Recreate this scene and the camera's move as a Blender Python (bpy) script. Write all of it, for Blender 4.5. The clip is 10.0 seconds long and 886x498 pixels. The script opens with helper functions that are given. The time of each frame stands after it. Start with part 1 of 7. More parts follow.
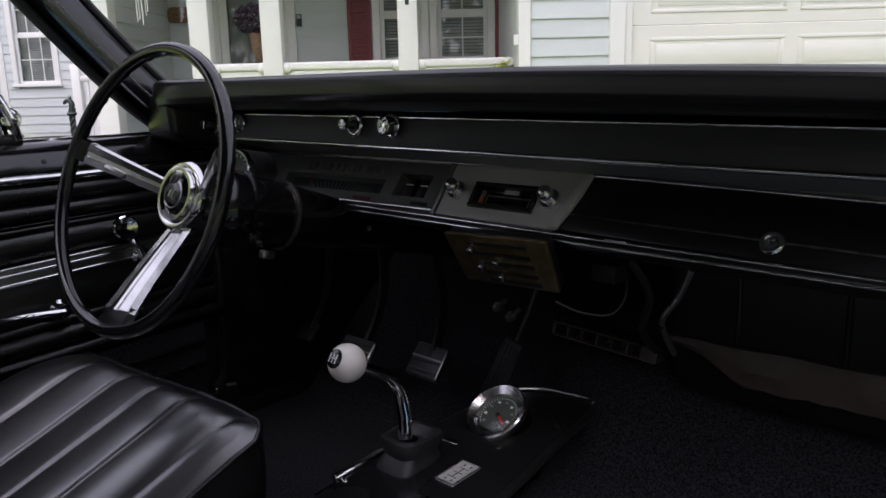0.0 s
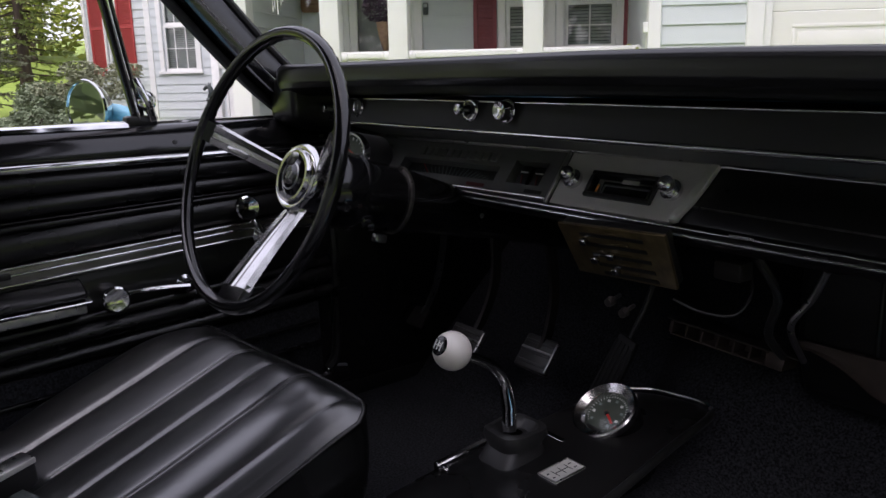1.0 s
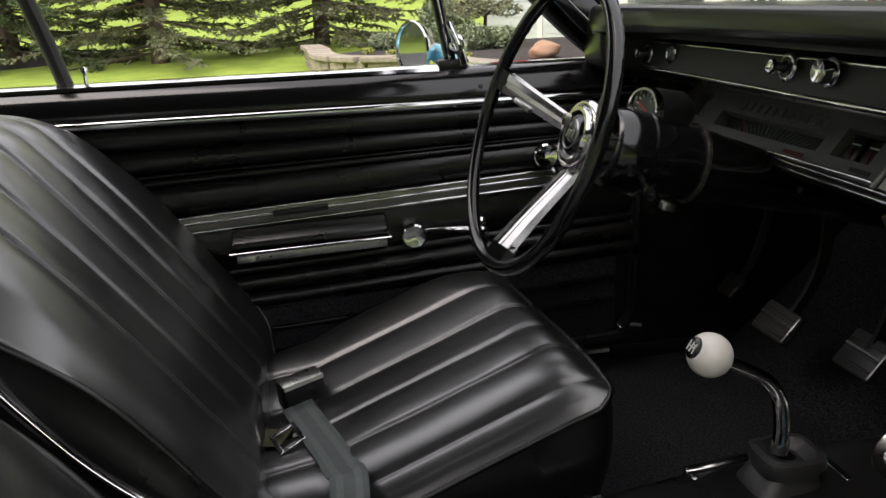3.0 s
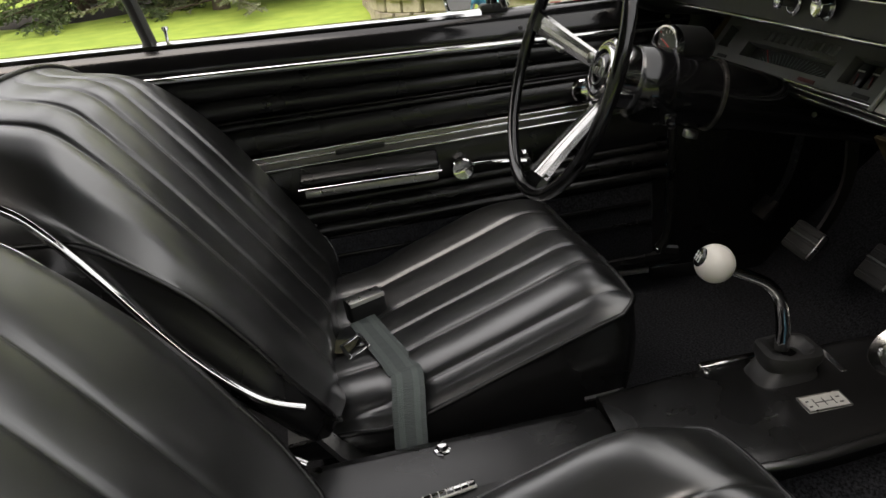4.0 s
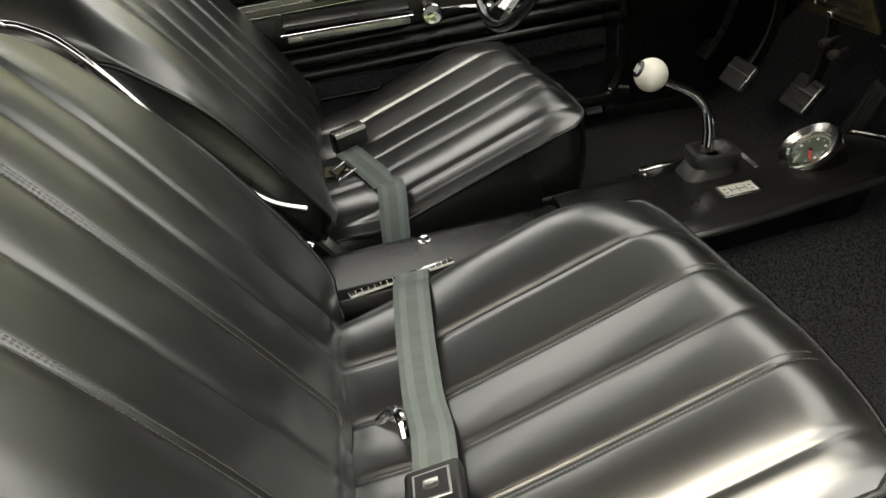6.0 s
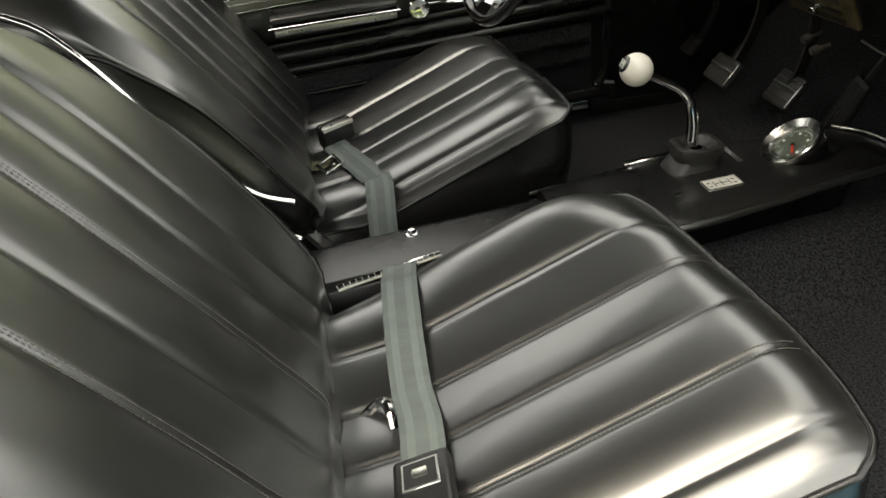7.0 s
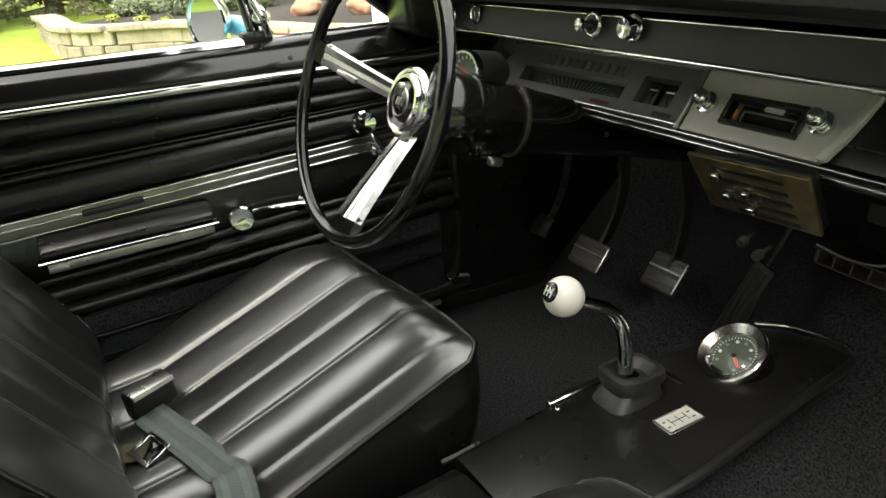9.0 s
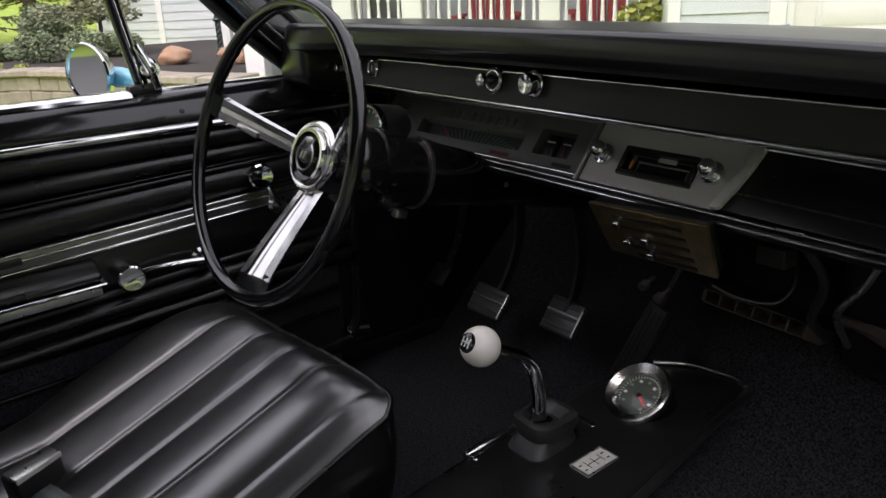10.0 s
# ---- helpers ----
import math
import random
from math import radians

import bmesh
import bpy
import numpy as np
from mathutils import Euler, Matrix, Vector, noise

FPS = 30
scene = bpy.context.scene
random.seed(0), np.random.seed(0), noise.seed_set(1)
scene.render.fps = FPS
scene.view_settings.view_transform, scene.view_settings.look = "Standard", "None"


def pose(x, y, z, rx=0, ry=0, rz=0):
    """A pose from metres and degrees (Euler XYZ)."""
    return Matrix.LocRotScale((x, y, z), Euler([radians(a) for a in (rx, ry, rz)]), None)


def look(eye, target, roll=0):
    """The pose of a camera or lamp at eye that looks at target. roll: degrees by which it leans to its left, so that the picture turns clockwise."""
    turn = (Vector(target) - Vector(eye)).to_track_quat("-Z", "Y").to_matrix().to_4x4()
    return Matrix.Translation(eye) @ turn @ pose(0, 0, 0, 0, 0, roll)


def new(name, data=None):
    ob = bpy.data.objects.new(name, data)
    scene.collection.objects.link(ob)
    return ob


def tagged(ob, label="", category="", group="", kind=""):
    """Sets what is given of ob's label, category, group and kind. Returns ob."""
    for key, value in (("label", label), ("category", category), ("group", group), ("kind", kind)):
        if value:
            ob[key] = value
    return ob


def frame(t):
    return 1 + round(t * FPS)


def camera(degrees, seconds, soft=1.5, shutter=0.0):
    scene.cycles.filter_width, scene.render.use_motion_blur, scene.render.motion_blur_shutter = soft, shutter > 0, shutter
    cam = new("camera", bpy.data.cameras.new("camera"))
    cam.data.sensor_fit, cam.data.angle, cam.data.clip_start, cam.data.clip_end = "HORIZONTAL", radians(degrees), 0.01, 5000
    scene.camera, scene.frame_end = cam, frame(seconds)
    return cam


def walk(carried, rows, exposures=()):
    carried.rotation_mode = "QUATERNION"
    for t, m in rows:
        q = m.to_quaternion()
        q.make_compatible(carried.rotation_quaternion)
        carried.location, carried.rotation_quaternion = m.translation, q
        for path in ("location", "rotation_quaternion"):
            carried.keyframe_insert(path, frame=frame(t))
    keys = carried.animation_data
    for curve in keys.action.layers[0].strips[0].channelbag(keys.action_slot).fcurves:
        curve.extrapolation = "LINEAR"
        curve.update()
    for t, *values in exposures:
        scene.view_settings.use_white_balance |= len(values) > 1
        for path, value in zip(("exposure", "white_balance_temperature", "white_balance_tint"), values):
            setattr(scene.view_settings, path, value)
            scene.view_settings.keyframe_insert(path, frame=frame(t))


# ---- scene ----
cam = camera(59.50, 10.0)
PATH = [
    (0, look((0.7024, -0.4940, 0.7150), (0.0221, 0.2074, 0.5024), -1.40)),
    (0.5, look((0.7003, -0.4915, 0.7138), (-0.0186, 0.1683, 0.4952), -1.44)),
    (1, look((0.6927, -0.4717, 0.7077), (-0.0865, 0.1144, 0.4854), -1.17)),
    (1.5, look((0.6678, -0.4224, 0.7191), (-0.1773, 0.0552, 0.4790), -0.91)),
    (2, look((0.6152, -0.3645, 0.7298), (-0.2807, -0.0070, 0.4661), -0.43)),
    (2.5, look((0.6167, -0.3286, 0.7462), (-0.3115, -0.0913, 0.4598), -0.99)),
    (2.7, look((0.6349, -0.3217, 0.7476), (-0.3014, -0.1265, 0.4558), -1.30)),
    (3.8, look((0.7914, -0.3053, 0.7818), (-0.1378, -0.2368, 0.4186), -5.26)),
    (4, look((0.8213, -0.3046, 0.7861), (-0.1015, -0.2448, 0.4054), -5.66)),
    (4.5, look((0.8934, -0.3190, 0.7884), (-0.0095, -0.2621, 0.3623), -6.67)),
    (5, look((0.9523, -0.3351, 0.7793), (0.0706, -0.2726, 0.3117), -7.06)),
    (5.5, look((0.9974, -0.3439, 0.7718), (0.1346, -0.2742, 0.2710), -6.90)),
    (6.8, look((1.0488, -0.3554, 0.7633), (0.2017, -0.2629, 0.2401), -5.91)),
    (7, look((1.0372, -0.3539, 0.7674), (0.1887, -0.2541, 0.2475), -5.75)),
    (7.5, look((0.9737, -0.3530, 0.7658), (0.1142, -0.2206, 0.2721), -4.97)),
    (8, look((0.8566, -0.3453, 0.7687), (-0.0137, -0.1552, 0.3143), -3.99)),
    (8.5, look((0.7390, -0.3718, 0.7674), (-0.1245, -0.0761, 0.3589), -4.06)),
    (9, look((0.6535, -0.3986, 0.7796), (-0.1813, 0.0028, 0.4027), -4.29)),
    (9.5, look((0.6204, -0.4149, 0.7831), (-0.1793, 0.0741, 0.4347), -3.63)),
    (10, look((0.6258, -0.4334, 0.7886), (-0.1426, 0.1152, 0.4589), -2.77)),
]
walk(cam, PATH, [(0.0, 0.8, 6000, 25), (1.0, 0.85, 6050, 25), (2.0, 1.05, 6350, 23), (2.7, 1.3, 6650, 16), (4.0, 1.4, 7000, 12), (4.5, 1.95, 7200, 9), (5.0, 2.05, 7350, 7), (5.7, 2.15, 7450, 5), (7.1, 2.15, 7450, 5), (7.5, 1.95, 7450, 4), (8.0, 1.95, 7450, 3), (8.5, 2.3, 7400, 5), (9.0, 2.4, 7150, 4), (9.5, 1.7, 6800, 14), (10.0, 1.2, 6400, 19)])


# ---- light ----
world = bpy.data.worlds.new("overcast_sky")
scene.world = world
world.use_nodes = True
wn = world.node_tree.nodes
sky = wn.new("ShaderNodeTexSky")
sky.sky_type, sky.sun_disc = 'NISHITA', False
sky.sun_elevation, sky.sun_rotation = radians(56), radians(160)
sky.air_density, sky.dust_density, sky.ozone_density = 1.0, 4.0, 1.0
mixer = wn.new("ShaderNodeMixRGB")
mixer.blend_type, mixer.inputs[0].default_value = 'MIX', 0.6
mixer.inputs[2].default_value = (7.4, 7.3, 7.1, 1)
world.node_tree.links.new(sky.outputs[0], mixer.inputs[1])
world.node_tree.links.new(mixer.outputs[0], wn["Background"].inputs[0])
wn["Background"].inputs[1].default_value = 0.15
sun = new("sun", bpy.data.lights.new("sun", 'SUN'))
sun.data.energy, sun.data.angle, sun.data.color = 1.0, radians(60), (1.0, 0.98, 0.95)
sun.matrix_world = look((2.5, -7.0, 11.0), (0, 0, 0))


# ---- building helpers ----
def mesh_from(name, bm, smooth=40):
    bmesh.ops.recalc_face_normals(bm, faces=bm.faces)
    me = bpy.data.meshes.new(name)
    bm.to_mesh(me)
    bm.free()
    if smooth:
        me.shade_smooth()
        me.set_sharp_from_angle(angle=radians(smooth))
    return me


def part(name, bm, material, parent=None, label="", smooth=40):
    ob = new(name, mesh_from(name, bm, smooth))
    for m in material if isinstance(material, (list, tuple)) else [material]:
        ob.data.materials.append(m)
    if parent is not None:
        ob.parent = parent
    if label:
        tagged(ob, label)
    return ob


def thing(name, label, category, group="", kind=""):
    return tagged(new(name), label, category, group, kind)


def add(bm, other, m=None):
    """Joins another bmesh into bm, moved by m."""
    if m is not None:
        other.transform(m)
    tmp = bpy.data.meshes.new("tmp")
    other.to_mesh(tmp)
    other.free()
    bm.from_mesh(tmp)
    bpy.data.meshes.remove(tmp)
    return bm


def box(x0, x1, y0, y1, z0, z1, bevel=0.0, seg=2, m=None):
    bm = bmesh.new()
    bmesh.ops.create_cube(bm, size=1)
    bm.transform(Matrix.Translation(((x0 + x1) / 2, (y0 + y1) / 2, (z0 + z1) / 2)) @ Matrix.Diagonal((x1 - x0, y1 - y0, z1 - z0, 1)))
    if bevel:
        bmesh.ops.bevel(bm, geom=bm.edges[:], offset=bevel, segments=seg, affect='EDGES', profile=0.5)
    if m is not None:
        bm.transform(m)
    return bm


def lathe(profile, seg=32, m=None):
    """Turns (radius, height) pairs about the z axis."""
    bm = bmesh.new()
    rings = []
    for r, h in profile:
        if r < 1e-6:
            rings.append([bm.verts.new((0, 0, h))])
        else:
            rings.append([bm.verts.new((r * math.cos(2 * math.pi * i / seg), r * math.sin(2 * math.pi * i / seg), h)) for i in range(seg)])
    for a, b in zip(rings, rings[1:]):
        for i in range(seg):
            j = (i + 1) % seg
            if len(a) == 1 and len(b) > 1:
                bm.faces.new((a[0], b[i], b[j]))
            elif len(b) == 1 and len(a) > 1:
                bm.faces.new((a[i], a[j], b[0]))
            elif len(a) > 1:
                bm.faces.new((a[i], a[j], b[j], b[i]))
    if m is not None:
        bm.transform(m)
    return bm


def spline(points, steps=8, closed=False):
    """Catmull-Rom points through the given ones."""
    p = [Vector(q) for q in points]
    n = len(p)
    out = []
    for i in range(n if closed else n - 1):
        a, b, c, d = (p[(i + k) % n] if closed else p[min(max(i + k, 0), n - 1)] for k in (-1, 0, 1, 2))
        for s in range(steps):
            t = s / steps
            out.append(0.5 * (2 * b + (c - a) * t + (2 * a - 5 * b + 4 * c - d) * t * t + (3 * b - a - 3 * c + d) * t ** 3))
    if not closed:
        out.append(p[-1])
    return out


def sweep(path, section, closed=False, up=(0, 0, 1), scale=None, cap=True):
    """Sweeps a closed 2D section along a path; its second axis leans to up."""
    bm = bmesh.new()
    path = [Vector(q) for q in path]
    n = len(path)
    rings = []
    for i in range(n):
        a = path[(i - 1) % n] if closed or i else path[i]
        b = path[(i + 1) % n] if closed or i < n - 1 else path[i]
        t = (b - a).normalized()
        side = t.cross(Vector(up)).normalized()
        upv = side.cross(t)
        k = scale[i] if scale else 1
        rings.append([bm.verts.new(path[i] + side * (u * k) + upv * (v * k)) for u, v in section])
    m = len(section)
    for i in range(n if closed else n - 1):
        a, b = rings[i], rings[(i + 1) % n]
        for j in range(m):
            bm.faces.new((a[j], a[(j + 1) % m], b[(j + 1) % m], b[j]))
    if not closed and cap:
        bm.faces.new(rings[0])
        bm.faces.new(rings[-1][::-1])
    return bm


def disc(r, seg=10, squash=1.0):
    return [(r * math.cos(2 * math.pi * i / seg), squash * r * math.sin(2 * math.pi * i / seg)) for i in range(seg)]


def tube(points, r, seg=10, steps=8, closed=False, up=(0, 0, 1), scale=None):
    path = spline(points, steps, closed) if steps > 1 else points
    return sweep(path, disc(r, seg), closed, up, scale)


def prism(outline, a0, a1, axis="x", bevel=0.0, seg=2):
    """Extrudes a 2D outline: along x it lies in (y, z), along y in (x, z), along z in (x, y)."""
    bm = bmesh.new()

    def place(u, v, a):
        return {"x": (a, u, v), "y": (u, a, v), "z": (u, v, a)}[axis]
    lo = [bm.verts.new(place(u, v, a0)) for u, v in outline]
    hi = [bm.verts.new(place(u, v, a1)) for u, v in outline]
    n = len(outline)
    bm.faces.new(lo)
    bm.faces.new(hi[::-1])
    for i in range(n):
        bm.faces.new((lo[i], hi[i], hi[(i + 1) % n], lo[(i + 1) % n]))
    if bevel:
        bmesh.ops.recalc_face_normals(bm, faces=bm.faces)
        bmesh.ops.bevel(bm, geom=bm.edges[:], offset=bevel, segments=seg, affect='EDGES', profile=0.5)
    return bm


def sheet(fn, nu, nv, close_u=False):
    """A grid of fn(u, v), u and v from 0 to 1."""
    bm = bmesh.new()
    rows = [[bm.verts.new(fn(i / (nu if close_u else nu - 1), j / (nv - 1))) for i in range(nu)] for j in range(nv)]
    for j in range(nv - 1):
        for i in range(nu if close_u else nu - 1):
            k = (i + 1) % nu
            bm.faces.new((rows[j][i], rows[j][k], rows[j + 1][k], rows[j + 1][i]))
    return bm


def smoothstep(a, b, x):
    t = min(max((x - a) / (b - a), 0), 1)
    return t * t * (3 - 2 * t)


def axes(origin, x, y, z):
    m = Matrix((Vector(x).normalized(), Vector(y).normalized(), Vector(z).normalized())).transposed().to_4x4()
    m.translation = origin
    return m


def aim(origin, direction):
    """A pose whose z axis points along direction."""
    m = Vector(direction).to_track_quat("Z", "Y").to_matrix().to_4x4()
    m.translation = origin
    return m


def bead(y, z, x0, x1, r=0.0025):
    """A half-round moulding along the car's width."""
    return prism([(y + r * math.cos(2 * math.pi * i / 10), z + r * math.sin(2 * math.pi * i / 10)) for i in range(10)], x0, x1, "x")


# ---- materials ----
def material(name, color, rough=0.5, metal=0.0, second=None, scale=20.0, mix=0.5, bump=0.0, bump_scale=200.0, rough_var=0.0, kind="noise",
             coat=0.0, coat_rough=0.08, island=0.0, stretch=(1, 1, 1), spec=0.5, fine=None):
    m = bpy.data.materials.new(name)
    m.use_nodes = True
    nt, nd = m.node_tree, m.node_tree.nodes
    b = nd["Principled BSDF"]
    b.inputs["Roughness"].default_value, b.inputs["Metallic"].default_value = rough, metal
    b.inputs["Specular IOR Level"].default_value = spec
    b.inputs["Coat Weight"].default_value = coat
    b.inputs["Coat Roughness"].default_value = coat_rough
    b.inputs["Base Color"].default_value = (*color, 1)
    co = nd.new("ShaderNodeTexCoord")
    mp = nd.new("ShaderNodeMapping")
    mp.inputs["Scale"].default_value = stretch
    nt.links.new(co.outputs["Object"], mp.inputs[0])
    tex = nd.new("ShaderNodeTexNoise")
    tex.inputs["Scale"].default_value, tex.inputs["Detail"].default_value = scale, 6
    nt.links.new(mp.outputs[0], tex.inputs["Vector"])
    ramp = nd.new("ShaderNodeValToRGB")
    ramp.color_ramp.elements[0].position, ramp.color_ramp.elements[1].position = 0.35, 0.68
    nt.links.new(tex.outputs["Fac"], ramp.inputs[0])
    if second is not None or island:
        mixc = nd.new("ShaderNodeMixRGB")
        mixc.inputs[1].default_value = (*color, 1)
        mixc.inputs[2].default_value = (*(second or color), 1)
        mul = nd.new("ShaderNodeMath")
        mul.operation, mul.inputs[1].default_value = 'MULTIPLY', mix
        nt.links.new(ramp.outputs[0], mul.inputs[0])
        nt.links.new(mul.outputs[0], mixc.inputs[0])
        last = mixc.outputs[0]
        if island:
            geo, info = nd.new("ShaderNodeNewGeometry"), nd.new("ShaderNodeObjectInfo")
            summed = nd.new("ShaderNodeMath")
            summed.operation = 'ADD'
            nt.links.new(geo.outputs["Random Per Island"], summed.inputs[0])
            nt.links.new(info.outputs["Random"], summed.inputs[1])
            rng = nd.new("ShaderNodeMapRange")
            rng.inputs["From Max"].default_value = 2.0
            rng.inputs["To Min"].default_value, rng.inputs["To Max"].default_value = 1 - island, 1 + island
            hsv = nd.new("ShaderNodeHueSaturation")
            nt.links.new(summed.outputs[0], rng.inputs[0])
            nt.links.new(rng.outputs[0], hsv.inputs["Value"])
            nt.links.new(last, hsv.inputs["Color"])
            last = hsv.outputs[0]
        nt.links.new(last, b.inputs["Base Color"])
    if rough_var:
        rr = nd.new("ShaderNodeMapRange")
        rr.inputs["To Min"].default_value, rr.inputs["To Max"].default_value = max(rough - rough_var, 0.02), min(rough + rough_var, 1)
        nt.links.new(tex.outputs["Fac"], rr.inputs[0])
        nt.links.new(rr.outputs[0], b.inputs["Roughness"])
    if bump:
        if kind == "voronoi":
            bt = nd.new("ShaderNodeTexVoronoi")
            bt.feature = 'DISTANCE_TO_EDGE'
            out = bt.outputs["Distance"]
        else:
            bt = nd.new("ShaderNodeTexNoise")
            bt.inputs["Detail"].default_value = 4
            out = bt.outputs["Fac"]
        bt.inputs["Scale"].default_value = bump_scale
        nt.links.new(mp.outputs[0], bt.inputs["Vector"])
        bn = nd.new("ShaderNodeBump")
        bn.inputs["Strength"].default_value, bn.inputs["Distance"].default_value = bump, 0.002
        nt.links.new(out, bn.inputs["Height"])
        nt.links.new(bn.outputs[0], b.inputs["Normal"])
    return m


VINYL = material("black_vinyl", (0.006, 0.0062, 0.006), 0.40, second=(0.011, 0.011, 0.0105), scale=9, mix=0.7, bump=0.20, bump_scale=480, rough_var=0.08, kind="voronoi", spec=0.15, coat=1.0, coat_rough=0.29)
VINYL.node_tree.nodes["Principled BSDF"].inputs["Coat IOR"].default_value = 2.1
VINYL_PANEL = material("black_panel_vinyl", (0.006, 0.006, 0.006), 0.28, second=(0.010, 0.0095, 0.0095), scale=6, mix=0.6, bump=0.08, bump_scale=500, rough_var=0.08)
PAD = material("padded_dash_vinyl", (0.004, 0.004, 0.0042), 0.30, second=(0.006, 0.006, 0.006), scale=8, bump=0.04, bump_scale=420, kind="voronoi", spec=0.52)
FASCIA = material("dash_fascia_paint", (0.011, 0.011, 0.011), 0.5, second=(0.016, 0.016, 0.016), scale=30, bump=0.05, bump_scale=900)
SILVER_FASCIA = material("brushed_dark_metal", (0.60, 0.58, 0.55), 0.42, 0.4, second=(0.70, 0.68, 0.64), scale=60, stretch=(0.1, 1, 1))
LID = material("satin_black_paint", (0.005, 0.005, 0.005), 0.30, second=(0.008, 0.0075, 0.0075), scale=12, rough_var=0.1, bump=0.03, bump_scale=700, spec=0.35)
BEZEL = material("grey_brushed_bezel", (0.16, 0.163, 0.158), 0.40, 0.3, second=(0.21, 0.21, 0.20), scale=60, stretch=(0.1, 1, 1))
DIALBACK = material("dark_dial_face", (0.028, 0.032, 0.03), 0.5, second=(0.02, 0.022, 0.021), scale=30)
GLOSS = material("gloss_black_paint", (0.004, 0.004, 0.0045), 0.14, second=(0.007, 0.0065, 0.0065), scale=15, rough_var=0.06, coat=0.2)
PLASTIC = material("black_plastic", (0.006, 0.006, 0.006), 0.4, second=(0.011, 0.011, 0.011), scale=40, rough_var=0.1)
RUBBER = material("black_rubber", (0.011, 0.011, 0.011), 0.5, second=(0.019, 0.0185, 0.018), scale=40, bump=0.1, bump_scale=300)
# a paler grey than RUBBER, for the clutch and brake pads
GREY_RUBBER = material("grey_pedal_rubber", (0.045, 0.044, 0.042), 0.38, second=(0.032, 0.031, 0.030), scale=50, bump=0.1, bump_scale=300)
CHROME = material("chrome", (0.72, 0.72, 0.72), 0.09, 1.0, second=(0.5, 0.5, 0.5), scale=25, mix=0.6, rough_var=0.06)
POLISHED = material("polished_spoke_metal", (0.60, 0.59, 0.58), 0.20, 1.0, second=(0.45, 0.44, 0.43), scale=40, rough_var=0.07)
STEEL = material("brushed_steel", (0.5, 0.5, 0.48), 0.3, 1.0, second=(0.3, 0.3, 0.28), scale=70, rough_var=0.1)
GOLD = material("aged_gold_plate", (0.14, 0.105, 0.048), 0.38, 0.5, second=(0.055, 0.042, 0.022), scale=40, mix=0.8, rough_var=0.12, bump=0.1, bump_scale=120)
CARPET = material("black_loop_carpet", (0.003, 0.0032, 0.0040), 0.95, second=(0.038, 0.039, 0.044), scale=260, mix=0.9, bump=1.0, bump_scale=260, spec=0.2)
IVORY = material("white_ball", (0.78, 0.74, 0.68), 0.28, second=(0.7, 0.66, 0.6), scale=20, coat=0.3)
WEB = material("grey_green_webbing", (0.085, 0.1, 0.095), 0.7, second=(0.12, 0.14, 0.13), scale=90, bump=0.6, bump_scale=900, stretch=(1, 0.15, 1))
OLIVE_WEB = material("olive_webbing", (0.075, 0.072, 0.035), 0.75, second=(0.05, 0.05, 0.026), scale=90, bump=0.6, bump_scale=900)
WEB_STRIPE = material("pale_webbing_stripe", (0.12, 0.14, 0.132), 0.7, second=(0.15, 0.17, 0.16), scale=90, bump=0.5, bump_scale=900)
STITCH = material("grey_thread", (0.075, 0.072, 0.066), 0.7, second=(0.03, 0.03, 0.028), scale=300)
WHITE_MARK = material("white_marking", (0.75, 0.75, 0.72), 0.5, second=(0.6, 0.6, 0.58), scale=60)
DARK_RED = material("dark_red_lens", (0.12, 0.012, 0.01), 0.3, second=(0.09, 0.01, 0.01), scale=40)
RED = material("red_needle", (0.6, 0.03, 0.02), 0.45, second=(0.5, 0.03, 0.02), scale=40)
ORANGE = material("orange_pointer", (0.75, 0.25, 0.04), 0.45, second=(0.6, 0.2, 0.03), scale=40)
GREEN_DIAL = material("green_grey_dial", (0.06, 0.075, 0.055), 0.5, second=(0.04, 0.05, 0.04), scale=40)
DIM_MARK = material("dim_green_marking", (0.22, 0.27, 0.25), 0.5, second=(0.07, 0.09, 0.085), scale=60)
SILVER_PLATE = material("engraved_alloy", (0.62, 0.61, 0.57), 0.42, 0.35, second=(0.5, 0.5, 0.46), scale=80)
BLUE_PAINT = material("light_blue_paint", (0.16, 0.42, 0.55), 0.2, 0.2, second=(0.14, 0.38, 0.5), scale=20, coat=0.6)
HEADLINER = material("dark_headliner", (0.02, 0.02, 0.02), 0.85, second=(0.04, 0.04, 0.04), scale=60, bump=0.2)
AGED_METAL = material("worn_dark_chrome", (0.20, 0.19, 0.18), 0.32, 0.9, second=(0.06, 0.055, 0.05), scale=60, mix=0.9, rough_var=0.12)
BAND = material("satin_trim_metal", (0.26, 0.25, 0.24), 0.30, 1.0, second=(0.16, 0.155, 0.15), scale=50, stretch=(1, 0.05, 1), rough_var=0.08)
MIRROR = material("mirror_silver", (0.85, 0.87, 0.87), 0.02, 1.0)
BROWN_BOX = material("grey_brown_plastic", (0.060, 0.044, 0.037), 0.6, second=(0.085, 0.064, 0.054), scale=40, bump=0.1)
RUSTY = material("dusty_dark_metal", (0.018, 0.016, 0.015), 0.6, 0.2, second=(0.036, 0.029, 0.026), scale=30, bump=0.2)
SIDING = material("pale_siding", (0.60, 0.64, 0.63), 0.55, second=(0.54, 0.58, 0.57), scale=4, mix=0.7, bump=0.15, bump_scale=60, stretch=(0.3, 0.3, 3), island=0.04)
TRIM = material("white_trim", (0.80, 0.80, 0.77), 0.45, second=(0.74, 0.74, 0.71), scale=5, mix=0.6, bump=0.05, bump_scale=80)
GARAGE = material("cream_garage_paint", (0.76, 0.75, 0.69), 0.5, second=(0.70, 0.70, 0.65), scale=5, mix=0.6, bump=0.1, bump_scale=120)
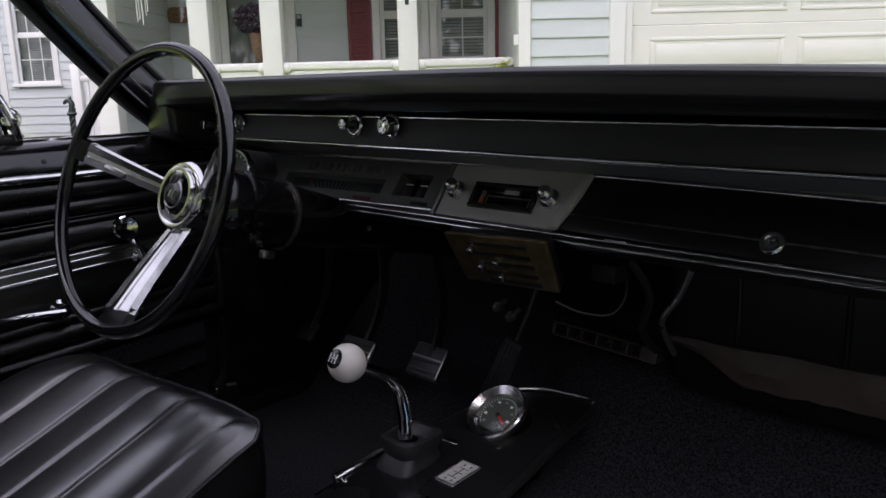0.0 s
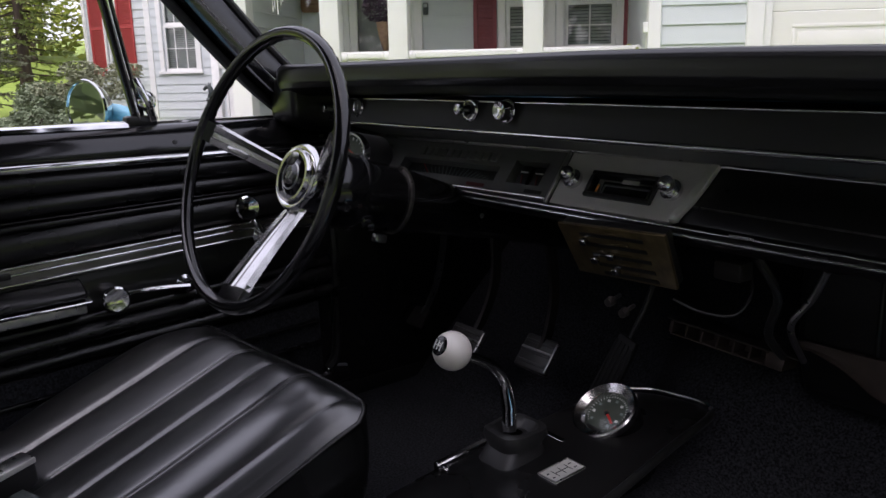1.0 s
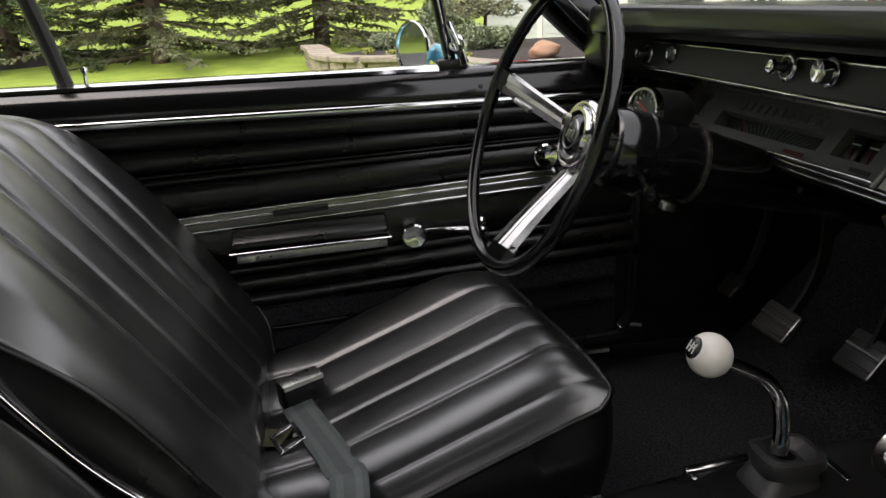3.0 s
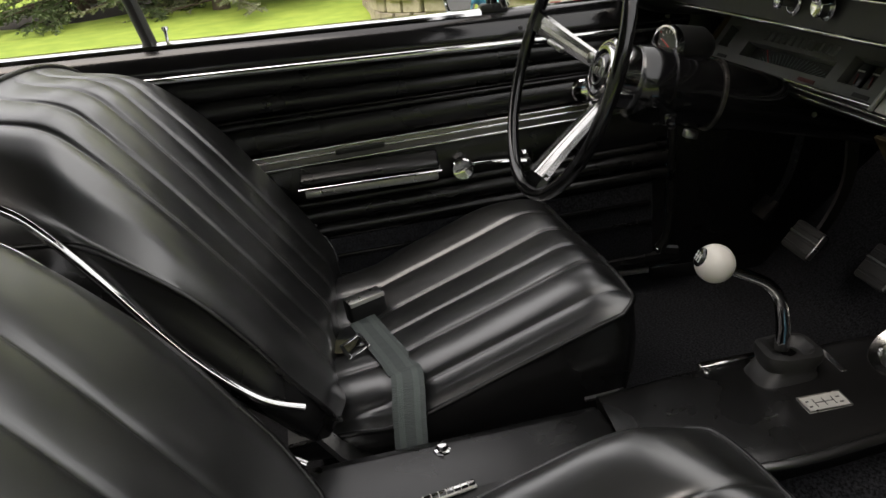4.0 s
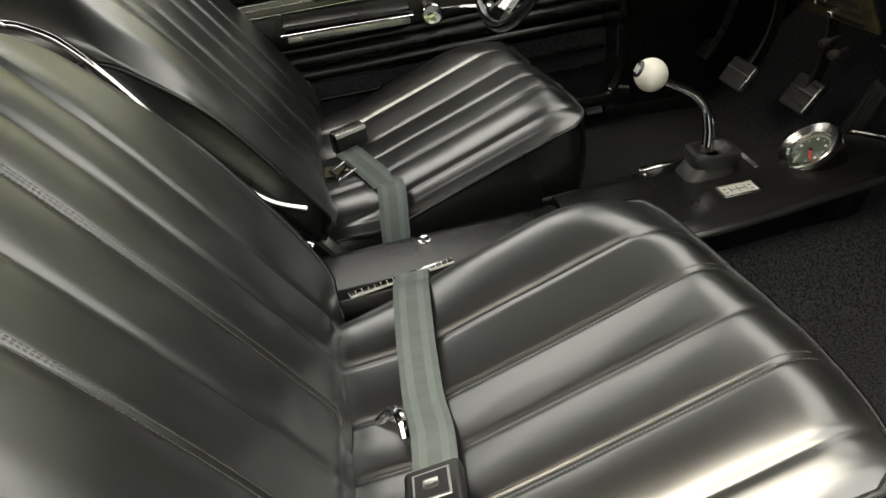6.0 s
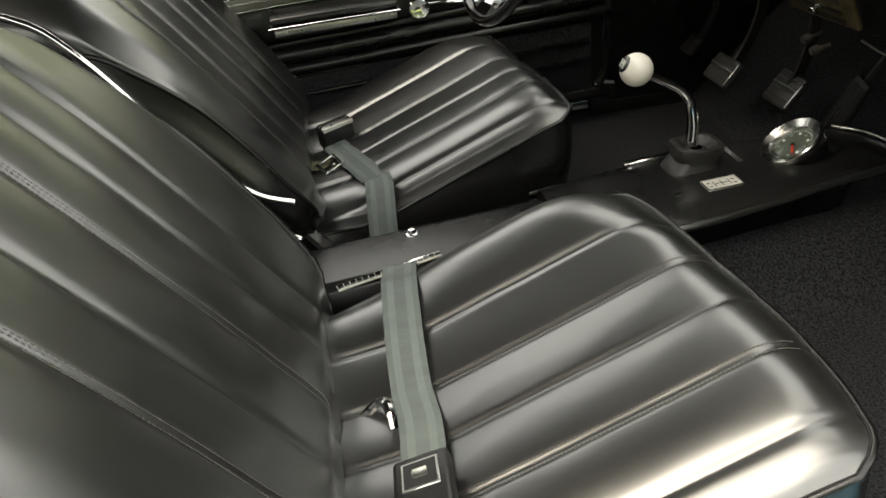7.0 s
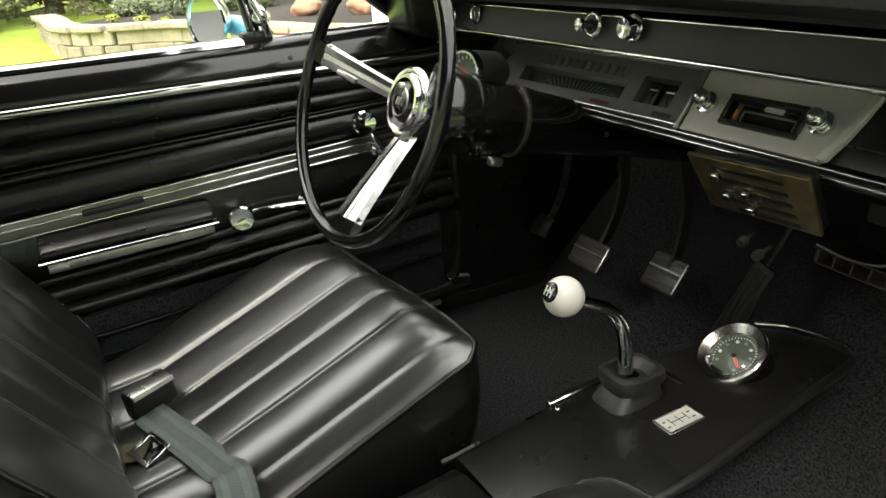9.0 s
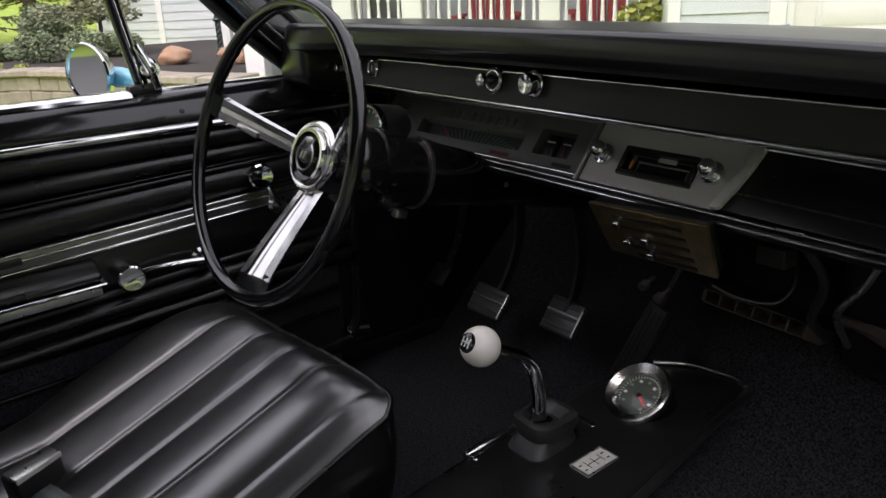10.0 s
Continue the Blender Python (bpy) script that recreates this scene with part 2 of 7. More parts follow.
SHUTTER = material("burgundy_shutter", (0.22, 0.035, 0.04), 0.5, second=(0.17, 0.03, 0.035), scale=20, bump=0.05)
RED_SHUTTER = material("red_shutter", (0.42, 0.06, 0.055), 0.5, second=(0.36, 0.05, 0.05), scale=20, bump=0.05)
# near-black colour standing in for the unlit rooms behind the windows
ROOM_SHADE = material("painted_room_shade", (0.05, 0.055, 0.055), 0.9, second=(0.03, 0.03, 0.03), scale=3)
BLIND = material("pale_blind", (0.30, 0.32, 0.31), 0.7, second=(0.26, 0.28, 0.27), scale=10)
DOORPAINT = material("grey_door_paint", (0.2, 0.21, 0.2), 0.5, second=(0.17, 0.18, 0.17), scale=8)
ASPHALT = material("driveway_asphalt", (0.06, 0.06, 0.062), 0.85, second=(0.09, 0.09, 0.088), scale=40, bump=0.5, bump_scale=120)
GRASS = material("lawn_soil_green", (0.19, 0.28, 0.03), 0.9, second=(0.28, 0.36, 0.05), scale=3, mix=0.9, bump=0.8, bump_scale=50)
MULCH = material("dark_mulch", (0.014, 0.012, 0.011), 0.95, second=(0.05, 0.041, 0.037), scale=45, mix=0.9, bump=1.0, bump_scale=60)
STONE = material("tan_block", (0.33, 0.29, 0.23), 0.85, second=(0.24, 0.21, 0.17), scale=12, mix=0.9, bump=0.5, bump_scale=40, island=0.18)
BOULDER = material("rust_boulder", (0.36, 0.20, 0.12), 0.85, second=(0.28, 0.2, 0.15), scale=5, mix=0.9, bump=0.6, bump_scale=14)
BARK = material("bark", (0.11, 0.08, 0.06), 0.9, second=(0.06, 0.045, 0.035), scale=14, mix=0.9, bump=0.8, bump_scale=30, stretch=(1, 1, 0.2))
SPRUCE = material("spruce_needles", (0.075, 0.105, 0.045), 0.7, second=(0.12, 0.16, 0.07), scale=2, mix=0.9, island=0.35)
LEAF = material("spring_leaves", (0.30, 0.34, 0.06), 0.65, second=(0.40, 0.42, 0.10), scale=1, mix=0.9, island=0.3)
LARCH = material("larch_needles", (0.20, 0.26, 0.07), 0.7, second=(0.28, 0.33, 0.10), scale=3, mix=0.9, island=0.3)
SAGE = material("sage_shrub", (0.19, 0.24, 0.13), 0.75, second=(0.27, 0.31, 0.20), scale=3, mix=0.9, island=0.3)
BLUE_SPRUCE = material("blue_green_needles", (0.165, 0.18, 0.10), 0.7, second=(0.24, 0.25, 0.15), scale=3, mix=0.9, island=0.3)
PURPLE_LEAF = material("dark_purple_leaves", (0.045, 0.025, 0.045), 0.7, second=(0.08, 0.05, 0.07), scale=10, mix=0.9, island=0.4)
WICKER = material("wicker_cone", (0.25, 0.16, 0.09), 0.8, second=(0.16, 0.1, 0.06), scale=40, mix=0.9, bump=0.6, bump_scale=60)
WOODSIGN = material("carved_wood_sign", (0.2, 0.11, 0.06), 0.7, second=(0.12, 0.07, 0.04), scale=10, mix=0.9)
IRON = material("dark_green_iron", (0.02, 0.03, 0.027), 0.4, second=(0.03, 0.04, 0.035), scale=30)


def glass_material(name, tint=(1, 1, 1), rough=0.0):
    m = bpy.data.materials.new(name)
    m.use_nodes = True
    nt, nd = m.node_tree, m.node_tree.nodes
    nd.remove(nd["Principled BSDF"])
    clear, gloss, mixs, facing = nd.new("ShaderNodeBsdfTransparent"), nd.new("ShaderNodeBsdfGlossy"), nd.new("ShaderNodeMixShader"), nd.new("ShaderNodeLayerWeight")
    power, scaled = nd.new("ShaderNodeMath"), nd.new("ShaderNodeMath")
    power.operation, power.inputs[1].default_value = 'POWER', 5.0
    scaled.operation, scaled.inputs[1].default_value, scaled.inputs[2].default_value = 'MULTIPLY_ADD', 0.85, 0.05
    facing.inputs[0].default_value = 0.5
    clear.inputs[0].default_value = (*tint, 1)
    gloss.inputs["Roughness"].default_value = rough
    nt.links.new(facing.outputs["Facing"], power.inputs[0])
    nt.links.new(power.outputs[0], scaled.inputs[0])
    nt.links.new(scaled.outputs[0], mixs.inputs[0])
    nt.links.new(clear.outputs[0], mixs.inputs[1])
    nt.links.new(gloss.outputs[0], mixs.inputs[2])
    nt.links.new(mixs.outputs[0], nd["Material Output"].inputs[0])
    return m


GLASS = glass_material("clear_glass", (0.97, 0.98, 0.97))


# ---- the car's shell ----
def carpet_floor():
    # footwell floor, toe board and tunnel in one sheet
    def fn(u, v):
        x = -0.80 + 1.60 * u
        y = -1.25 + 2.15 * v
        z = 0.0
        if y > 0.52:
            z += (y - 0.52) * 0.95
        z += 0.10 * math.exp(-(x / 0.13) ** 4) * (1 if y < 0.35 else 1)
        if y < -0.62:
            z += 0.14 * smoothstep(-0.62, -0.72, y)
        z += 0.0015 * noise.noise((x * 14, y * 14, 0))
        return (x, y, z)
    bm = sheet(fn, 75, 110)
    r = bmesh.ops.extrude_face_region(bm, geom=bm.faces[:])
    bmesh.ops.translate(bm, vec=(0, 0, -0.03), verts=[e for e in r["geom"] if isinstance(e, bmesh.types.BMVert)])
    return tagged(part("floor", bm, CARPET), "black loop-pile carpet over the car floor", "car floor", kind="structure")


carpet_floor()


def firewall():
    ob = part("wall_front", prism([(0.88, 0.30), (0.90, 0.62), (0.94, 0.62), (0.92, 0.28)], -0.78, 0.78, "x"), HEADLINER)
    return tagged(ob, "dark firewall insulation under the dashboard", "firewall", kind="structure")


firewall()
for side, x0, x1 in (("left", -0.79, -0.745), ("right", 0.745, 0.79)):
    kick = prism([(0.31, 0.02), (0.31, 0.62), (0.40, 0.66), (0.93, 0.66), (0.93, 0.02)], x0, x1, "x", 0.008)
    tagged(part("wall_kick_" + side, kick, VINYL_PANEL), "black vinyl kick panel beside the footwell", "kick panel", kind="structure")
# rear of the cabin
tagged(part("wall_rear", prism([(-1.55, -0.05), (-1.55, 0.60), (-1.50, 0.62), (-1.2, 0.15), (-1.2, -0.05)], -0.79, 0.79, "x", 0.01), VINYL), "black vinyl rear bench", "rear seat", kind="structure")


for side, s in (("left", -1), ("right", 1)):
    panel = prism([(s * 0.70, 0.0), (s * 0.70, 0.60), (s * 0.72, 0.63), (s * 0.79, 0.63), (s * 0.79, 0.0)], -1.56, -1.03, "y", 0.006)
    tagged(part("wall_quarter_" + side, panel, VINYL_PANEL), "black vinyl rear quarter panel", "quarter panel", kind="structure")



def roof():
    def fn(u, v):
        x = -0.63 + 1.26 * u
        y = -0.13 - 1.20 * v
        return (x, y, 1.065 + 0.03 * (1 - (2 * u - 1) ** 2) - 0.02 * (2 * v - 1) ** 2)
    bm = sheet(fn, 21, 21)
    r = bmesh.ops.extrude_face_region(bm, geom=bm.faces[:])
    bmesh.ops.translate(bm, vec=(0, 0, 0.03), verts=[e for e in r["geom"] if isinstance(e, bmesh.types.BMVert)])
    tagged(part("ceiling", bm, HEADLINER), "dark headliner under the hardtop roof", "headliner", kind="structure")


roof()
tagged(part("windshield_header", sweep(spline([(-0.63, -0.16, 1.055), (-0.4, -0.09, 1.075), (0, -0.06, 1.085), (0.4, -0.09, 1.075), (0.63, -0.16, 1.055)], 6), [(-0.03, -0.02), (0.03, -0.015), (0.03, 0.012), (-0.03, 0.018)]), GLOSS), "gloss black windshield header rail under the roof edge", "windshield header", kind="structure")


def pillar(side):
    s = side
    path = [(s * 0.765, 0.31, 0.62), (s * 0.745, 0.195, 0.70), (s * 0.715, 0.075, 0.81), (s * 0.66, -0.10, 0.985), (s * 0.62, -0.17, 1.06)]
    section = [(-0.038, -0.030), (0.018, -0.040), (0.040, -0.025), (0.042, 0.020), (0.026, 0.040), (-0.030, 0.036), (-0.044, 0.010)]
    ob = part("windshield_pillar", sweep(spline(path, 8), section), GLOSS)
    if s < 0:
        # weather seal and bright edge along the pillar
        seal = [(x + 0.028, y + 0.030, z + 0.022) for x, y, z in path]
        part("weather_seal", tube(seal, 0.008, 8), RUBBER, ob)
        seal = [(x + 0.018, y - 0.036, z - 0.024) for x, y, z in path]
        part("weather_seal", tube(seal, 0.009, 8), RUBBER, ob)
        seal = [(x + 0.041, y - 0.005, z - 0.004) for x, y, z in path]
        part("bright_edge", tube(seal, 0.003, 6), STEEL, ob)
    return tagged(ob, "gloss black painted windshield pillar with rubber seals", "windshield pillar", kind="structure")


pillar(-1)
pillar(1)


def windshield():
    def fn(u, v):
        x = -0.70 + 1.40 * u
        w = 1 - (2 * u - 1) ** 2
        y0, z0, y1, z1 = 0.26 + 0.34 * w, 0.70, -0.14 + 0.1 * w, 1.045 + 0.02 * w
        k = 1 - 0.1 * v
        return (x * k, y0 + (y1 - y0) * v, z0 + (z1 - z0) * v)
    ob = part("window_1", sheet(fn, 25, 9), GLASS)
    ob.visible_shadow = False
    return tagged(ob, "clear curved windshield glass", "windshield", kind="structure")


windshield()


def hood():
    def fn(u, v):
        x = -0.82 + 1.64 * u
        y = 0.72 + 1.25 * v
        return (x, y, 0.655 - 0.12 * (2 * u - 1) ** 4 - 0.075 * v + 0.015 * math.exp(-((abs(x) - 0.33) / 0.07) ** 2))
    bm = sheet(fn, 41, 21)
    r = bmesh.ops.extrude_face_region(bm, geom=bm.faces[:])
    bmesh.ops.translate(bm, vec=(0, 0, -0.03), verts=[e for e in r["geom"] if isinstance(e, bmesh.types.BMVert)])
    return tagged(part("car_hood", bm, BLUE_PAINT), "light blue painted hood beyond the windshield", "car hood", kind="structure")


hood()
# outer body sides and sills under the doors
for side, s in (("left", -1), ("right", 1)):
    out = [(0.80, -0.12), (0.93, -0.05), (0.95, 0.25), (0.90, 0.52), (0.865, 0.52), (0.90, 0.25), (0.87, 0.03), (0.80, 0.03)] if s < 0 else [(0.745, -0.12), (0.90, -0.10), (0.90, 0.02), (0.86, 0.055), (0.745, 0.055)]
    ob = part("wall_body_" + side, prism([(s * a, b) for a, b in out], -1.6, 0.6, "y", 0.004), BLUE_PAINT)
    tagged(ob, "light blue painted body side" if s < 0 else "light blue painted rocker sill", "car body", kind="structure")
for s in (-1, 1):
    fender = prism([(s * 0.80, -0.1), (s * 0.93, -0.05), (s * 0.94, 0.3), (s * 0.88, 0.56), (s * 0.80, 0.60)], 0.62, 2.0, "y", 0.004)
    tagged(part("wall_fender", fender, BLUE_PAINT), "light blue painted front fender", "car fender", kind="structure")
tagged(part("trim_sill_end", box(-0.83, -0.742, 0.265, 0.55, -0.01, 0.034, 0.006), PLASTIC), "black sill end beside the kick panel", "trim", kind="structure")
tagged(part("door_sill_plate", prism([(-0.785, 0.02), (-0.742, 0.02), (-0.742, 0.030), (-0.752, 0.036), (-0.785, 0.038)], -1.1, 0.26, "y", 0.002), SILVER_PLATE), "scuffed bright metal sill plate under the door", "sill plate")


# ---- the driver's door ----
DOOR_X, DOOR_Y0, DOOR_Y1 = -0.715, -1.02, 0.30


def door_profile():
    """Bulge of the trim towards the cabin against height: padded rolls with stitched grooves."""
    rolls = [(0.570, 0.533, 0.011), (0.531, 0.498, 0.012), (0.496, 0.4905, 0.004), (0.489, 0.477, 0.005), (0.475, 0.426, 0.010), (0.386, 0.318, 0.006), (0.314, 0.300, 0.004), (0.298, 0.264, 0.013), (0.262, 0.234, 0.012)]
    pts = []
    for top, low, d in rolls:
        for k in range(9):
            a = k / 8
            pts.append((d * math.sin(math.pi * a) ** 0.6 if 0 < a < 1 else 0.0, top + (low - top) * a))
        pts.append((-0.004, low - 0.001))
    return pts


def door():
    t = thing("car_door", "black door with padded vinyl trim, chrome strips and open window", "car door", kind="structure")
    prof = [(-0.05, 0.60), (0.0, 0.585)] + door_profile() + [(0.0, 0.232), (-0.002, 0.06), (-0.05, 0.05)]
    part("trim_panel", prism([(DOOR_X + 0.012 + a, b) for a, b in prof], DOOR_Y0, DOOR_Y1 - 0.02, "y"), VINYL_PANEL, t, "black vinyl panel with rolled horizontal pleats")
    part("carpet_strip", prism([(DOOR_X + 0.004, 0.06), (DOOR_X + 0.018, 0.065), (DOOR_X + 0.020, 0.140), (DOOR_X + 0.016, 0.228), (DOOR_X + 0.004, 0.231)], DOOR_Y0, DOOR_Y1 - 0.05, "y", 0.003), CARPET, t, "black carpet along the door's foot")
    for z in (0.145, 0.19):
        part("carpet_rib", box(DOOR_X + 0.015, DOOR_X + 0.026, DOOR_Y0, DOOR_Y1 - 0.055, z - 0.004, z + 0.004, 0.003), VINYL_PANEL, t)
    # painted upper frame, sloping out to the sill
    top = [(-0.695, 0.585), (-0.694, 0.592), (-0.706, 0.615), (-0.722, 0.632), (-0.735, 0.637), (-0.765, 0.637), (-0.79, 0.62), (-0.79, 0.575), (-0.705, 0.575)]
    part("upper_frame", prism(top, DOOR_Y0, DOOR_Y1 + 0.02, "y"), GLOSS, t, "gloss black painted window frame")
    part("sill_strip", prism([(-0.722, 0.634), (-0.725, 0.640), (-0.735, 0.6435), (-0.765, 0.6435), (-0.765, 0.636)], DOOR_Y0, -0.085, "y"), CHROME, t, "bright chrome sill strip")
    part("sill_strip", prism([(-0.742, 0.636), (-0.742, 0.641), (-0.765, 0.641), (-0.765, 0.636)], -0.05, DOOR_Y1 - 0.06, "y"), CHROME, t)
    part("outer_sill", prism([(-0.770, 0.630), (-0.770, 0.640), (-0.80, 0.636), (-0.85, 0.60), (-0.87, 0.55), (-0.80, 0.55)], DOOR_Y0, DOOR_Y1 + 0.02, "y"), BLUE_PAINT, t, "light blue outer door skin")
    part("belt_strip", prism([(-0.697 + 0.0095 * math.cos(0.449 * i), 0.5785 + 0.0080 * math.sin(0.449 * i)) for i in range(14)], DOOR_Y0, DOOR_Y1, "y"), CHROME, t, "rounded chrome strip below the window frame")
    # middle trim: black band between two chrome lines
    part("trim_band", prism([(-0.705, 0.388), (-0.692, 0.390), (-0.688, 0.406), (-0.692, 0.422), (-0.705, 0.425)], DOOR_Y0, DOOR_Y1 - 0.03, "y"), BAND, t, "satin metal band between chrome lines")
    for z, r in ((0.4225, 0.0020), (0.4110, 0.0028), (0.3945, 0.0030)):
        part("trim_line", prism([(-0.689 + r * math.cos(0.628 * i), z + r * math.sin(0.628 * i)) for i in range(10)], DOOR_Y0, DOOR_Y1 - 0.03, "y"), CHROME, t)
    part("trim_slot", box(-0.692, -0.6815, -0.400, -0.302, 0.4060, 0.4165, 0.002), PLASTIC, t, "black slot in the trim band")
    # corner cladding at the front
    part("front_edge", tube([(-0.705, 0.275, 0.60), (-0.698, 0.287, 0.50), (-0.698, 0.29, 0.30), (-0.698, 0.287, 0.13), (-0.698, 0.265, 0.085), (-0.698, 0.20, 0.07), (-0.698, -1.0, 0.07)], 0.010, 8), VINYL_PANEL, t, "rolled black edge binding")
    bolt = lathe([(0, 0.009), (0.004, 0.008), (0.007, 0.004), (0.008, 0)], 14, aim((-0.700, 0.262, 0.082), (1, 0, 0)))
    part("screw", bolt, CHROME, t)
    part("screw", lathe([(0, 0.006), (0.004, 0.005), (0.006, 0)], 12, aim((-0.704, -0.015, 0.604), (1, 0, 0.4))), RUBBER, t)
    # vent window post and its latch
    part("vent_post", sweep([(-0.755, -0.055, 0.63), (-0.745, -0.078, 0.74), (-0.73, -0.102, 0.86), (-0.70, -0.135, 1.03)], disc(0.013, 10, 0.8)), GLOSS, t, "slim black vent window post")
    part("vent_post_trim", sweep([(-0.738, -0.058, 0.632), (-0.730, -0.080, 0.74), (-0.716, -0.103, 0.86)], disc(0.0022, 8)), CHROME, t)
    part("vent_latch", tube([(-0.738, -0.038, 0.645), (-0.726, -0.046, 0.668), (-0.728, -0.058, 0.70), (-0.734, -0.062, 0.715)], 0.0075, 10, 5), CHROME, t, "chrome vent window latch")
    part("post_foot", box(-0.765, -0.735, -0.085, -0.03, 0.632, 0.652, 0.006), PLASTIC, t)
    # lock pull and rear window channel
    part("lock_pull", lathe([(0, 0.032), (0.006, 0.031), (0.007, 0.026), (0.0035, 0.022), (0.003, 0)], 14, pose(-0.752, -0.690, 0.640)), CHROME, t, "chrome lock pull on the sill")
    part("quarter_post", sweep([(-0.752, -0.72, 0.63), (-0.745, -0.74, 0.72), (-0.73, -0.775, 0.86), (-0.70, -0.83, 1.05)], disc(0.019, 10, 0.7)), RUBBER, t, "black quarter window post")
    for ob in t.children:
        ob.data.transform(Matrix.Translation((0, 0, -0.009)))
        # the mouldings climb a little towards the front
        for v in ob.data.vertices:
            v.co.z += 0.055 * smoothstep(0.565, 0.42, v.co.z) * smoothstep(0.03, 0.10, v.co.z) * (v.co.y + 0.31)
    return t


car_door = door()


def armrest():
    y0, y1 = -0.475, -0.200
    pad = prism([(-0.70, 0.338), (-0.648, 0.340), (-0.640, 0.346), (-0.642, 0.354), (-0.660, 0.364), (-0.682, 0.369), (-0.70, 0.368)], y0, y1, "y", 0.006, 3)
    t = part("armrest", pad, VINYL_PANEL, car_door, "black vinyl armrest pad")
    rim = part("rim", prism([(-0.70, 0.333), (-0.640, 0.3345), (-0.6365, 0.337), (-0.640, 0.3395), (-0.70, 0.340)], y0 - 0.004, y1 + 0.004, "y", 0.001), CHROME, t, "thin chrome rim")
    base = part("base", prism([(-0.70, 0.316), (-0.648, 0.3165), (-0.643, 0.319), (-0.642, 0.333), (-0.70, 0.333)], y0 + 0.008, y1 - 0.004, "y", 0.002), STEEL, t, "polished metal base")
    clip = part("end_clip", box(-0.645, -0.6395, y0 + 0.010, y0 + 0.040, 0.319, 0.331, 0.002, 2), STEEL, t, "small bright end clip")
    for ob in (t, rim, base, clip):
        for v in ob.data.vertices:
            v.co.z += 0.0085 + 0.030 * (v.co.y + 0.34)


armrest()


def crank(name, pivot, knob, label):
    """A window crank: splined boss on the door, curved arm, turned knob."""
    t = thing(name, label, "window crank")
    p, k = Vector(pivot), Vector(knob)
    part("boss", lathe([(0, 0.030), (0.010, 0.030), (0.012, 0.026), (0.012, 0.012), (0.018, 0.008), (0.020, 0.0)], 20, aim(p, (1, 0, 0))), CHROME, t)
    mid = (p + k) / 2 + Vector((0.006, 0, 0.004))
    path = [p + Vector((0.024, 0, 0)), mid + Vector((0.016, 0, 0)), k + Vector((0.012, 0, 0))]
    part("arm", sweep(spline(path, 8), disc(0.0075, 10, 0.75), scale=[1.25 - 0.03 * i for i in range(17)]), CHROME, t)
    d = lathe([(0, 0.041), (0.010, 0.0415), (0.0195, 0.0435), (0.0225, 0.041), (0.0235, 0.034), (0.019, 0.026), (0.0125, 0.019), (0.009, 0.012), (0.0075, 0.004), (0, 0.003)], 28, aim(k + Vector((0.008, 0, 0)), (1, -0.1, 0.05)))
    part("knob", d, CHROME, t, "turned chrome knob with dished face")
    return t


crank("window_crank", (-0.702, -0.022, 0.338), (-0.702, -0.150, 0.340), "chrome window crank with round knob on the door")
crank("vent_crank", (-0.690, 0.128, 0.408), (-0.706, 0.098, 0.468), "short chrome vent window crank on the door")


def side_mirror():
    t = thing("side_mirror", "round chrome outside mirror on the driver's door", "side mirror")
    c = Vector((-0.92, -0.105, 0.652))
    m = axes(c, Vector((1, 0.75, 0)), (0, 0, 1), Vector((0.75, -1, 0.02)))
    m = m @ Matrix.Diagonal((0.72, 0.88, 1, 1))
    part("housing", lathe([(0, -0.05), (0.025, -0.046), (0.05, -0.03), (0.062, -0.008), (0.064, 0.0), (0.060, 0.003)], 36, m), CHROME, t, "polished shell")
    part("glass", lathe([(0, 0.001), (0.0575, 0.0012)], 36, m), MIRROR, t, "mirror glass")
    part("rim", lathe([(0.0575, 0.0), (0.0585, 0.005), (0.063, 0.005), (0.065, 0.0)], 36, m), CHROME, t)
    part("stalk", sweep([(-0.945, -0.075, 0.645), (-0.92, -0.045, 0.640), (-0.88, -0.03, 0.632), (-0.84, -0.03, 0.605)], disc(0.02, 12, 0.8), up=(0, 1, 0)), BLUE_PAINT, t, "pale blue reflecting bracket")
    part("knob", lathe([(0, 0.02), (0.012, 0.018), (0.018, 0.008), (0.018, -0.006), (0.012, -0.016), (0, -0.018)], 18, aim((-0.740, -0.047, 0.668), (1, -0.3, 0.1))), CHROME, t, "chrome remote knob")
    part("knob_stem", tube([(-0.752, -0.03, 0.635), (-0.750, -0.04, 0.652), (-0.745, -0.046, 0.666)], 0.007, 8, 3), CHROME, t)


side_mirror()


# ---- dashboard ----
DASH_X0, DASH_X1 = -0.697, 0.74


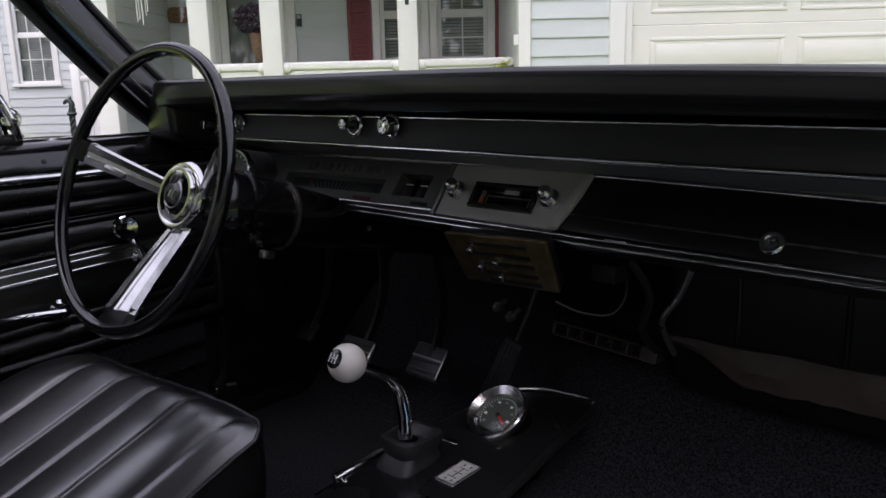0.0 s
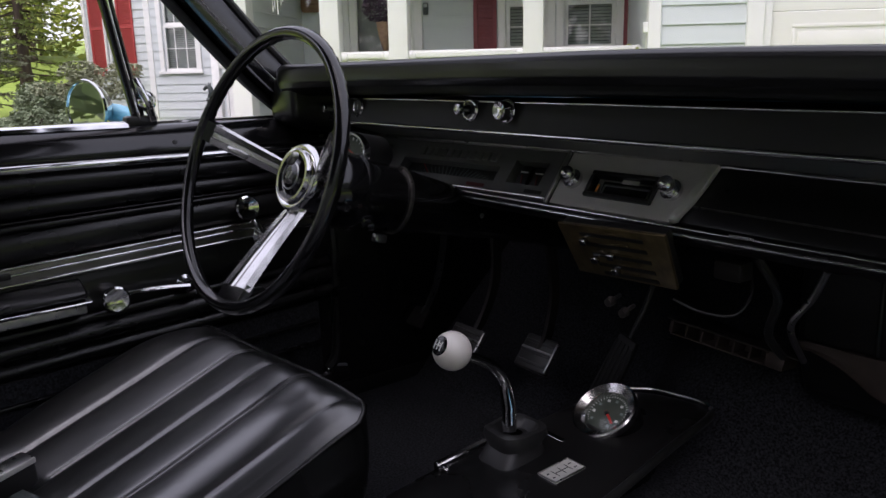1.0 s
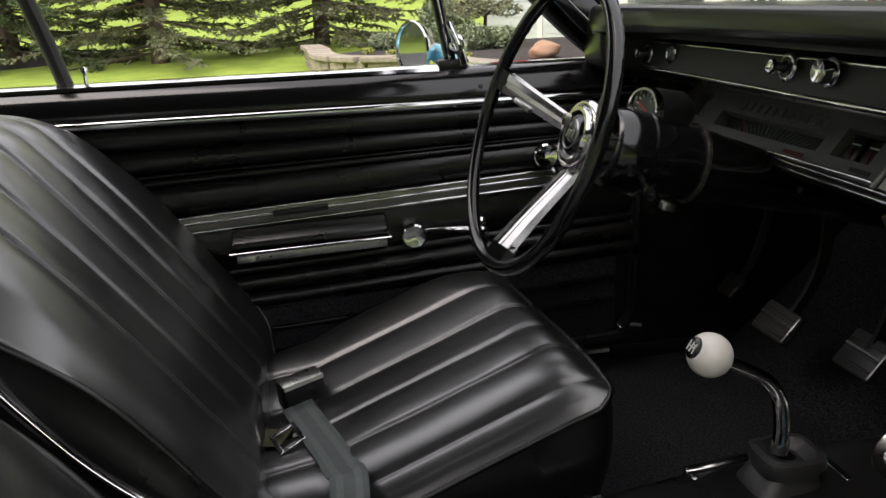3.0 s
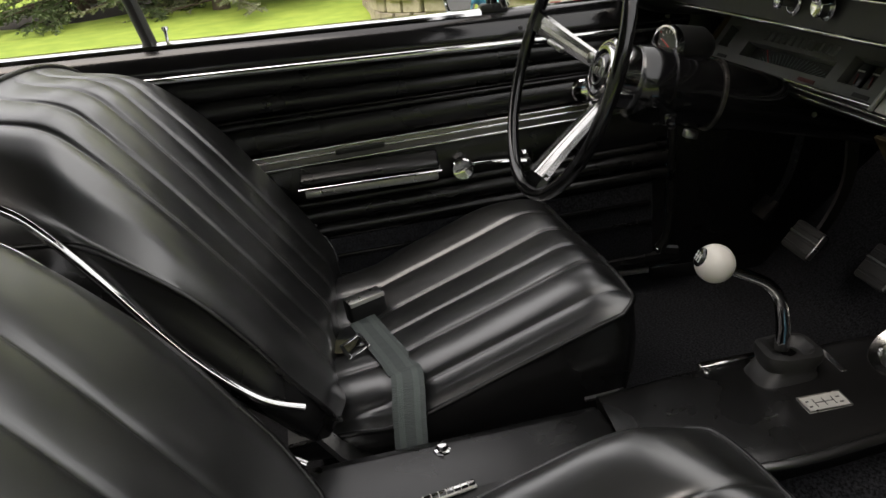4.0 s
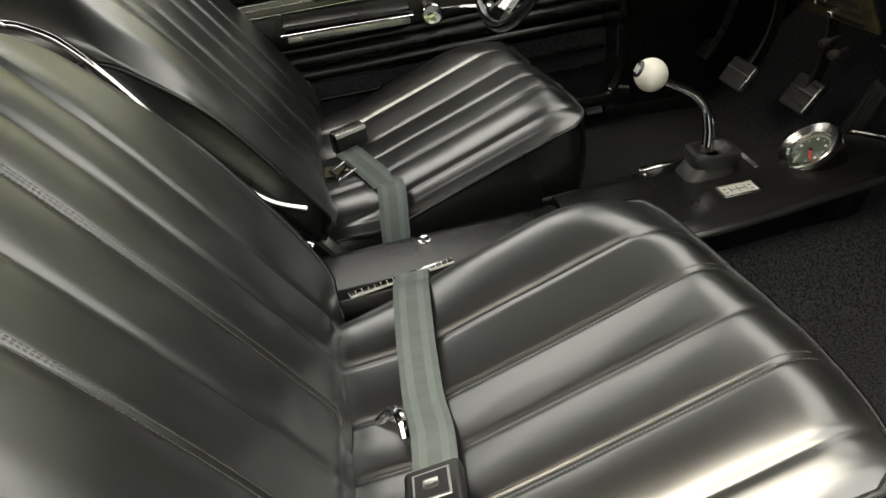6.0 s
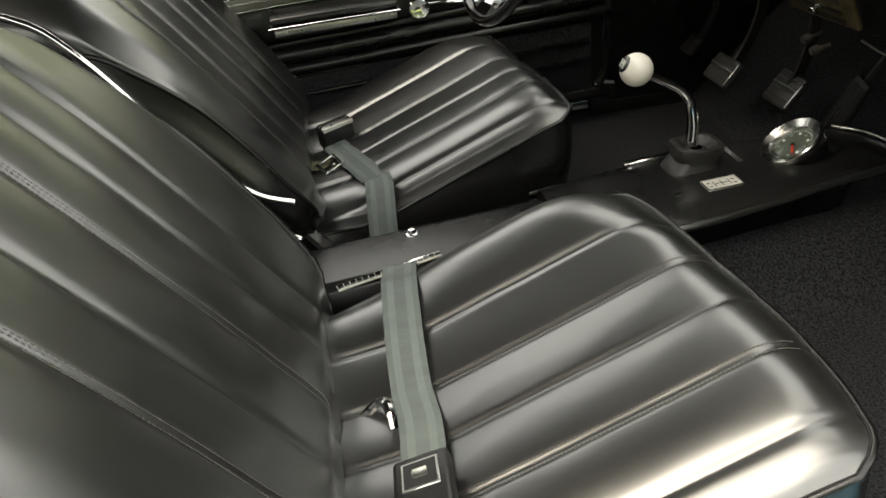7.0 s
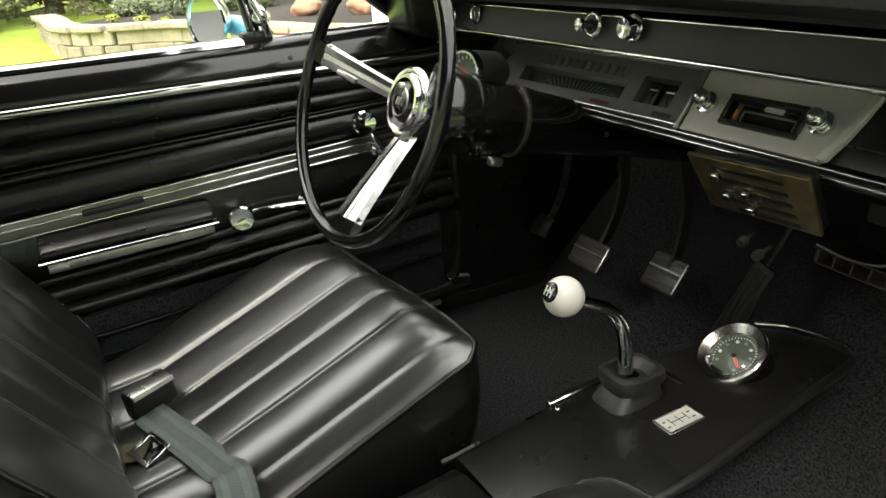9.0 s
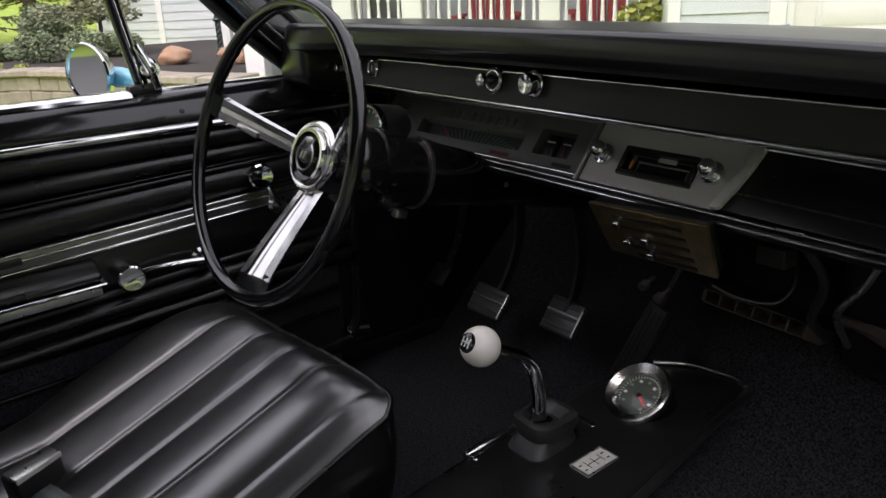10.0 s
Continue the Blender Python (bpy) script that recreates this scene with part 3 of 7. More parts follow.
def dashboard():
    t = thing("dashboard", "black dashboard with padded top, dark fascia and chrome mouldings", "dashboard")
    pad = [(0.80, 0.640), (0.62, 0.692), (0.46, 0.716), (0.36, 0.7260), (0.300, 0.7290), (0.240, 0.7292), (0.214, 0.7288), (0.2050, 0.7274), (0.2010, 0.7240), (0.1990, 0.7190), (0.1982, 0.7090), (0.1985, 0.6990), (0.2035, 0.6900), (0.220, 0.6835), (0.245, 0.678), (0.36, 0.670)]

    # padded top, sloping off at both ends
    def pad_fn(u, v):
        x = DASH_X0 + (DASH_X1 - DASH_X0) * u
        e = min(x - DASH_X0, DASH_X1 - x)
        k = (1 - min(e / 0.05, 1)) ** 2
        n = len(pad) - 1
        i = min(int(v * n), n - 1)
        f = v * n - i
        y, z = (pad[i][q] + (pad[i + 1][q] - pad[i][q]) * f for q in (0, 1))
        out = 0.030 * smoothstep(-0.46, -0.62, x) * smoothstep(0.40, 0.28, y)
        return (x, y + 0.03 * k - out, z - 0.018 * k - (0.022 if x > 0 else -0.012) * x * x * smoothstep(0.676, 0.715, z))
    part("pad", sheet(pad_fn, 90, 61), PAD, t, "black padded vinyl top with rounded lip")
    # the pad turns down beside the door
    for x0, x1, y in ((-0.735, -0.634, 0.182), (0.70, 0.74, 0.215)):
        part("end_pad", prism([(y, 0.712), (y + 0.006, 0.632), (y + 0.055, 0.61), (0.45, 0.58), (0.5, 0.72)], x0, x1, "x", 0.012, 3), PAD, t)
    part("upper_fascia", prism([(0.271, 0.673), (0.259, 0.632), (0.42, 0.605), (0.42, 0.673)], -0.70, 0.71, "x"), FASCIA, t, "satin black upper panel")
    part("upper_moulding", bead(0.2695, 0.6725, -0.70, 0.71, 0.0024), CHROME, t, "thin worn chrome line under the pad")
    part("lower_moulding", bead(0.2575, 0.6302, -0.70, 0.71, 0.0034), CHROME, t, "chrome line under the upper panel")
    # recessed band
    part("recess", prism([(0.275, 0.627), (0.383, 0.5965), (0.383, 0.584), (0.46, 0.584), (0.46, 0.627)], -0.70, 0.71, "x"), BEZEL, t)
    # ledge under everything
    part("ledge", prism([(0.345, 0.5245), (0.331, 0.523), (0.321, 0.5185), (0.320, 0.5135), (0.326, 0.5065), (0.352, 0.4955), (0.43, 0.480), (0.43, 0.524)], -0.70, 0.71, "x", 0.002), LID, t, "satin black lower edge")
    for y, z in ((0.3260, 0.5217), (0.3205, 0.5145)):
        part("ledge_moulding", bead(y + 0.001, z, -0.70, 0.71, 0.0022), CHROME, t, "narrow chrome line")
    return t


dash = dashboard()

# the sloping face of the cluster, radio and glovebox
FACE_TOP, FACE_LOW = Vector((0, 0.380, 0.5905)), Vector((0, 0.326, 0.5195))
FACE_UP = (FACE_TOP - FACE_LOW).normalized()
FACE_N = Vector((0, -FACE_UP.z, FACE_UP.y))


def face(x, s, lift=0.0):
    """A pose on the sloping face: x across the car, s metres up from its bottom edge."""
    return axes(FACE_LOW + Vector((x, 0, 0)) + FACE_UP * s + FACE_N * lift, (1, 0, 0), FACE_UP, FACE_N)


FACE_H = (FACE_TOP - FACE_LOW).length


def frame_with_hole(x0, x1, s0, s1, holes, depth):
    """A flat panel on the face with rectangular openings and their inner walls."""
    bm = bmesh.new()
    xs = sorted({x0, x1, *(h[0] for h in holes), *(h[1] for h in holes)})
    ss = sorted({s0, s1, *(h[2] for h in holes), *(h[3] for h in holes)})

    def inside(a, b):
        return any(h[0] < a < h[1] and h[2] < b < h[3] for h in holes)
    for a0, a1 in zip(xs, xs[1:]):
        for b0, b1 in zip(ss, ss[1:]):
            if not inside((a0 + a1) / 2, (b0 + b1) / 2):
                bm.faces.new([bm.verts.new((a, b, 0)) for a, b in ((a0, b0), (a1, b0), (a1, b1), (a0, b1))])
    bmesh.ops.remove_doubles(bm, verts=bm.verts[:], dist=1e-5)
    r = bmesh.ops.extrude_face_region(bm, geom=bm.faces[:])
    bmesh.ops.translate(bm, vec=(0, 0, -depth), verts=[e for e in r["geom"] if isinstance(e, bmesh.types.BMVert)])
    bm.transform(face(0, 0))
    return bm


def flat(x0, x1, s0, s1, lift, thick=0.0015, bevel=0.0):
    return box(x0, x1, s0, s1, lift - thick, lift, bevel, 1, face(0, 0))


def instrument_cluster():
    t = thing("instrument_cluster", "dark instrument cluster with wide speedometer set in the dashboard", "instrument cluster")
    x0, x1 = -0.64, -0.113
    holes = [(-0.520, -0.248, 0.022, 0.049), (-0.219, -0.146, 0.023, 0.064), (-0.618, -0.578, 0.030, 0.072)]
    part("bezel", frame_with_hole(x0, x1, 0.0, FACE_H, holes, 0.02), BEZEL, t, "dark brushed bezel with three openings")
    part("backing", flat(x0, x1, 0.0, FACE_H, -0.022, 0.02), DIALBACK, t)
    part("speedometer_glass", flat(-0.520, -0.248, 0.022, 0.049, -0.010, 0.001), GLASS, t, "clear cover").visible_shadow = False
    for i in range(25):
        a = radians(150 - 120 * i / 24)
        m = face(-0.384 + 0.118 * math.cos(a) * 1.05, 0.006 + 0.034 * math.sin(a), -0.0205) @ pose(0, 0, 0, 0, 0, math.degrees(math.atan2(0.5 * math.sin(a), math.cos(a))))
        part("scale_mark", box(-0.010, 0.010, -0.0006, 0.0006, 0, 0.0008, 0, 1, m), DIM_MARK, t)
    part("needle", box(-0.024, 0.024, -0.0009, 0.0009, 0, 0.001, 0, 1, face(-0.455, 0.033, -0.017) @ pose(0, 0, 0, 0, 0, -35)), RED, t, "red speedometer needle")
    # raised teeth above the speedometer
    for i in range(11):
        x = -0.47 + 0.2 * i / 10
        part("tooth", box(-0.0075, 0.0075, -0.008, 0.008, -0.002, 0.004, 0.0015, 1, face(x, 0.064)), BEZEL, t)
    for x, s in ((-0.199, 0.0435), (-0.166, 0.0435)):
        part("small_gauge", box(-0.012, 0.012, -0.018, 0.018, -0.004, 0.004, 0.003, 2, face(x, s, -0.014)), PLASTIC, t, "small dark gauge")
        part("gauge_mark", box(-0.008, 0.008, 0.004, 0.006, 0, 0.001, 0, 1, face(x, s, -0.0095)), WHITE_MARK, t)
        part("gauge_needle", box(-0.0012, 0.0012, -0.012, 0.004, 0, 0.001, 0, 1, face(x, s - 0.004, -0.0092) @ pose(0, 0, 0, 0, 0, 20)), DARK_RED, t)
    part("dial_block", box(-0.012, 0.012, -0.015, 0.015, -0.002, 0.003, 0.002, 1, face(-0.598, 0.051, -0.015)), DIM_MARK, t)
    part("warning_lamp", box(-0.022, 0.022, -0.003, 0.003, 0, 0.001, 0, 1, face(-0.285, 0.011, 0.0005)), DARK_RED, t, "dark red lamp strip")
    for x in (-0.575, -0.15):
        part("small_lens", box(-0.018, 0.018, -0.003, 0.003, 0, 0.001, 0, 1, face(x, 0.012, 0.0005)), PLASTIC, t)
    part("bottom_moulding", box(x0, x1, -0.003, 0.003, 0.0, 0.006, 0.0028, 3, face(0, 0.003)), CHROME, t, "chrome line below the dials")
    part("top_moulding", box(x0, 0.14, -0.003, 0.003, 0.0, 0.006, 0.0028, 3, face(0, FACE_H)), STEEL, t)
    part("end_moulding", box(-0.004, 0.004, 0.0, FACE_H, 0.0, 0.010, 0.001, 1, face(x0 - 0.002, 0)), GOLD, t, "tarnished end strip")
    part("seam_moulding", box(-0.0025, 0.0025, -0.004, FACE_H + 0.012, 0.0, 0.006, 0.001, 1, face(-0.112, 0)), STEEL, t, "bright seam strip")


instrument_cluster()


def knob(profile, m, material_=None, parent=None, name="knob", label=""):
    return part(name, lathe(profile, 28, m), material_ or CHROME, parent, label)


def radio():
    t = thing("car_radio", "push-button car radio with two chrome knobs in a brushed panel", "radio")
    x0, x1 = -0.108, 0.103
    hole = (-0.046, 0.060, 0.023, 0.055)
    part("panel", frame_with_hole(x0, x1, 0.0, FACE_H, [hole], 0.02), SILVER_FASCIA, t, "brushed dark silver panel")
    part("backing", flat(x0, x1, 0.0, FACE_H, -0.022, 0.02), PLASTIC, t)
    bz = bmesh.new()
    for a0, a1, b0, b1 in ((-0.051, 0.065, 0.052, 0.059), (-0.051, 0.065, 0.018, 0.025), (-0.051, -0.044, 0.025, 0.052), (0.058, 0.065, 0.025, 0.052)):
        add(bz, box(a0, a1, b0, b1, -0.01, 0.006, 0.0015, 1, face(0, 0)))
    part("bezel", bz, PLASTIC, t, "black display surround")
    part("window", flat(-0.026, 0.050, 0.026, 0.041, -0.005, 0.003), GLOSS, t, "dark tuning window")
    part("logo_bar", box(-0.014, 0.014, -0.003, 0.003, 0, 0.0015, 0, 1, face(0.016, 0.0485, -0.003)), SILVER_PLATE, t, "plain bright badge")
    part("tuning_pointer", box(-0.0022, 0.0022, -0.006, 0.006, 0, 0.001, 0, 1, face(-0.037, 0.035, -0.004)), ORANGE, t, "orange pointer block")
    for x0, x1, s0, s1 in ((-0.028, 0.052, 0.0405, 0.0430), (-0.028, 0.052, 0.0235, 0.0260), (-0.028, -0.0255, 0.0260, 0.0405), (0.0495, 0.052, 0.0260, 0.0405)):
        part("window_edge", flat(x0, x1, s0, s1, -0.003, 0.004, 0.0006), BEZEL, t)
    for x, s in ((-0.080, 0.040), (0.089, 0.042)):
        k = knob([(0, 0.034), (0.010, 0.0335), (0.0125, 0.031), (0.0135, 0.022), (0.0125, 0.016), (0.0115, 0.015), (0.0115, 0.011), (0.0175, 0.010), (0.018, 0.004), (0.016, 0.0), (0, 0)], face(x, s) @ Matrix.Scale(0.82, 4), CHROME, t, label="two-tier chrome knob")
        part("cap", lathe([(0, 0.0375), (0.005, 0.0365), (0.0085, 0.0338)], 20, face(x, s) @ Matrix.Scale(0.82, 4)), CHROME, k)
    part("right_strip", prism([(0.103, 0.0), (0.114, 0.028), (0.122, 0.056), (0.127, 0.084), (0.141, 0.084), (0.136, 0.056), (0.128, 0.028), (0.116, 0.0)], 0.0, 0.009, "z", 0.003), SILVER_PLATE, t, "slanted chrome end strip").matrix_world = face(0, 0)
    part("panel_corner", prism([(0.102, 0.0), (0.128, FACE_H), (0.102, FACE_H)], -0.02, 0.0, "z"), SILVER_FASCIA, t).matrix_world = face(0, 0)
    part("corner_block", box(-0.004, 0.006, 0.0, 0.016, 0.0, 0.02, 0.001, 1, face(0.134, FACE_H - 0.002)), GOLD, t, "tarnished brass corner")


radio()


def glovebox():
    t = thing("glovebox", "black glovebox door with round chrome lock", "glovebox")
    lid = prism([(0.115, 0.002), (0.140, 0.083), (0.69, 0.083), (0.69, 0.002)], -0.02, 0.0, "z", 0.002)
    part("lid", lid, LID, t, "satin black lid").matrix_world = face(0, 0)
    part("crease", box(0.124, 0.69, -0.0012, 0.0012, 0, 0.0025, 0.0008, 1, face(0, 0.025)), AGED_METAL, t, "thin dull metal line across the lid")
    part("upper_strip", bead(0.374, 0.588, 0.142, 0.70, 0.0026), CHROME, t, "brushed trim above the lid")
    part("worn_spot", box(0.190, 0.222, -0.002, 0.002, -0.001, 0.0012, 0.0008, 1, axes((0, 0.3215, 0.517), (1, 0, 0), (0, 0, 1), (0, -1, 0))), STEEL, t, "bright worn patch on the lower edge")
    lk = face(0.389, 0.022) @ Matrix.Scale(0.64, 4)
    part("lock_ring", lathe([(0.0095, 0.004), (0.013, 0.0075), (0.0185, 0.0075), (0.022, 0.004), (0.0225, 0.0)], 32, lk), CHROME, t, "chrome lock ring")
    part("lock_barrel", lathe([(0, 0.004), (0.004, 0.006), (0.0085, 0.0065), (0.010, 0.002), (0.010, 0)], 24, lk), STEEL, t)
    part("key_slot", box(-0.001, 0.001, -0.004, 0.004, 0, 0.007, 0, 1, lk), PLASTIC, t)
    return t


glovebox()


def dash_knob(x, z, kind, label):
    t = thing("dash_knob", label, "dash knob", "dash knobs")
    m = aim((x, 0.266, z), (0, -1, 0.12)) @ Matrix.Diagonal((0.88, 0.88, 0.5, 1))
    if kind == "plain":
        part("ring", lathe([(0.012, 0.0), (0.018, 0.001), (0.020, 0.005), (0.016, 0.008), (0.012, 0.008)], 28, m), CHROME, t)
        part("cap", lathe([(0, 0.032), (0.006, 0.033), (0.0135, 0.036), (0.0155, 0.034), (0.0155, 0.014), (0.012, 0.010), (0.012, 0)], 28, m), CHROME, t, "dished chrome cap")
    elif kind == "pull":
        part("ring", lathe([(0.010, 0.0), (0.0205, 0.0), (0.021, 0.006), (0.018, 0.010), (0.0145, 0.010), (0.012, 0.006)], 28, m), CHROME, t)
        part("collar", lathe([(0.0145, 0.006), (0.014, 0.012), (0.009, 0.013), (0.008, 0.009)], 24, m), PLASTIC, t)
        part("stem", lathe([(0.006, 0.0), (0.006, 0.044), (0, 0.044)], 14, m), STEEL, t)
        part("cap", lathe([(0, 0.058), (0.008, 0.0575), (0.0105, 0.055), (0.0105, 0.046), (0.006, 0.042), (0, 0.042)], 24, m), CHROME, t, "small chrome pull")
    else:
        part("ring", lathe([(0.012, 0.0), (0.0195, 0.001), (0.020, 0.006), (0.016, 0.010), (0.013, 0.007)], 28, m), CHROME, t)
        part("barrel", lathe([(0, 0.008), (0.008, 0.0085), (0.013, 0.007), (0.013, 0)], 24, m), PLASTIC, t)
        part("key_slot", box(-0.001, 0.001, -0.005, 0.005, 0, 0.0095, 0, 1, m), STEEL, t)


dash_knob(-0.131, 0.653, "plain", "chrome lighter knob in the upper dash panel")
dash_knob(-0.211, 0.653, "pull", "chrome pull knob with ring in the upper dash panel")
dash_knob(-0.530, 0.654, "lock", "chrome ringed ignition lock in the upper dash panel")
dash_knob(-0.618, 0.650, "pull", "small chrome light switch in the upper dash panel")


def crown(root):
    """The whole dash is slightly higher in the middle of the car."""
    for ob in root.children_recursive:
        mw = ob.matrix_world.copy()
        inv = mw.inverted()
        for v in ob.data.vertices:
            w = mw @ v.co
            w.z -= 0.016 * w.x ** 2
            v.co = inv @ w


bpy.context.view_layer.update()
for ob in [o for o in scene.objects if o.name.split(".")[0] in ("dashboard", "instrument_cluster", "car_radio", "glovebox", "dash_knob")]:
    crown(ob)


# ---- steering ----
WHEEL_C, WHEEL_R = Vector((-0.351, -0.019, 0.579)), 0.2002
TILT, TURN = radians(19.6), radians(4.8)
W_AXIS = Vector((math.sin(TURN) * math.cos(TILT), -math.cos(TURN) * math.cos(TILT), math.sin(TILT)))
W_SIDE = Vector((math.cos(TURN), math.sin(TURN), 0))
WHEEL = axes(WHEEL_C, W_SIDE, W_AXIS.cross(W_SIDE), W_AXIS)


def steering_wheel():
    t = thing("steering_wheel", "thin black steering wheel with chrome spokes and hub", "steering wheel")
    rim = bmesh.new()
    n, k = 160, 14
    rings = []
    for i in range(n):
        a = 2 * math.pi * i / n
        bump = 0.0012 * max(0, math.sin(a * 60)) * (0 if 0.62 < (a / (2 * math.pi) + 0.1) % 1 < 0.99 else 1)
        ring = []
        for j in range(k):
            b = 2 * math.pi * j / k
            r = 0.0098 + (bump if math.sin(b) < -0.3 else 0)
            rr = WHEEL_R + r * math.cos(b)
            ring.append(rim.verts.new((rr * math.cos(a), rr * math.sin(a), r * math.sin(b) * 1.05)))
        rings.append(ring)
    for i in range(n):
        for j in range(k):
            rim.faces.new((rings[i][j], rings[(i + 1) % n][j], rings[(i + 1) % n][(j + 1) % k], rings[i][(j + 1) % k]))
    rim.transform(WHEEL)
    part("rim", rim, GLOSS, t, "glossy black rim with finger grips", smooth=60)
    hub_depth = -0.082
    for ang in (165, 273, 16):
        a = radians(ang)
        c, s = math.cos(a), math.sin(a)
        m = WHEEL @ axes((0, 0, 0), (c, s, 0), (-s, c, 0), (0, 0, 1))
        wide = 1.5 if ang == 273 else 0.8
        path = [(0.030, 0, hub_depth - 0.004), (0.075, 0, hub_depth + 0.022), (0.125, 0, hub_depth + 0.050), (0.172, 0, -0.008)]
        sec = [(-0.019, -0.004), (-0.016, 0.004), (-0.006, 0.0055), (-0.004, 0.003), (0.004, 0.003), (0.006, 0.0055), (0.016, 0.004), (0.019, -0.004), (0.012, -0.006), (-0.012, -0.006)]
        sp = sweep(spline(path, 6), [(u * wide, v) for u, v in sec], scale=[0.8 + 0.4 * i / 18 for i in range(19)])
        sp.transform(m)
        spoke = part("spoke", sp, POLISHED, t, "bright ribbed spoke")
        part("spoke_root", sweep_at(m, [(0.166, 0, -0.013), (0.182, 0, -0.006), (0.197, 0, -0.001)], [(-0.023 * wide, -0.006), (-0.020 * wide, 0.005), (0.020 * wide, 0.005), (0.023 * wide, -0.006)]), GLOSS, spoke)
        if ang != 273:
            part("horn_button", box(0.090, 0.128, -0.0045, 0.0045, 0.040, 0.050, 0.003, 2, m @ pose(0, 0, hub_depth - 0.012, 0, -24, 0)), STEEL, spoke, "slim horn button")
    hub = WHEEL @ pose(0.004, 0.004, hub_depth) @ Matrix.Scale(0.95, 4)
    part("hub_shell", lathe([(0.030, -0.050), (0.050, -0.046), (0.053, -0.01), (0.051, 0.010), (0.044, 0.016)], 40, hub), CHROME, t, "chrome hub shell")
    part("hub_ring", lathe([(0.037, 0.016), (0.043, 0.021), (0.050, 0.021), (0.0545, 0.016), (0.055, 0.008), (0.051, -0.004)], 48, hub), CHROME, t)
    part("inner_ring", lathe([(0.034, 0.018), (0.036, 0.026), (0.041, 0.026), (0.043, 0.019)], 48, hub), CHROME, t)
    cap = part("hub_cap", lathe([(0, 0.0305), (0.014, 0.0292), (0.026, 0.0262), (0.0355, 0.019)], 40, hub), GLOSS, t, "domed black centre cap")
    part("emblem", lathe([(0.020, 0.0280), (0.0212, 0.0292), (0.0225, 0.0270)], 24, hub), STEEL, cap, "plain raised emblem")
    for dx in (-0.004, 0.004):
        part("emblem_stroke", box(-0.0022, 0.0022, -0.006, 0.006, 0.028, 0.0316, 0.0008, 1, hub @ pose(dx, 0, 0, 0, 0, -20)), STEEL, cap)
    return t


def sweep_at(m, path, section):
    bm = sweep(path, section)
    bm.transform(m)
    return bm


steering_wheel()


def column():
    t = thing("steering_column", "gloss black steering column with chrome collar", "steering column")
    axis = Vector((0.03, 0.96, -0.26)).normalized()
    below = Vector((0, -0.26, -0.96)).normalized()

    def c(d):
        return Vector((-0.354, 0.056, 0.550)) + axis * d

    def along(profile, d):
        return lathe(profile, 40, aim(c(d), axis))
    part("bell", along([(0.034, 0.0), (0.055, 0.004), (0.060, 0.018), (0.060, 0.044), (0.057, 0.054)], 0.030), GLOSS, t, "black bell housing")
    part("seam_ring", along([(0.055, 0.0), (0.0605, 0.002), (0.0605, 0.007), (0.055, 0.009)], 0.082), GLOSS, t)
    part("tube", along([(0.050, 0.0), (0.055, 0.004), (0.0545, 0.045), (0.053, 0.047), (0.053, 0.095), (0.050, 0.11), (0.036, 0.30), (0.030, 0.62)], 0.088), GLOSS, t, "black column jacket")
    part("collar", along([(0.053, 0.0), (0.0562, 0.0015), (0.0562, 0.0060), (0.053, 0.0075)], 0.160), AGED_METAL, t, "worn chrome collar")
    part("clamp", box(-0.008, 0.008, -0.011, 0.011, -0.008, 0.006, 0.003, 2, aim(c(0.150) + below * 0.066, below)), STEEL, t, "small clamp under the collar")
    # turn signal stalk and its hub lever
    part("signal_stalk", tube([c(0.06) + Vector((-0.04, 0, 0)), c(0.06) + Vector((-0.10, 0, 0.004)), c(0.058) + Vector((-0.15, 0, 0.006))], 0.0042, 10, 4), CHROME, t, "slim signal stalk")
    part("stalk_tip", lathe([(0, 0.016), (0.006, 0.014), (0.0065, 0.0), (0.004, -0.004)], 14, aim(c(0.058) + Vector((-0.145, 0, 0.006)), (-1, 0, 0.05))), PLASTIC, t)
    part("lever_boss", box(-0.010, 0.012, -0.010, 0.010, -0.010, 0.010, 0.004, 2, Matrix.Translation(c(0.075) + Vector((0.050, 0, -0.040)))), GLOSS, t, "dark linkage boss")
    part("lever_pin", lathe([(0, 0.02), (0.006, 0.019), (0.007, 0.0), (0, -0.002)], 14, aim(c(0.075) + Vector((0.060, 0, -0.042)), (1, -0.3, -0.2))), GLOSS, t)
    return t


column()


def column_gauge():
    t = thing("column_gauge", "round chrome gauge in a black pod above the steering column", "gauge")
    m = aim((-0.362, 0.145, 0.588), (0.30, -1, 0.15)) @ Matrix.Diagonal((0.70, 0.70, 0.8, 1))
    part("pod", lathe([(0, -0.10), (0.03, -0.098), (0.043, -0.08), (0.046, -0.02), (0.045, 0.0)], 36, m), PLASTIC, t, "black rear pod")
    part("ring", lathe([(0.037, -0.004), (0.040, 0.004), (0.045, 0.004), (0.047, -0.002), (0.046, -0.012)], 40, m), CHROME, t, "polished ring")
    part("dial", lathe([(0, -0.006), (0.038, -0.006)], 36, m), GREEN_DIAL, t, "dark dial")
    part("needle", box(-0.001, 0.001, -0.004, 0.028, -0.0055, -0.0045, 0, 1, m @ pose(0, 0, 0, 0, 0, 60)), RED, t)
    for i in range(13):
        a = radians(220 - 260 * i / 12)
        part("tick", box(-0.003, 0.003, -0.0008, 0.0008, -0.006, -0.0052, 0, 1, m @ pose(0.031 * math.cos(a), 0.031 * math.sin(a), 0, 0, 0, math.degrees(a))), WHITE_MARK, t)
    g = part("glass", lathe([(0, 0.001), (0.038, 0.0)], 36, m), GLASS, t)
    g.visible_shadow = False


column_gauge()


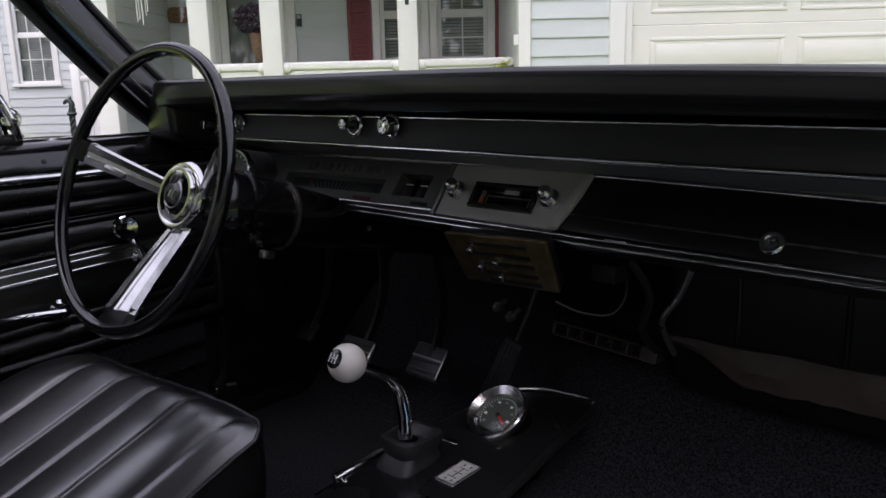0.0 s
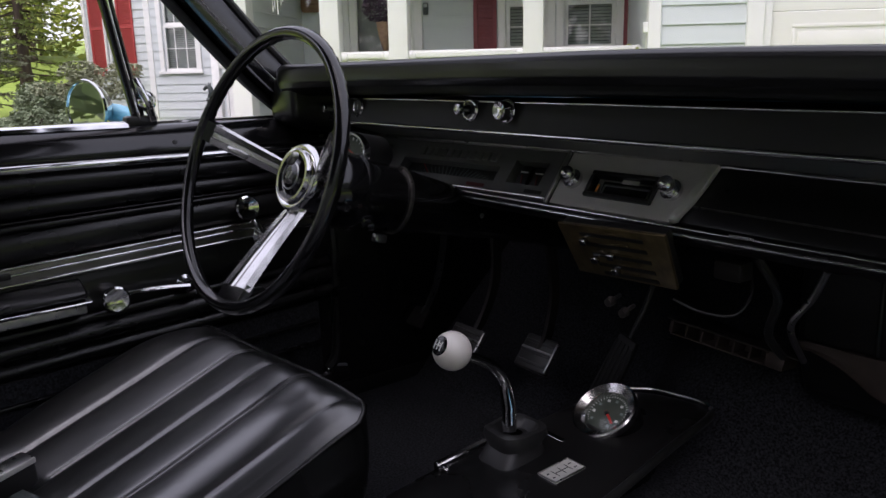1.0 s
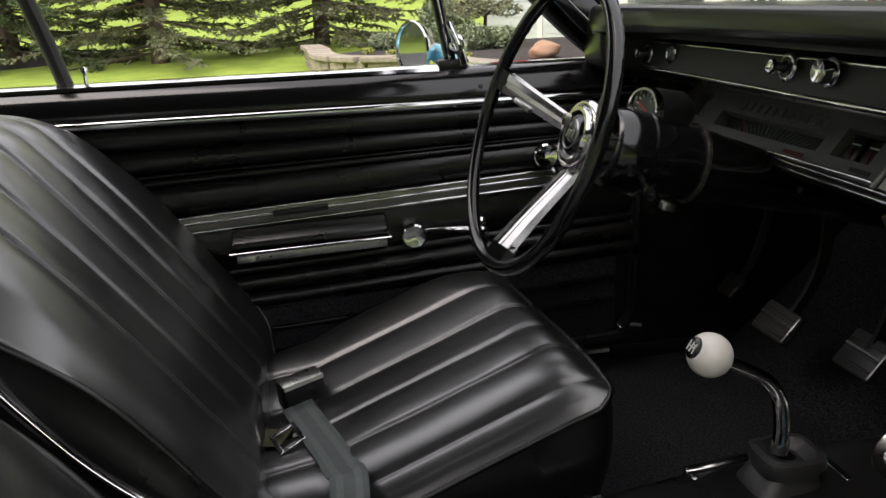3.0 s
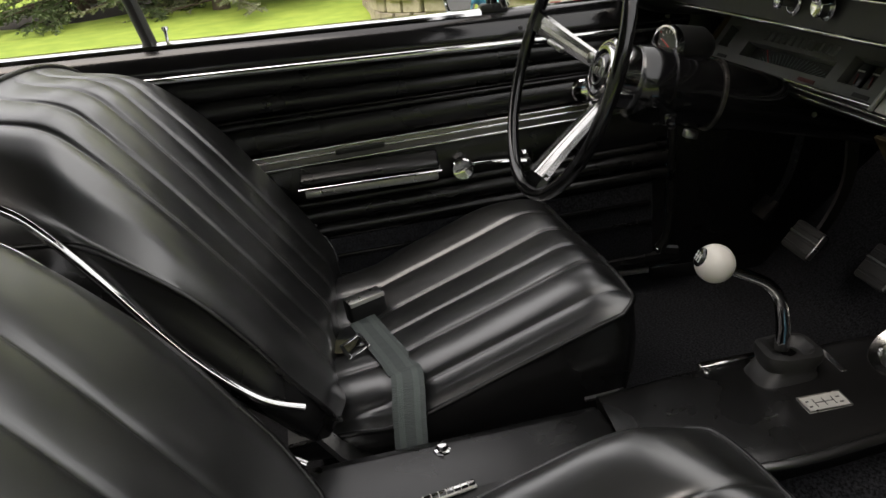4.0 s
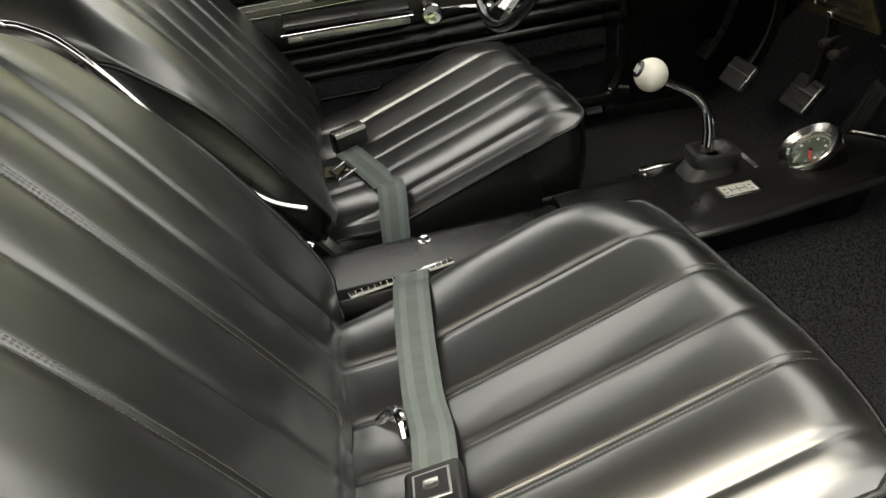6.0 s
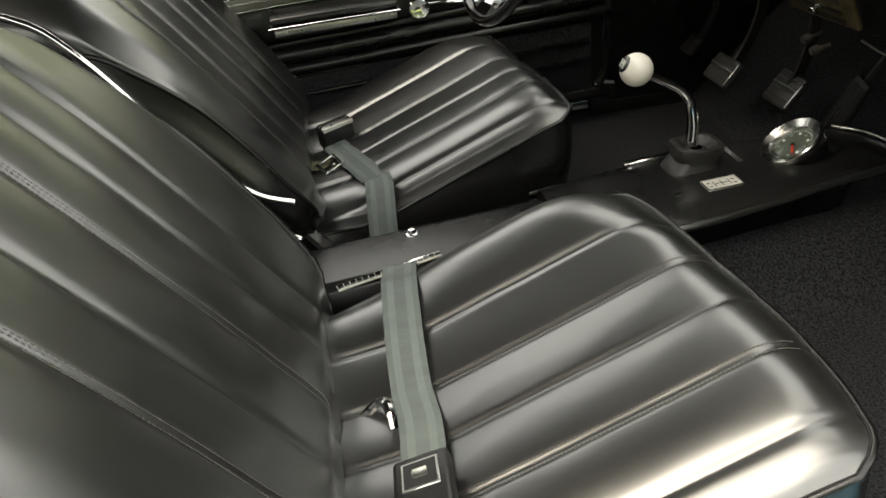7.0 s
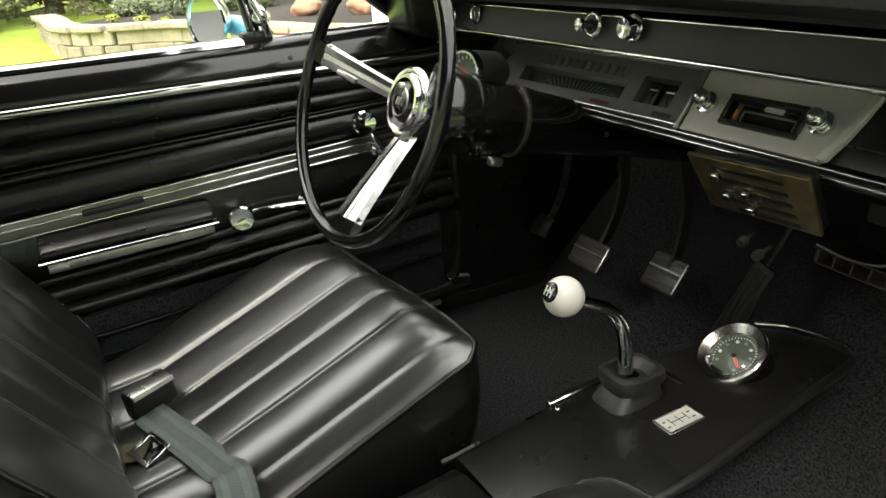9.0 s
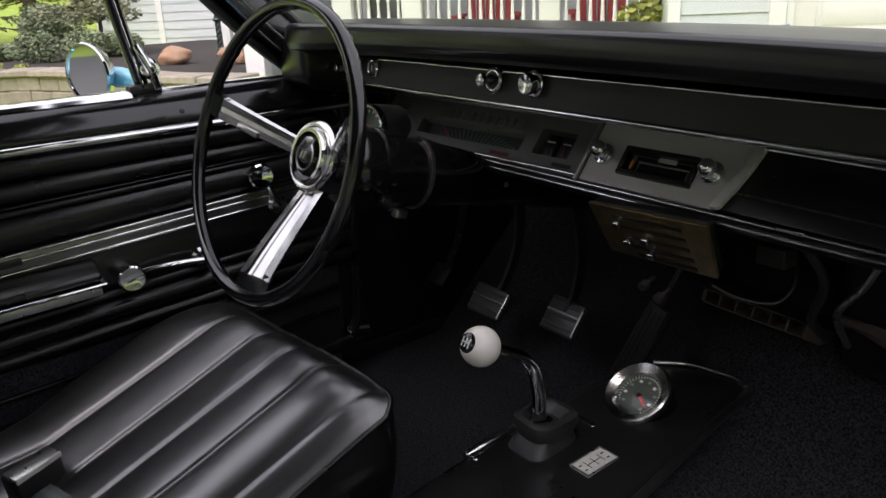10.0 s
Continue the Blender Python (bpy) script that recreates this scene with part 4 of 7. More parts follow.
# ---- seats ----
SEAMS = (-0.127, -0.041, 0.045, 0.131, 0.217)
DOUBLE = (-0.041, 0.131)
CUSH_Y0, CUSH_HALF = -0.50, 0.264
# each seat's front edge: place in the middle, skew across, rounding of the corners; where its slope starts
DRIVER, PASSENGER = (0.012, 0.022, 0.010, 0.003), (0.042, 0.020, 0.026, 0.042)


def pleat(x, seams=SEAMS):
    """Height of the quilted cover: puffed between the seams, pulled in at them."""
    if not seams[0] <= x <= seams[-1]:
        d = min(abs(x - seams[0]), abs(x - seams[-1]))
        k = min(1, d / 0.045)
    else:
        d = min(abs(x - s) for s in seams)
        k = d / 0.043
    return 0.0032 * (1 - (1 - k) ** 2) - 0.0022 * math.exp(-(d / 0.0055) ** 2)


def front_edge(u, kind):
    y0, skew, rounding = kind[:3]
    return y0 + skew * u - rounding * abs(u) ** 3 - 0.024 * max(0.0, (abs(u) - 0.86) / 0.14) ** 2.5


CROWN_U = (-1.0, -0.96, -0.88, -0.76, -0.60, -0.45, -0.15, 0.17, 0.50, 0.70, 0.82, 0.90, 0.96, 1.0)
CROWN_Z = (0.010, 0.048, 0.066, 0.067, 0.061, 0.052, 0.037, 0.038, 0.041, 0.039, 0.031, 0.021, 0.010, 0.0)
CROWN_FINE = np.interp(np.linspace(-1, 1, 401), CROWN_U, CROWN_Z)
for _ in range(3):
    CROWN_FINE[15:-15] = np.array([CROWN_FINE[i - 12:i + 13].mean() for i in range(15, 386)])


def crown_height(u):
    return float(np.interp(u, np.linspace(-1, 1, 401), CROWN_FINE))


def cushion_point(u, v, kind):
    """u from -1 to 1 across, v from 0 at the back to 1 at the front edge."""
    front = front_edge(u, kind)
    y = CUSH_Y0 + (front - CUSH_Y0) * v
    x = CUSH_HALF * u * (1 - 0.13 * smoothstep(0.45, 0.05, v))
    rise = y - kind[3] - 0.010
    z = 0.268 + 0.42 * max(rise, -0.36) + 0.16 * min(rise + 0.36, 0)
    left = smoothstep(-0.3, -0.85, u)
    d = front - y
    reach = 0.064 + 0.090 * left
    bulge = crown_height(u)
    z += bulge * (1 - (0.90 - 0.12 * left) * max(0.0, 1 - d / reach) ** 2)
    if kind is PASSENGER:
        # the fuller inner bolster beside the console
        z += 0.012 * left * smoothstep(0.2, 0.6, v) * smoothstep(1.0, 0.8, v)
    fade = smoothstep(1.0, 0.93, v)
    z += pleat(x) * (0.30 + 0.70 * fade)
    z += 0.0024 * noise.noise((x * 7, y * 5, 3.1)) + 0.0007 * noise.noise((x * 17, y * 13, 6.4)) + 0.0003 * noise.noise((x * 34, y * 26, 1.7))
    # the cover gathers in slack ripples at the front roll
    z += 0.0016 * math.exp(-((d - 0.075) / 0.05) ** 2) * noise.noise((x * 14, y * 8, 8.3))
    return Vector((x, y, z))


BACK_O, BACK_D, BACK_N = Vector((0, -0.405, 0.155)), Vector((0, -0.585, 0.811)).normalized(), Vector((0, 0.811, 0.585)).normalized()
BACK_L, SHELL_FLARE = 0.650, 0.016
BACK_SEAMS, BACK_DOUBLE = (-0.168, -0.083, 0.003, 0.095, 0.190), (0.003, 0.190)


def back_half(s):
    return 0.296 + 0.026 * smoothstep(0.0, 0.15, s) + 0.014 * smoothstep(0.15, 0.42, s) - 0.030 * smoothstep(0.42, 0.63, s)


def back_point(u, v):
    """The cushioned front of the backrest: low bolsters, seams pulled in, a round-shouldered top."""
    v = 1 - (1 - v) ** 1.5
    top = BACK_L - 0.155 * (1 - (1 - abs(u) ** 3) ** (1 / 3))
    s = top * v
    x0 = back_half(s) * u
    x = x0 * (1 - 0.14 * max(0.0, 1 - v / 0.12) ** 2)
    lift = 0.002 + 0.014 * math.sin(math.pi * min(v * 0.9 + 0.1, 1))
    lift += (0.011 if x0 > 0 else 0.0) * smoothstep(0.13, 0.24, abs(x0)) * smoothstep(0.98, 0.45, v)
    lift -= 0.012 * smoothstep(0.80, 1.0, abs(u)) ** 1.6 + 0.066 * smoothstep(0.78, 1.0, v) ** 1.9 + 0.020 * abs(u) ** 2 * smoothstep(0.55, 0.95, v)
    lift += pleat(x0, BACK_SEAMS) * smoothstep(1.02, 0.9, v) * (1.35 if v > 0.3 else 0.6 + 2.5 * v)
    lift += 0.0036 * noise.noise((x * 6, s * 4, 7.7)) + 0.0005 * noise.noise((x * 24, s * 18, 2.2))
    # slack creases low on the cover
    lift += 0.0004 * math.exp(-((v - 0.17) / 0.07) ** 2) * math.sin(s * 90 + 7 * noise.noise((x * 8, s * 6, 0)))
    # the cover is drawn in where it meets the cushion
    lift -= 0.030 * smoothstep(0.10, 0.0, v) * (1 - 0.4 * smoothstep(0.5, 1.0, abs(u)))
    return BACK_O + BACK_D * s + Vector((x, 0, 0)) + BACK_N * lift


def stitch_row(fn, xs, span, lift, offset):
    """A row of short thread dashes along a seam."""
    bm = bmesh.new()
    v, step = span[0], 0.0078
    while v < span[1]:
        a, b = fn(xs + offset, v), fn(xs + offset, v + step * 0.6)
        d = (b - a)
        if d.length > 1e-6:
            n = Vector((0, 0, 1)) if lift == "z" else BACK_N
            m = axes((a + b) / 2 + n * (0.0016 if lift == "z" else 0.0022), d, n.cross(d), n)
            bmesh.ops.create_cube(bm, size=1, matrix=m @ Matrix.Diagonal((d.length, 0.0010, 0.0008, 1)))
        v += step
    return bm


def bucket_seat(name, cx, label, kind):
    t = thing(name, label, "car seat", "front bucket seats")
    # cushion
    cu = sheet(lambda u, v: cushion_point(2 * u - 1, v, kind), 221, 91)
    part("cushion_top", cu, VINYL, t, "pleated black vinyl cushion cover", smooth=180)
    # skirt round the sides and the front
    edge = [cushion_point(-1, i / 30, kind) for i in range(31)] + [cushion_point(-1 + 2 * i / 50, 1, kind) for i in range(1, 50)] + [cushion_point(1, 1 - i / 30, kind) for i in range(31)]
    n = len(edge)

    def skirt_fn(u, v):
        p = edge[min(int(round(u * (n - 1))), n - 1)]
        c = Vector((0, -0.2, 0))
        out = Vector((p.x, p.y, 0)) - c
        out.normalize()
        return Vector((p.x, p.y, p.z * (1 - v) + 0.045 * v)) + out * (0.010 * math.sin(math.pi * v) - 0.045 * v * v) + Vector((0, 0, 0.002 * noise.noise((p.x * 12, p.y * 12, v * 3))))
    part("cushion_side", sheet(skirt_fn, n, 9), VINYL_PANEL, t, "plain black vinyl side", smooth=180)
    part("cushion_piping", sweep(edge, disc(0.0042, 8)), VINYL_PANEL, t, "black piping", smooth=60)
    base = box(-0.20, 0.20, -0.46, -0.03, 0.02, 0.06, 0.008)
    part("seat_base", base, PLASTIC, t, "black steel seat base")
    # backrest
    part("backrest_front", sheet(lambda u, v: back_point(math.sin(math.pi * (u - 0.5)), v), 261, 91), VINYL, t, "pleated black vinyl backrest cover", smooth=180)
    bedge = [back_point(-1, i / 40) for i in range(41)] + [back_point(math.sin(math.pi * (i / 70 - 0.5)), 1) for i in range(1, 70)] + [back_point(1, 1 - i / 40) for i in range(41)]
    bn = len(bedge)
    centre = BACK_O + BACK_D * 0.3

    def shell_at(p, v):
        """A point of the shell behind the cover's edge p: it flares out towards the rear."""
        h = (p - BACK_O).dot(BACK_D)
        depth = 0.060 + 0.090 * smoothstep(0.0, 0.56, h)
        out = p - centre
        out -= BACK_N * out.dot(BACK_N)
        out.normalize()
        return p - BACK_N * (depth * v) + out * ((SHELL_FLARE + 0.04 * smoothstep(0.35, 0.48, h)) * abs(out.x) ** 0.8 * smoothstep(0.0, 0.6, v) - 0.025 * smoothstep(0.65, 1.0, v))

    def shell_fn(u, v):
        return shell_at(bedge[min(int(round(u * (bn - 1))), bn - 1)], v)
    part("backrest_side", sheet(shell_fn, bn, 9), VINYL_PANEL, t, "smooth black vinyl side", smooth=180)
    rear = bmesh.new()
    rv = [rear.verts.new(shell_fn(i / (bn - 1), 1)) for i in range(bn)]
    rear.faces.new(rv)
    bmesh.ops.triangulate(rear, faces=rear.faces[:])
    part("backrest_rear", rear, PLASTIC, t, "black moulded seat back shell")
    part("backrest_piping", sweep(bedge, disc(0.0042, 8), up=BACK_N), VINYL_PANEL, t, "black piping", smooth=60)
    # bright moulding round the shell's edge
    run = [(0.081, 0.003), (0.126, -0.020), (0.177, -0.032), (0.239, -0.037), (0.308, -0.034), (0.372, -0.029), (0.437, -0.029), (0.488, -0.037), (0.522, -0.054)]
    for side in (-1, 1):
        path = [BACK_O + BACK_D * h + BACK_N * n + Vector((side * (back_half(h) + 0.016), 0, 0)) for h, n in run]
        path += [BACK_O + BACK_D * 0.540 - BACK_N * 0.066 + Vector((side * 0.338, 0, 0)), BACK_O + BACK_D * 0.556 - BACK_N * 0.088 + Vector((side * 0.318, 0, 0))]
        part("backrest_moulding", tube(path, 0.0058, 10, 6, up=BACK_N), CHROME, t, "slim bright moulding on the seat back", smooth=60)
    # stitches beside the seams
    for s in SEAMS:
        for o in (-0.0055, 0.0055) if s in DOUBLE else ():
            part("stitching", stitch_row(lambda q, v: cushion_point(q / CUSH_HALF, v, kind), s, (0.30, 0.97), "z", o), STITCH, t)
    for s in BACK_SEAMS:
        for o in (-0.0055, 0.0055) if s in BACK_DOUBLE else ():
            part("back_stitching", stitch_row(lambda q, v: back_point(q / back_half(BACK_L * v), 1 - (1 - v) ** (1 / 1.5)), s, (0.06, 0.74), "b", o), STITCH, t)
    # the passenger's seat is set a notch further forward
    if kind is PASSENGER:
        for ob in t.children:
            if ob.name.startswith("back"):
                ob.data.transform(Matrix.Translation((0, 0.010, 0)))
    if kind is DRIVER:
        part("seat_tag", prism([(-0.026, 0.138), (-0.012, 0.138), (-0.016, 0.180)], 0.258, 0.260, "x"), SILVER_PLATE, t, "pale tag below the cushion's corner")
    # hinge between cushion and backrest, towards the tunnel
    s = 1 if cx < 0 else -1
    part("hinge_arm", sweep([(s * 0.255, -0.375, 0.06), (s * 0.263, -0.42, 0.10), (s * 0.263, -0.455, 0.15)], [(-0.004, -0.02), (0.004, -0.02), (0.004, 0.02), (-0.004, 0.02)], up=(1, 0, 0)), STEEL, t, "steel hinge arm")
    t.matrix_world = pose(cx, 0, 0)
    return t


bucket_seat("bucket_seat", -0.388, "black pleated vinyl bucket seat behind the steering wheel", DRIVER)
bucket_seat("bucket_seat", 0.388, "black pleated vinyl bucket seat on the passenger side", PASSENGER)


# ---- console and shifter ----
def console():
    t = thing("center_console", "black vinyl floor console with chrome edging between the seats", "car console")

    def height(y):
        return 0.158 + 0.050 * smoothstep(-0.42, 0.58, y)
    # front body: widens ahead of the seats, ends in a rounded nose
    outline = [(-0.078, -0.055), (-0.086, 0.02), (-0.092, 0.10), (-0.094, 0.28), (-0.088, 0.40), (-0.068, 0.455), (-0.030, 0.487), (0.020, 0.500), (0.052, 0.503), (0.068, 0.495), (0.076, 0.465), (0.089, 0.37), (0.111, 0.235), (0.122, 0.12), (0.110, 0.03), (0.086, -0.055)]

    def body(inset, z_off, low):
        bm = bmesh.new()
        cx, cy = 0.006, 0.2
        pts = spline([(a, b, 0) for a, b in outline[1:-1]], 5)
        pts = [Vector((outline[0][0], outline[0][1], 0))] + pts + [Vector((outline[-1][0], outline[-1][1], 0))]
        rows = []
        for k, (ins, dz) in enumerate(((0.085, None), (0.042, -0.028), (0.008, -0.018), (0.0, -0.012), (0.006, -0.003), (0.016, 0.0), (0.05, 0.002))):
            row = []
            for p in pts:
                q = p.copy()
                q.x -= math.copysign(min(ins + inset, abs(q.x - cx) * 0.95), q.x - cx)
                q.y -= (ins + inset) * smoothstep(0.40, 0.495, p.y)
                q.z = 0.02 if dz is None else height(p.y) + dz + z_off
                row.append(bm.verts.new(q))
            rows.append(row)
        for a, b in zip(rows, rows[1:]):
            for i in range(len(a) - 1):
                bm.faces.new((a[i], a[i + 1], b[i + 1], b[i]))
        last = rows[-1]
        m = len(last)
        for i in range(m // 2 - 1):
            bm.faces.new((last[i], last[i + 1], last[m - 2 - i], last[m - 1 - i]))
        return bm
    part("body", body(0, 0, 0.0), VINYL_PANEL, t, "smooth black vinyl-covered body", smooth=60)
    # bright line round the nose
    nose = [Vector((a, b, height(b) + 0.001)) for a, b in outline[5:10]]
    part("nose_trim", tube(nose, 0.0032, 8, 6), POLISHED, t, "chrome line round the nose")
    edge = [Vector((a + 0.001, b, height(b) - 0.010)) for a, b in outline[9:15]]
    part("side_bead", tube(edge, 0.0062, 10, 6), VINYL, t, "glossy bead along the side")
    # rear storage lid
    lid = bmesh.new()
    add(lid, prism([(-0.078, 0.02), (-0.076, 0.135), (-0.066, 0.152), (-0.045, 0.160), (0.050, 0.160), (0.068, 0.153), (0.075, 0.135), (0.077, 0.02)], -0.56, -0.050, "y", 0.002, 2))
    lid.transform(Matrix.Translation((0.002, 0, 0.009)) @ pose(0, 0, 0, 1.4) @ pose(0, 0, 0, 0, 0, 5.5) @ Matrix.Translation((-0.006, 0, 0)))
    part("storage_lid", lid, VINYL_PANEL, t, "black vinyl storage lid")
    part("lid_trim", sweep([(-0.084, -0.068, 0.158), (-0.082, -0.045, 0.162), (-0.083, -0.012, 0.166)], [(-0.0035, -0.001), (0.0035, -0.001), (0.0035, 0.003), (-0.0035, 0.003)]), STEEL, t, "short bright strip")
    part("lid_screw", lathe([(0, 0.010), (0.006, 0.009), (0.0075, 0.006), (0.0075, 0.003), (0.011, 0.002), (0.012, 0.0)], 8, pose(-0.010, -0.277, 0.1625)), CHROME, t, "chrome acorn screw")
    # piano hinge: knuckles on a pin
    a, b = Vector((0.108, -0.400, 0.1605)), Vector((0.066, -0.245, 0.1655))
    hinge = part("hinge_leaf", sweep([a, b], [(-0.007, -0.0012), (0.007, -0.0012), (0.007, 0.0012), (-0.007, 0.0012)]), SILVER_PLATE, t, "steel piano hinge")
    for i in range(17):
        p, q = a.lerp(b, (i + 0.06) / 17), a.lerp(b, (i + 0.90) / 17)
        part("knuckle", sweep([p + Vector((0, 0, 0.002)), q + Vector((0, 0, 0.002))], disc(0.0042, 8)), CHROME, hinge)
    return t


console()


def shift_plate():
    t = thing("shift_pattern_plate", "small engraved metal shift pattern plate on the console", "plate")
    m = axes((0.0425, 0.2050, 0.1935), (0, 1, 0.06), (-1, 0, 0), (0, -0.06, 1))
    part("plate", box(-0.028, 0.028, -0.0165, 0.0165, -0.003, 0.002, 0.001, 1, m), SILVER_PLATE, t)
    for x0, x1, y0, y1 in ((-0.012, 0.012, -0.0006, 0.0006), (-0.0125, -0.0115, -0.008, 0.008), (-0.0005, 0.0005, -0.008, 0.008), (0.0115, 0.0125, -0.008, 0.008), (-0.022, -0.018, -0.007, -0.005), (-0.022, -0.018, 0.004, 0.006), (0.017, 0.022, 0.004, 0.006), (0.017, 0.022, -0.007, -0.005)):
        part("engraving", box(x0, x1, y0, y1, 0.0015, 0.0024, 0, 1, m), PLASTIC, t)
    for x0, x1, y0, y1 in ((-0.028, 0.028, 0.0150, 0.0165), (-0.028, 0.028, -0.0165, -0.0150), (-0.028, -0.0265, -0.015, 0.015), (0.0265, 0.028, -0.015, 0.015)):
        part("rim", box(x0, x1, y0, y1, 0.0015, 0.0032, 0, 1, m), STEEL, t)


shift_plate()


def shifter():
    t = thing("gear_shifter", "curved chrome gear lever with white ball knob and rubber boot", "gear lever")
    lean = Matrix.Translation((0, 0.18, 0.19)) @ pose(0, 0, 0, 4) @ Matrix.Translation((0, -0.18, -0.199))
    side = box(-0.097, -0.085, 0.098, 0.190, 0.185, 0.2015, 0.002, 1)
    add(side, box(-0.086, -0.068, 0.098, 0.106, 0.185, 0.2010, 0.002, 1))
    front = box(-0.070, -0.010, 0.258, 0.270, 0.185, 0.2015, 0.002, 1)
    for piece in (side, front):
        piece.transform(lean)
        part("boot_frame", piece, POLISHED, t, "chrome boot frame strip")
    # folded rubber boot
    bm = bmesh.new()
    rings = []
    for cx, cy, z, hx, hy, p in ((-0.040, 0.180, 0.176, 0.038, 0.048, 4), (-0.040, 0.181, 0.196, 0.036, 0.045, 4), (-0.043, 0.186, 0.211, 0.031, 0.038, 3.5), (-0.045, 0.190, 0.216, 0.031, 0.036, 3), (-0.046, 0.192, 0.228, 0.035, 0.040, 4), (-0.047, 0.193, 0.237, 0.034, 0.038, 4), (-0.047, 0.193, 0.238, 0.027, 0.030, 3), (-0.047, 0.193, 0.226, 0.018, 0.019, 2.5), (-0.048, 0.194, 0.228, 0.010, 0.010, 2)):
        ring = []
        for i in range(40):
            a = 2 * math.pi * i / 40
            c, s = math.cos(a), math.sin(a)
            r = (abs(c) ** p + abs(s) ** p) ** (-1 / p)
            ring.append(bm.verts.new((cx + hx * r * c, cy + hy * r * s, z + 0.002 * noise.noise((c * 2, s * 2, z * 40)))))
        rings.append(ring)
    for a, b in zip(rings, rings[1:]):
        for i in range(40):
            bm.faces.new((a[i], a[(i + 1) % 40], b[(i + 1) % 40], b[i]))
    bm.transform(Matrix.Translation((0.004, 0.008, -0.010)))
    part("boot", bm, RUBBER, t, "grey-black rubber boot", smooth=50)
    upper = [(-0.048, 0.194, 0.222), (-0.051, 0.196, 0.255), (-0.0545, 0.190, 0.292), (-0.052, 0.172, 0.318), (-0.048, 0.145, 0.336), (-0.044, 0.115, 0.352), (-0.043, 0.098, 0.360)]
    part("lever", tube(upper, 0.0084, 14, 8, scale=[1.25 - 0.5 * i / 48 for i in range(49)]), CHROME, t, "bent chrome rod")
    c = Vector((-0.043, 0.093, 0.364))
    ball = part("ball_knob", lathe([(0, 0.0248)] + [(0.0252 * math.sin(radians(a)), 0.0252 * math.cos(radians(a))) for a in range(12, 166, 7)] + [(0.006, -0.0245), (0, -0.0245)], 40, aim(c, Vector((-0.05, -0.85, 0.45)))), IVORY, t, "ivory white ball knob")
    n = Vector((-0.02, -0.86, 0.50)).normalized()
    # round inset with the gear pattern
    m = axes(c + n * 0.0222, n.cross(Vector((0, 0, 1))) * -1, Vector((0, 0, 1)) - n * n.z, n)
    part("inset", lathe([(0, 0.0028), (0.009, 0.0024), (0.0122, 0.0012), (0.013, -0.001)], 32, m), GLOSS, ball, "black gear pattern disc")
    for x0, x1, y0, y1 in ((-0.006, 0.006, -0.0007, 0.0007), (-0.0067, -0.0053, -0.006, 0.006), (-0.0007, 0.0007, -0.006, 0.006), (0.0053, 0.0067, -0.006, 0.006)):
        part("pattern_line", box(x0, x1, y0, y1, 0.0018, 0.0034, 0, 1, m), WHITE_MARK, ball)
    return t


shifter()


def tachometer():
    t = thing("tachometer", "round chrome tachometer in a pod on the console", "tachometer")
    n = Vector((-0.06, -0.56, 0.83)).normalized()
    m = aim((-0.005, 0.3418, 0.2235), n) @ Matrix.Scale(0.88, 4)
    part("pod", lathe([(0.02, -0.075), (0.046, -0.06), (0.054, -0.02), (0.0555, 0.0)], 40, m), GLOSS, t, "black pod")
    part("ring", lathe([(0.0375, -0.010), (0.040, -0.002), (0.0535, 0.005), (0.0565, 0.003), (0.0570, -0.004), (0.055, -0.010)], 48, m), POLISHED, t, "wide polished ring")
    part("dial", lathe([(0, -0.009), (0.039, -0.009)], 40, m), GREEN_DIAL, t, "green-grey dial")
    up = m @ pose(0, 0, 0, 0, 0, 0)
    for i in range(9):
        a = radians(225 - 270 * i / 8)
        part("numeral_bar", box(-0.0028, 0.0028, -0.0022, 0.0022, -0.009, -0.0082, 0, 1, up @ pose(0.027 * math.cos(a), 0.027 * math.sin(a), 0)), WHITE_MARK if i % 2 else DIM_MARK, t)
    for i in range(33):
        a = radians(225 - 270 * i / 32)
        part("tick", box(-0.0016, 0.0016, -0.0005, 0.0005, -0.009, -0.0083, 0, 1, up @ pose(0.0345 * math.cos(a), 0.0345 * math.sin(a), 0, 0, 0, math.degrees(a))), WHITE_MARK, t)
    part("needle", box(-0.0022, 0.0022, -0.026, 0.006, -0.0078, -0.0064, 0.0005, 1, up @ pose(0, 0, 0, 0, 0, 62)), RED, t, "red needle")
    part("needle_hub", lathe([(0, -0.004), (0.0035, -0.0045), (0.0042, -0.0078)], 16, m), PLASTIC, t)
    part("reset_stud", lathe([(0, 0.004), (0.004, 0.003), (0.005, -0.006)], 14, m @ pose(-0.026, -0.026, 0)), CHROME, t)
    g = part("glass", lathe([(0, -0.001), (0.03, -0.0022), (0.040, -0.004)], 36, m), GLASS, t, "domed glass")
    g.visible_shadow = False


tachometer()


